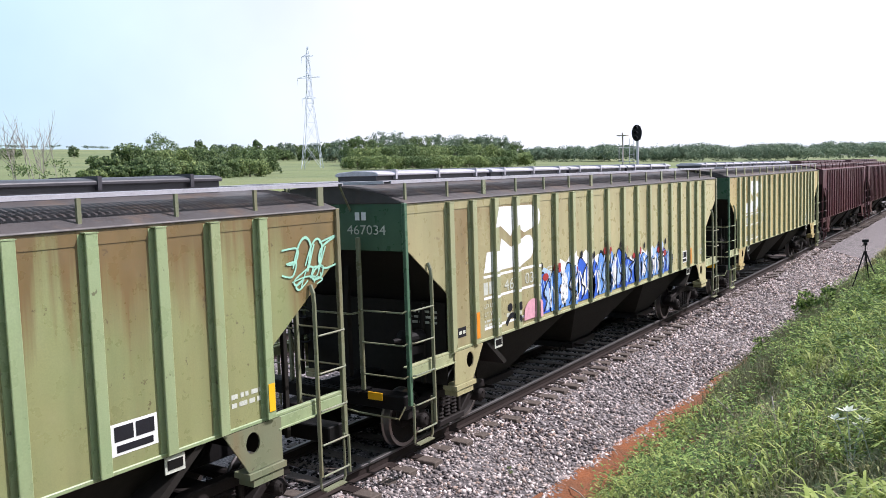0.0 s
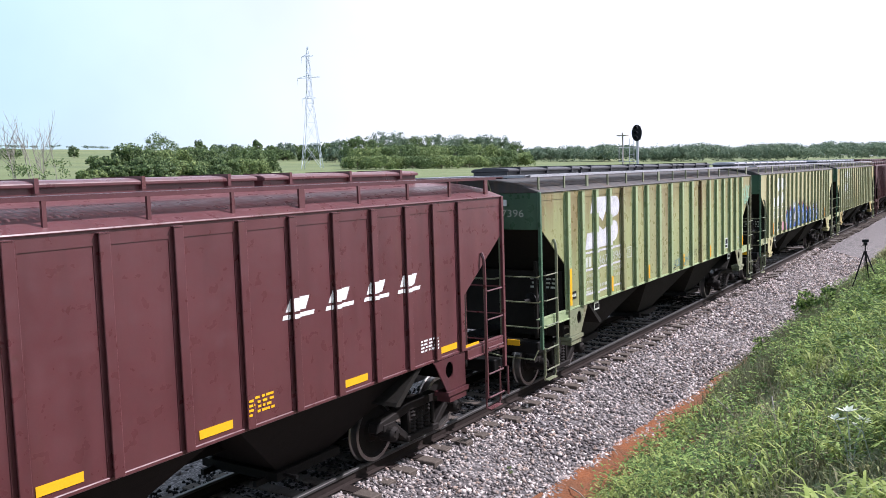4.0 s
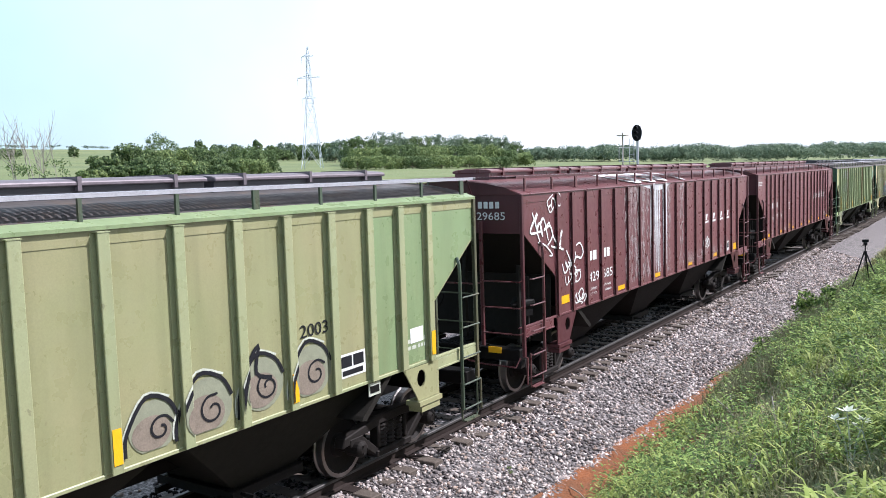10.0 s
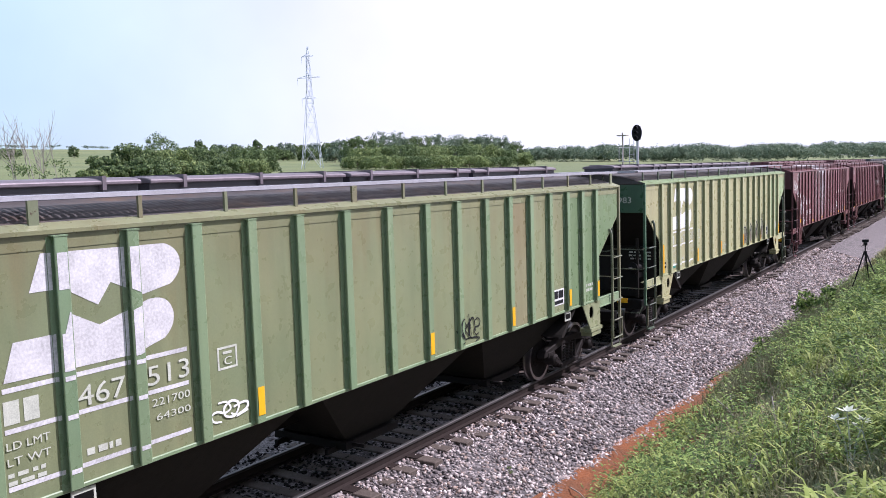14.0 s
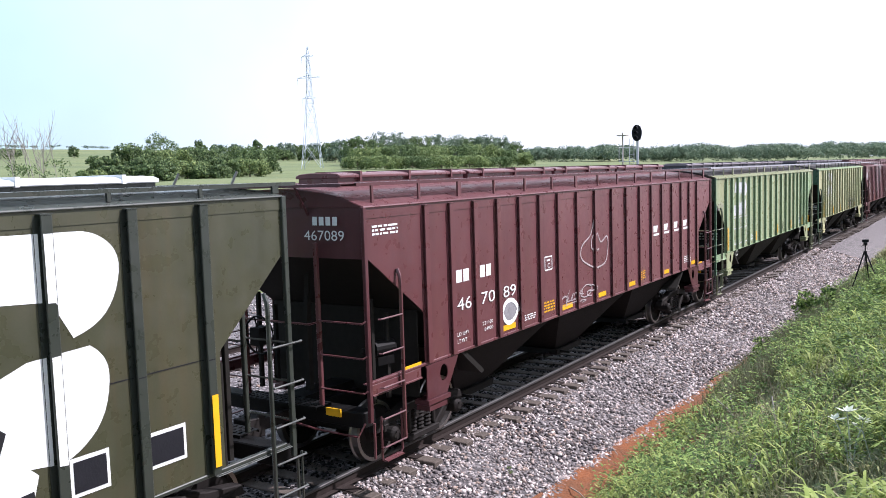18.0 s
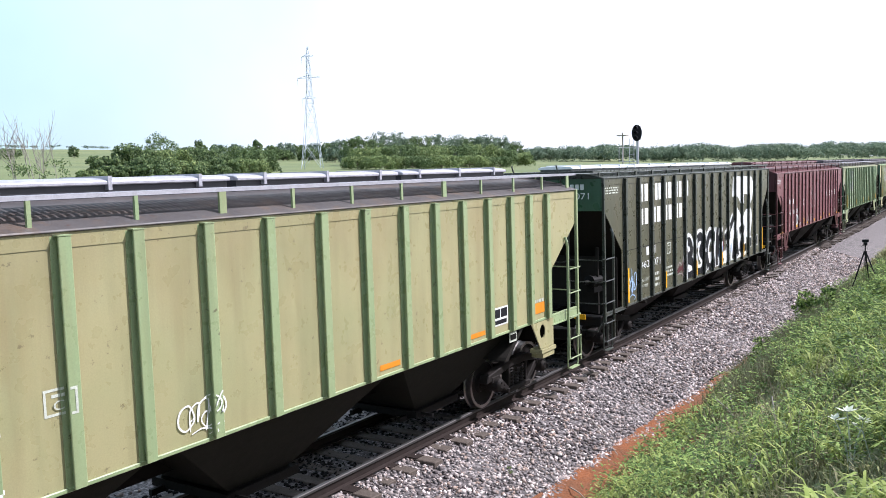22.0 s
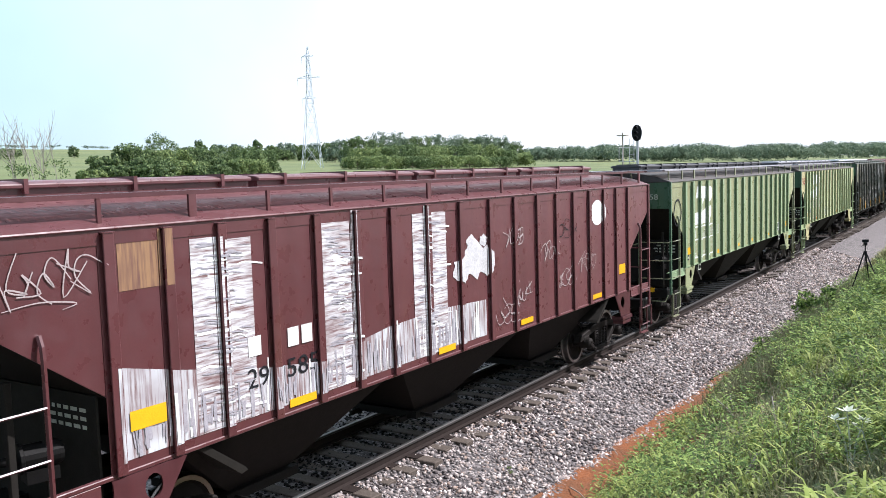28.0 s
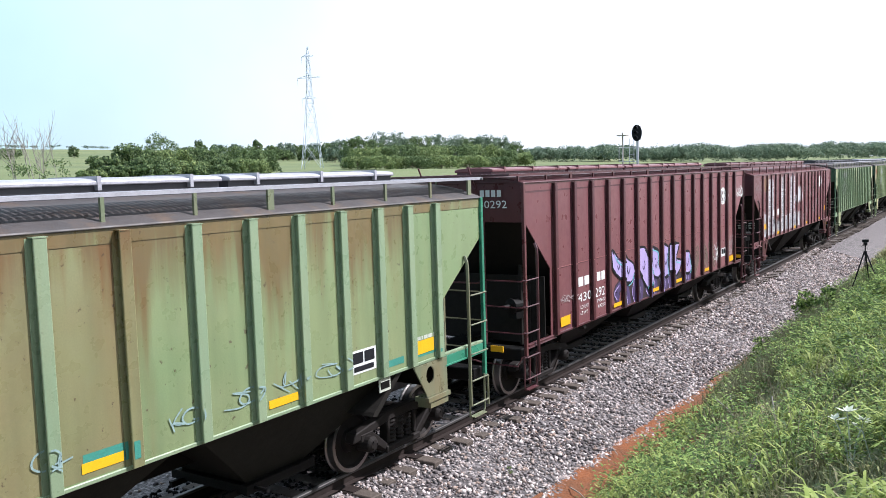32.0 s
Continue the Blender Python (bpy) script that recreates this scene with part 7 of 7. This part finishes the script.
def make_dead_tree(r, y, height, seed):
    x, y = ratio_point(r, y)
    rnd = random.Random(seed)
    tree = tagged(new("dead_tree"), "leafless grey sapling with thin upright branches", "dead tree")
    tree.matrix_basis = pose(x, y, hill(x, y) - 0.1)
    bm = bmesh.new()

    def grow(p, d, length, rad, level):
        pts = [p]
        for i in range(3):
            d = (d + Vector((rnd.uniform(-0.16, 0.16), rnd.uniform(-0.16, 0.16), 0.05))).normalized()
            pts.append(pts[-1] + d * length / 3)
        tube(bm, pts, rad, 5, rad * 0.5)
        if level:
            for i in range(4):
                q = pts[1] + (pts[3] - pts[1]) * rnd.random()
                e = (d + Vector((rnd.uniform(-0.7, 0.7), rnd.uniform(-0.7, 0.7), 0.15))).normalized()
                grow(q, e, length * rnd.uniform(0.4, 0.62), rad * 0.55, level - 1)

    for i in range(5):
        grow(Vector((rnd.uniform(-0.8, 0.8), rnd.uniform(-0.8, 0.8), 0)), Vector((rnd.uniform(-0.25, 0.25), rnd.uniform(-0.25, 0.25), 1)).normalized(), height * rnd.uniform(0.55, 0.75), 0.028, 2)
    part("bare_stem", bm, DEADWOOD, tree, "bare grey branches")
    rng = np.random.default_rng(seed)
    c = np.array([(rnd.uniform(-1.3, 1.3), rnd.uniform(-1, 1), height * rnd.uniform(0.12, 0.36)) for _ in range(8)])
    v, f = leaf_cloud(rng, c, np.full((8, 3), 0.42), 520, 0.06)
    put("foliage", from_arrays("foliage", v, f), LEAF_DARK, tree, None, "sparse dark foliage low on the stems")


make_dead_tree(0.607, 40, 4.2, 3)
make_dead_tree(0.637, 42, 4.2, 9)


def make_pylon():
    x, y = ratio_point(1.136, 110)
    z = hill(x, y)
    top = 30.8 - z
    pylon = tagged(new("lattice_pylon"), "tall grey lattice steel power line tower", "pylon")
    pylon.matrix_basis = pose(x, y, z, 0, 0, -57)
    levels = [(0, 2.0), (top * 0.20, 1.5), (top * 0.38, 1.05), (top * 0.54, 0.7), (top * 0.68, 0.5), (top * 0.82, 0.39), (top * 0.93, 0.32), (top, 0.09)]
    for sx in (-1, 1):
        for sy in (-1, 1):
            part("leg", tube(bmesh.new(), [(sx * w, sy * w, h) for h, w in levels], 0.06, 4), PYLON, pylon)
    bm = bmesh.new()
    for (h0, w0), (h1, w1) in zip(levels, levels[1:]):
        for k in range(4):
            a0, a1 = math.radians(45 + 90 * k), math.radians(135 + 90 * k)
            c = math.sqrt(2)
            p = lambda a, w, h: (c * w * math.cos(a), c * w * math.sin(a), h)
            tube(bm, [p(a0, w0, h0), p(a1, w1, h1)], 0.026, 4)
            tube(bm, [p(a1, w0, h0), p(a0, w1, h1)], 0.026, 4)
            tube(bm, [p(a0, w1, h1), p(a1, w1, h1)], 0.024, 4)
    part("bracing", bm, PYLON, pylon, "crossed lattice bracing")
    for h, w in ((top - 2.0, 1.3), (top - 6.3, 2.3), (top - 10.5, 1.55)):
        arm = part("crossarm", tube(tube(tube(bmesh.new(), [(-w, 0, h), (w, 0, h + 0.18)], 0.07, 4), [(-w, 0, h), (0, 0.3, h + 0.6), (w, 0, h + 0.18)], 0.03, 4), [(-w, 0, h), (0, -0.3, h + 0.6), (w, 0, h + 0.18)], 0.03, 4), PYLON, pylon)
        part("insulator", tube(bmesh.new(), [(-w, 0, h), (-w, 0, h - 1.5)], 0.03, 5), PYLON, arm)


make_pylon()


def make_signal():
    x, y = ratio_point(2.755, 12)
    z = -0.9
    sig = tagged(new("railway_signal"), "trackside signal with black oval head on silver mast", "railway signal")
    sig.matrix_basis = pose(x, y, z)
    H = 7.0
    part("mast", tube(bmesh.new(), [(0, 0, 0), (0, 0, H)], 0.09, 12), SIGNAL_SILVER, sig, "silver-painted pipe mast")
    part("foundation", box(bmesh.new(), -0.4, 0.4, -0.4, 0.4, -0.2, 0.35), plain("concrete", (0.35, 0.34, 0.32), 0.9), sig)
    head = bmesh.new()
    prism_x(head, [(0.36 * math.cos(a), 7.55 + 0.56 * math.sin(a)) for a in [i * math.tau / 28 for i in range(28)]], -0.14, -0.10)
    box(head, -0.10, 0.18, -0.17, 0.17, 7.1, 8.0)
    hd = part("signal_head", head, SIGNAL_BLACK, sig, "black oval backing plate")
    for dz in (7.22, 7.55, 7.88):
        hood = bmesh.new()
        n = 12
        for i in range(n):
            a0, a1 = math.radians(-20 + 220 * i / n), math.radians(-20 + 220 * (i + 1) / n)
            q = [hood.verts.new((xx, 0.13 * math.cos(a), dz + 0.13 * math.sin(a))) for xx, a in ((-0.14, a0), (-0.14, a1), (-0.44, a1), (-0.44, a0))]
            hood.faces.new(q)
        part("hood", hood, SIGNAL_BLACK, hd)
        part("lens", lathe_y(bmesh.new(), [(0.02, -0.02), (0.10, -0.01), (0.10, 0.01)], 16), SIGNAL_BLACK, hd, "dark unlit lens", m=pose(-0.16, 0, dz, 0, 0, -90))
    lad = bmesh.new()
    for s in (0.30, 0.62):
        tube(lad, [(0.1, s, 0.1), (0.1, s, H + 0.2)], 0.022, 5)
    for i in range(22):
        tube(lad, [(0.1, 0.30, 0.4 + i * 0.3), (0.1, 0.62, 0.4 + i * 0.3)], 0.014, 5)
    part("ladder", lad, SIGNAL_SILVER, sig, "narrow steel ladder")
    plat = bmesh.new()
    box(plat, -0.1, 0.5, 0.2, 1.3, 5.6, 5.64)
    for px, py in ((-0.1, 1.3), (0.5, 1.3), (0.5, 0.2)):
        tube(plat, [(px, py, 5.6), (px, py, 6.6)], 0.02, 5)
    tube(plat, [(-0.1, 1.3, 6.6), (0.5, 1.3, 6.6), (0.5, 0.2, 6.6)], 0.02, 5)
    part("service_platform", plat, SIGNAL_SILVER, sig, "railed service platform")


make_signal()


def make_pole():
    x, y = ratio_point(2.62, 24)
    pole = tagged(new("utility_pole"), "thin grey pole with a short crossarm", "pole")
    pole.matrix_basis = pose(x, y, hill(x, y) - 0.3)
    h = 4.336 + 0.11 * (y + 8.66) - hill(x, y) + 0.3
    part("shaft", tube(bmesh.new(), [(0, 0, 0), (0, 0, h)], 0.09, 8), DEADWOOD, pole)
    part("crossarm", box(bmesh.new(), -0.4, 0.4, -0.5, 0.5, h - 0.35, h - 0.25), DEADWOOD, pole)


make_pole()


# ---- the bank beside the camera ----
TRIPOD = (25.0, -5.82)


def make_tripod():
    x, y = TRIPOD
    z = hill(x, y)
    tri = tagged(new("tripod"), "slim black camera tripod standing on the bank", "tripod")
    tri.matrix_basis = pose(x, y, z, 0, 0, 20) @ Matrix.Scale(0.88, 4)
    top = 1.28
    for a in (90, 215, 330):
        dx, dy = math.cos(math.radians(a)) * 0.55, math.sin(math.radians(a)) * 0.55
        foot = hill(x + dx * 0.94 - dy * 0.34, y + dx * 0.34 + dy * 0.94) - z
        leg = part("leg", tube(bmesh.new(), [(dx * 0.06, dy * 0.06, top), (dx * 0.5, dy * 0.5, top * 0.5 + foot * 0.5)], 0.021, 8), SIGNAL_BLACK, tri)
        part("lower_leg", tube(bmesh.new(), [(dx * 0.5, dy * 0.5, top * 0.5 + foot * 0.5), (dx, dy, foot)], 0.014, 8), SIGNAL_BLACK, leg)
    part("centre_column", tube(bmesh.new(), [(0, 0, 0.85), (0, 0, 1.5)], 0.018, 8), SIGNAL_BLACK, tri)
    part("hub", tube(bmesh.new(), [(0, 0, top - 0.06), (0, 0, top + 0.05)], 0.05, 10), SIGNAL_BLACK, tri)
    part("pan_head", tube(box(bmesh.new(), -0.06, 0.06, -0.045, 0.045, 1.50, 1.60), [(0.02, 0, 1.53), (0.22, 0.05, 1.45)], 0.012, 6), SIGNAL_BLACK, tri, bevel=0.004)
    part("device", box(bmesh.new(), -0.035, 0.035, -0.09, 0.09, 1.60, 1.68), SIGNAL_BLACK, tri, "small dark camera", bevel=0.008)


make_tripod()


def bank_height(x, y):
    return np.array([hill(a, b) for a, b in zip(x, y)])


def grass(name, clumps, blades, x0, x1, y0, y1, tall, wide, seed, mat, power=1.7, spread=0.09):
    """Tufts of curved blades, joined."""
    rng = np.random.default_rng(seed)
    cx = x0 + (x1 - x0) * rng.random(clumps) ** power
    cy = rng.uniform(y0, y1, clumps)
    keep = np.array([noise.noise((a * 0.8, b * 0.9, seed)) > -0.30 for a, b in zip(cx, cy)]) & (cy < -3.80 + 0.09 * np.clip(cx - 17, 0, 6) - 0.24 * np.sin(cx * 1.3) - 0.16 * np.sin(cx * 3.1 + 1) - 0.10 * np.sin(cx * 7.3)) & (((cx - 12.9) / 0.7) ** 2 + ((cy + 4.72) / 0.42) ** 2 > 1)
    cx, cy = cx[keep], cy[keep]
    n = len(cx) * blades
    x = np.repeat(cx, blades) + rng.normal(0, spread, n)
    y = np.repeat(cy, blades) + rng.normal(0, spread, n)
    z = np.repeat(bank_height(cx, cy), blades) - 0.03 + 0.71 * (np.repeat(cy, blades) - y)
    a = rng.random(n) * math.tau
    far = 1 + 0.025 * np.maximum(0, x - 8)
    h = np.clip((-3.5 - y) / 1.0, 0.45, 1.0) * tall * np.repeat(rng.uniform(0.55, 1.25, len(cx)), blades) * rng.uniform(0.6, 1.2, n)
    w = wide * rng.uniform(0.6, 1.3, n) * far
    bend = h * rng.uniform(0.3, 1.1, n)
    dx, dy = np.cos(a), np.sin(a)
    px, py = -dy * w, dx * w
    v = np.stack([np.stack([x - px, y - py, z], -1), np.stack([x + px, y + py, z], -1),
                  np.stack([x + dx * bend * 0.35 + px * 0.8, y + dy * bend * 0.35 + py * 0.8, z + h * 0.62], -1), np.stack([x + dx * bend * 0.35 - px * 0.8, y + dy * bend * 0.35 - py * 0.8, z + h * 0.62], -1),
                  np.stack([x + dx * bend, y + dy * bend, z + h * (0.98 - 0.25 * bend / h)], -1)], 1).reshape(-1, 3)
    tri = np.array([(0, 1, 2), (0, 2, 3), (3, 2, 4)])
    f = (tri[None] + 5 * np.arange(n)[:, None, None]).reshape(-1, 3)
    return tagged(put(name, from_arrays(name, v, f), mat), "tangled green grass and weeds on the bank", "grass", kind="stuff")


grass("bank_grass", 9000, 10, 3.6, 46.0, -9.2, -3.2, 0.15, 0.0075, 11, GRASS)


def strap_leaves(name, clumps, blades, x0, x1, y0, y1, reach, wide, seed, mat):
    """Rosettes of long leaves that arch over and hang."""
    rng = np.random.default_rng(seed)
    cx = x0 + (x1 - x0) * rng.random(clumps) ** 1.6
    cy = rng.uniform(y0, y1, clumps)
    keep = np.array([noise.noise((a * 0.5, b * 0.6, seed)) > -0.1 for a, b in zip(cx, cy)])
    cx, cy = cx[keep], cy[keep]
    n = len(cx) * blades
    z = np.repeat(bank_height(cx, cy), blades) + rng.uniform(0.0, 0.18, n)
    x = np.repeat(cx, blades) + rng.normal(0, 0.06, n)
    y = np.repeat(cy, blades) + rng.normal(0, 0.06, n)
    a = rng.random(n) * math.tau
    L = reach * rng.uniform(0.5, 1.3, n)
    up = rng.uniform(0.5, 1.1, n)
    w = wide * rng.uniform(0.6, 1.3, n)
    rows = []
    for u in (0.0, 0.3, 0.6, 0.85, 1.0):
        out, rise = L * u * (0.5 + 0.3 * u), L * up * (u - 0.80 * u * u) * 1.5
        ww = w * (1.0 - 0.97 * u ** 3)
        mx, my, mz = x + np.cos(a) * out, y + np.sin(a) * out, z + rise
        rows += [np.stack([mx + np.sin(a) * ww, my - np.cos(a) * ww, mz], -1), np.stack([mx - np.sin(a) * ww, my + np.cos(a) * ww, mz], -1)]
    v = np.stack(rows, 1).reshape(-1, 3)
    quad = np.array([(2 * i, 2 * i + 1, 2 * i + 3, 2 * i + 2) for i in range(4)])
    f = (quad[None] + 10 * np.arange(n)[:, None, None]).reshape(-1, 4)
    return tagged(put(name, from_arrays(name, v, f), mat), "long arching grass leaves on the bank", "grass", kind="stuff")


strap_leaves("arching_grass", 1100, 9, 4.2, 17.0, -8.8, -4.0, 0.27, 0.0095, 14, ARCH)
strap_leaves("near_arching_grass", 420, 12, 4.2, 8.2, -8.5, -6.9, 0.30, 0.0100, 19, ARCH)
strap_leaves("far_arching_grass", 500, 8, 14.0, 34.0, -7.6, -4.4, 0.28, 0.012, 16, ARCH)


def upright_stems(name, spots, per, tall, wide, seed, mat, label):
    """Fine stems standing in loose stands round given spots, leaning all ways."""
    rng = np.random.default_rng(seed)
    c = np.repeat(np.array(spots), per, axis=0)
    n = len(c)
    x = c[:, 0] + rng.normal(0, 1, n) * c[:, 2]
    y = np.minimum(c[:, 1] + rng.normal(0, 1, n) * c[:, 3], -3.7)
    z = bank_height(x, y) - 0.02
    a = rng.random(n) * math.tau
    h = tall * rng.uniform(0.45, 1.25, n)
    lean = h * rng.uniform(0.05, 0.55, n)
    w = wide * rng.uniform(0.7, 1.3, n) * (1 + 0.02 * np.maximum(0, x - 8))
    dx, dy, px, py = np.cos(a), np.sin(a), -0.55 * w, 0.84 * w
    rows = []
    for u in (0.0, 0.5, 1.0):
        mx, my, mz = x + dx * lean * u * u, y + dy * lean * u * u, z + h * u
        rows += [np.stack([mx + px * (1 - 0.7 * u), my + py * (1 - 0.7 * u), mz], -1), np.stack([mx - px * (1 - 0.7 * u), my - py * (1 - 0.7 * u), mz], -1)]
    v = np.stack(rows, 1).reshape(-1, 3)
    quad = np.array([(0, 1, 3, 2), (2, 3, 5, 4)])
    f = (quad[None] + 6 * np.arange(n)[:, None, None]).reshape(-1, 4)
    return tagged(put(name, from_arrays(name, v, f), mat), label, "grass", kind="stuff")


upright_stems("fine_grass", [(19.0, -4.3, 1.3, 0.35), (21.5, -4.3, 1.4, 0.4), (17.0, -4.9, 0.8, 0.35), (24.5, -4.6, 1.6, 0.4), (15.0, -5.2, 0.6, 0.3), (27.5, -5.0, 2.0, 0.5)], 1500, 0.42, 0.0045, 17, FINE, "fine grey-green grass standing on the bank")
upright_stems("dry_stems", [(14.2, -5.0, 0.6, 0.3), (16.0, -5.4, 0.6, 0.3), (12.0, -5.6, 0.9, 0.4), (9.5, -6.4, 0.9, 0.5), (7.5, -7.3, 0.6, 0.4), (20.0, -5.5, 1.2, 0.5)], 90, 0.42, 0.0045, 18, STRAW, "dry straw-coloured stems among the grass")
grass("verge_grass", 5200, 8, -16.0, 4.0, -14.0, -3.6, 0.24, 0.014, 15, GRASS, 1.0, 0.14)
grass("cut_slope_grass", 2500, 9, 40.0, 130.0, -9.0, -3.6, 0.45, 0.02, 13, GRASS, 1.3, 0.3)


def weeds(name, plants, leaves, x0, x1, y0, y1, height, size, seed, mat, label, top=-3.8):
    """Low broad-leaved plants, joined."""
    rng = np.random.default_rng(seed)
    cx = x0 + (x1 - x0) * rng.random(plants) ** 1.5
    cy = rng.uniform(y0, y1, plants)
    keep = np.array([noise.noise((a * 0.6 + 9, b * 0.7, seed)) > -0.05 for a, b in zip(cx, cy)]) & (cy < top)
    cx, cy = cx[keep], cy[keep]
    n = len(cx) * leaves
    lush = np.array([0.7 + 0.8 * noise.noise((a * 0.9, b * 1.1, seed + 5)) + 0.7 * noise.noise((a * 2.4, b * 2.6, seed + 8)) for a, b in zip(cx, cy)])
    z = np.repeat(bank_height(cx, cy), leaves) + height * np.repeat(np.clip(lush, 0.3, 1.4), leaves) * rng.uniform(0.2, 1.1, n)
    a = rng.random(n) * math.tau
    x = np.repeat(cx, leaves) + np.cos(a) * rng.uniform(0, 0.12, n)
    y = np.repeat(cy, leaves) + np.sin(a) * rng.uniform(0, 0.12, n)
    s = size * rng.uniform(0.5, 1.3, n) * np.clip(0.45 + 0.055 * (x - 4), 0.45, 1.25)
    dx, dy, lift = np.cos(a), np.sin(a), rng.uniform(-0.9, 1.3, n)
    p0 = np.stack([x, y, z], -1)
    p2 = p0 + np.stack([dx * s * 2, dy * s * 2, lift * s], -1)
    mid = (p0 + p2) / 2 + np.stack([0 * s, 0 * s, 0.25 * s], -1)
    side = np.stack([-dy * s * 0.45, dx * s * 0.45, 0 * s], -1)
    v = np.stack([p0, mid - side, p2, mid + side], 1).reshape(-1, 3)
    f = np.arange(n)[:, None] * 4 + np.arange(4)[None]
    return tagged(put(name, from_arrays(name, v, f), mat), label, "weeds", kind="stuff")


weeds("broadleaf_weeds", 5600, 16, 3.8, 34.0, -9.0, -3.7, 0.44, 0.043, 21, WEED, "broad-leaved green weeds among the grass")
weeds("ballast_weeds", 46, 14, 10.5, 11.35, -3.1, -2.5, 0.16, 0.020, 23, WEED, "small green weeds growing in the ballast", 0.0)
weeds("yellow_flowers", 60, 4, 5.0, 30.0, -6.0, -3.9, 0.40, 0.016, 22, PETAL, "tiny yellow flowers in the grass")


def make_pale_plant():
    x, y = 5.93, -7.92
    z = hill(x, y)
    plant = tagged(new("milkweed_plant"), "pale silvery-leaved weed standing in the grass", "plant")
    plant.matrix_basis = pose(x, y, z)
    stems = bmesh.new()
    ends = [(0.02, 0.03, 0.40), (0.10, -0.06, 0.33), (-0.06, 0.09, 0.36)]
    for e in ends:
        tube(stems, [(0, 0, 0), (e[0] * 0.4, e[1] * 0.4, e[2] * 0.6), e], 0.008, 5, 0.004)
    part("stem", stems, PALE_LEAF, plant)
    for e in ((0.16, -0.10, 0.05), (-0.10, -0.14, 0.10)):
        part("hanging_stem", tube(bmesh.new(), [(0, 0, 0.34), (e[0] * 0.5, e[1] * 0.5, 0.30), e], 0.006, 5, 0.003), PALE_LEAF, plant)
    rnd = random.Random(6)
    for e in ends:
        for i in range(9):
            a, s = i * 0.75 + rnd.uniform(-0.2, 0.2), rnd.uniform(0.05, 0.085)
            d = Vector((math.cos(a), math.sin(a), rnd.uniform(0.1, 0.6))).normalized()
            side = d.cross(Vector((0, 0, 1))).normalized() * s * 0.22
            p = Vector(e)
            bm = bmesh.new()
            q = [bm.verts.new(c) for c in (p, p + d * s * 0.5 - side, p + d * s, p + d * s * 0.5 + side)]
            bm.faces.new(q)
            part("leaf", bm, PALE_LEAF, plant)


make_pale_plant()


def make_shrub(x, y, h, seed, mat, label, count=500, base=None):
    z = hill(x, y) if base is None else base
    rng = np.random.default_rng(seed)
    rnd = random.Random(seed)
    sh = tagged(new("shrub"), label, "shrub")
    sh.matrix_basis = pose(x, y, z - 0.02)
    bm = bmesh.new()
    c = []
    for i in range(6):
        e = (rnd.uniform(-0.4, 0.4) * h, rnd.uniform(-0.4, 0.4) * h, h * rnd.uniform(0.4, 0.85))
        tube(bm, [(0, 0, 0), (e[0] * 0.4, e[1] * 0.4, e[2] * 0.5), e], 0.012 * h, 5, 0.005 * h)
        c.append(e)
    part("stem", bm, BARK, sh)
    v, f = leaf_cloud(rng, np.array(c), np.full((6, 3), 0.22 * h), count, 0.055 * h)
    put("foliage", from_arrays("foliage", v, f), mat, sh)


make_shrub(24.5, -4.75, 1.0, 1, WEED, "leafy green shrub at the foot of the bank")
make_shrub(22.5, -3.85, 0.6, 2, WEED, "low yellowish green shrub beside the ballast", 300)
make_shrub(26.0, -4.3, 0.8, 3, WEED, "leafy green shrub at the foot of the bank", 350)
make_shrub(18.6, -4.6, 0.6, 5, WEED, "low leafy weed on the bank", 300)
make_shrub(11.55, -2.32, 0.16, 4, WEED, "small green weed growing in the ballast", 160, -0.46)


def make_stick(p, q, r, label):
    st = tagged(put("stick", done(tube(bmesh.new(), [p, ((p[0] + q[0]) / 2, (p[1] + q[1]) / 2, (p[2] + q[2]) / 2 + 0.03), q], r, 6, r * 0.6), "stick"), DEADWOOD), label, "stick")
    return st


for x, y, dx, dy, dz in ((9.2, -6.8, 0.25, 0.1, 0.35), (12.5, -5.6, -0.3, 0.3, 0.42), (13.5, -5.3, 0.5, 0.2, 0.2), (7.2, -6.9, 0.15, -0.12, 0.34)):
    z = hill(x, y)
    make_stick((x, y, z), (x + dx, y + dy, z + dz), 0.012, "bleached dead stalk leaning in the grass")
make_stick((15.1, -2.1, -0.41), (13.9, -3.2, -0.70), 0.012, "long pale stalk lying on the ballast")
make_stick((12.1, -3.1, -0.70), (11.7, -3.6, -0.72), 0.012, "short pale stalk lying on bare clay")

motions()
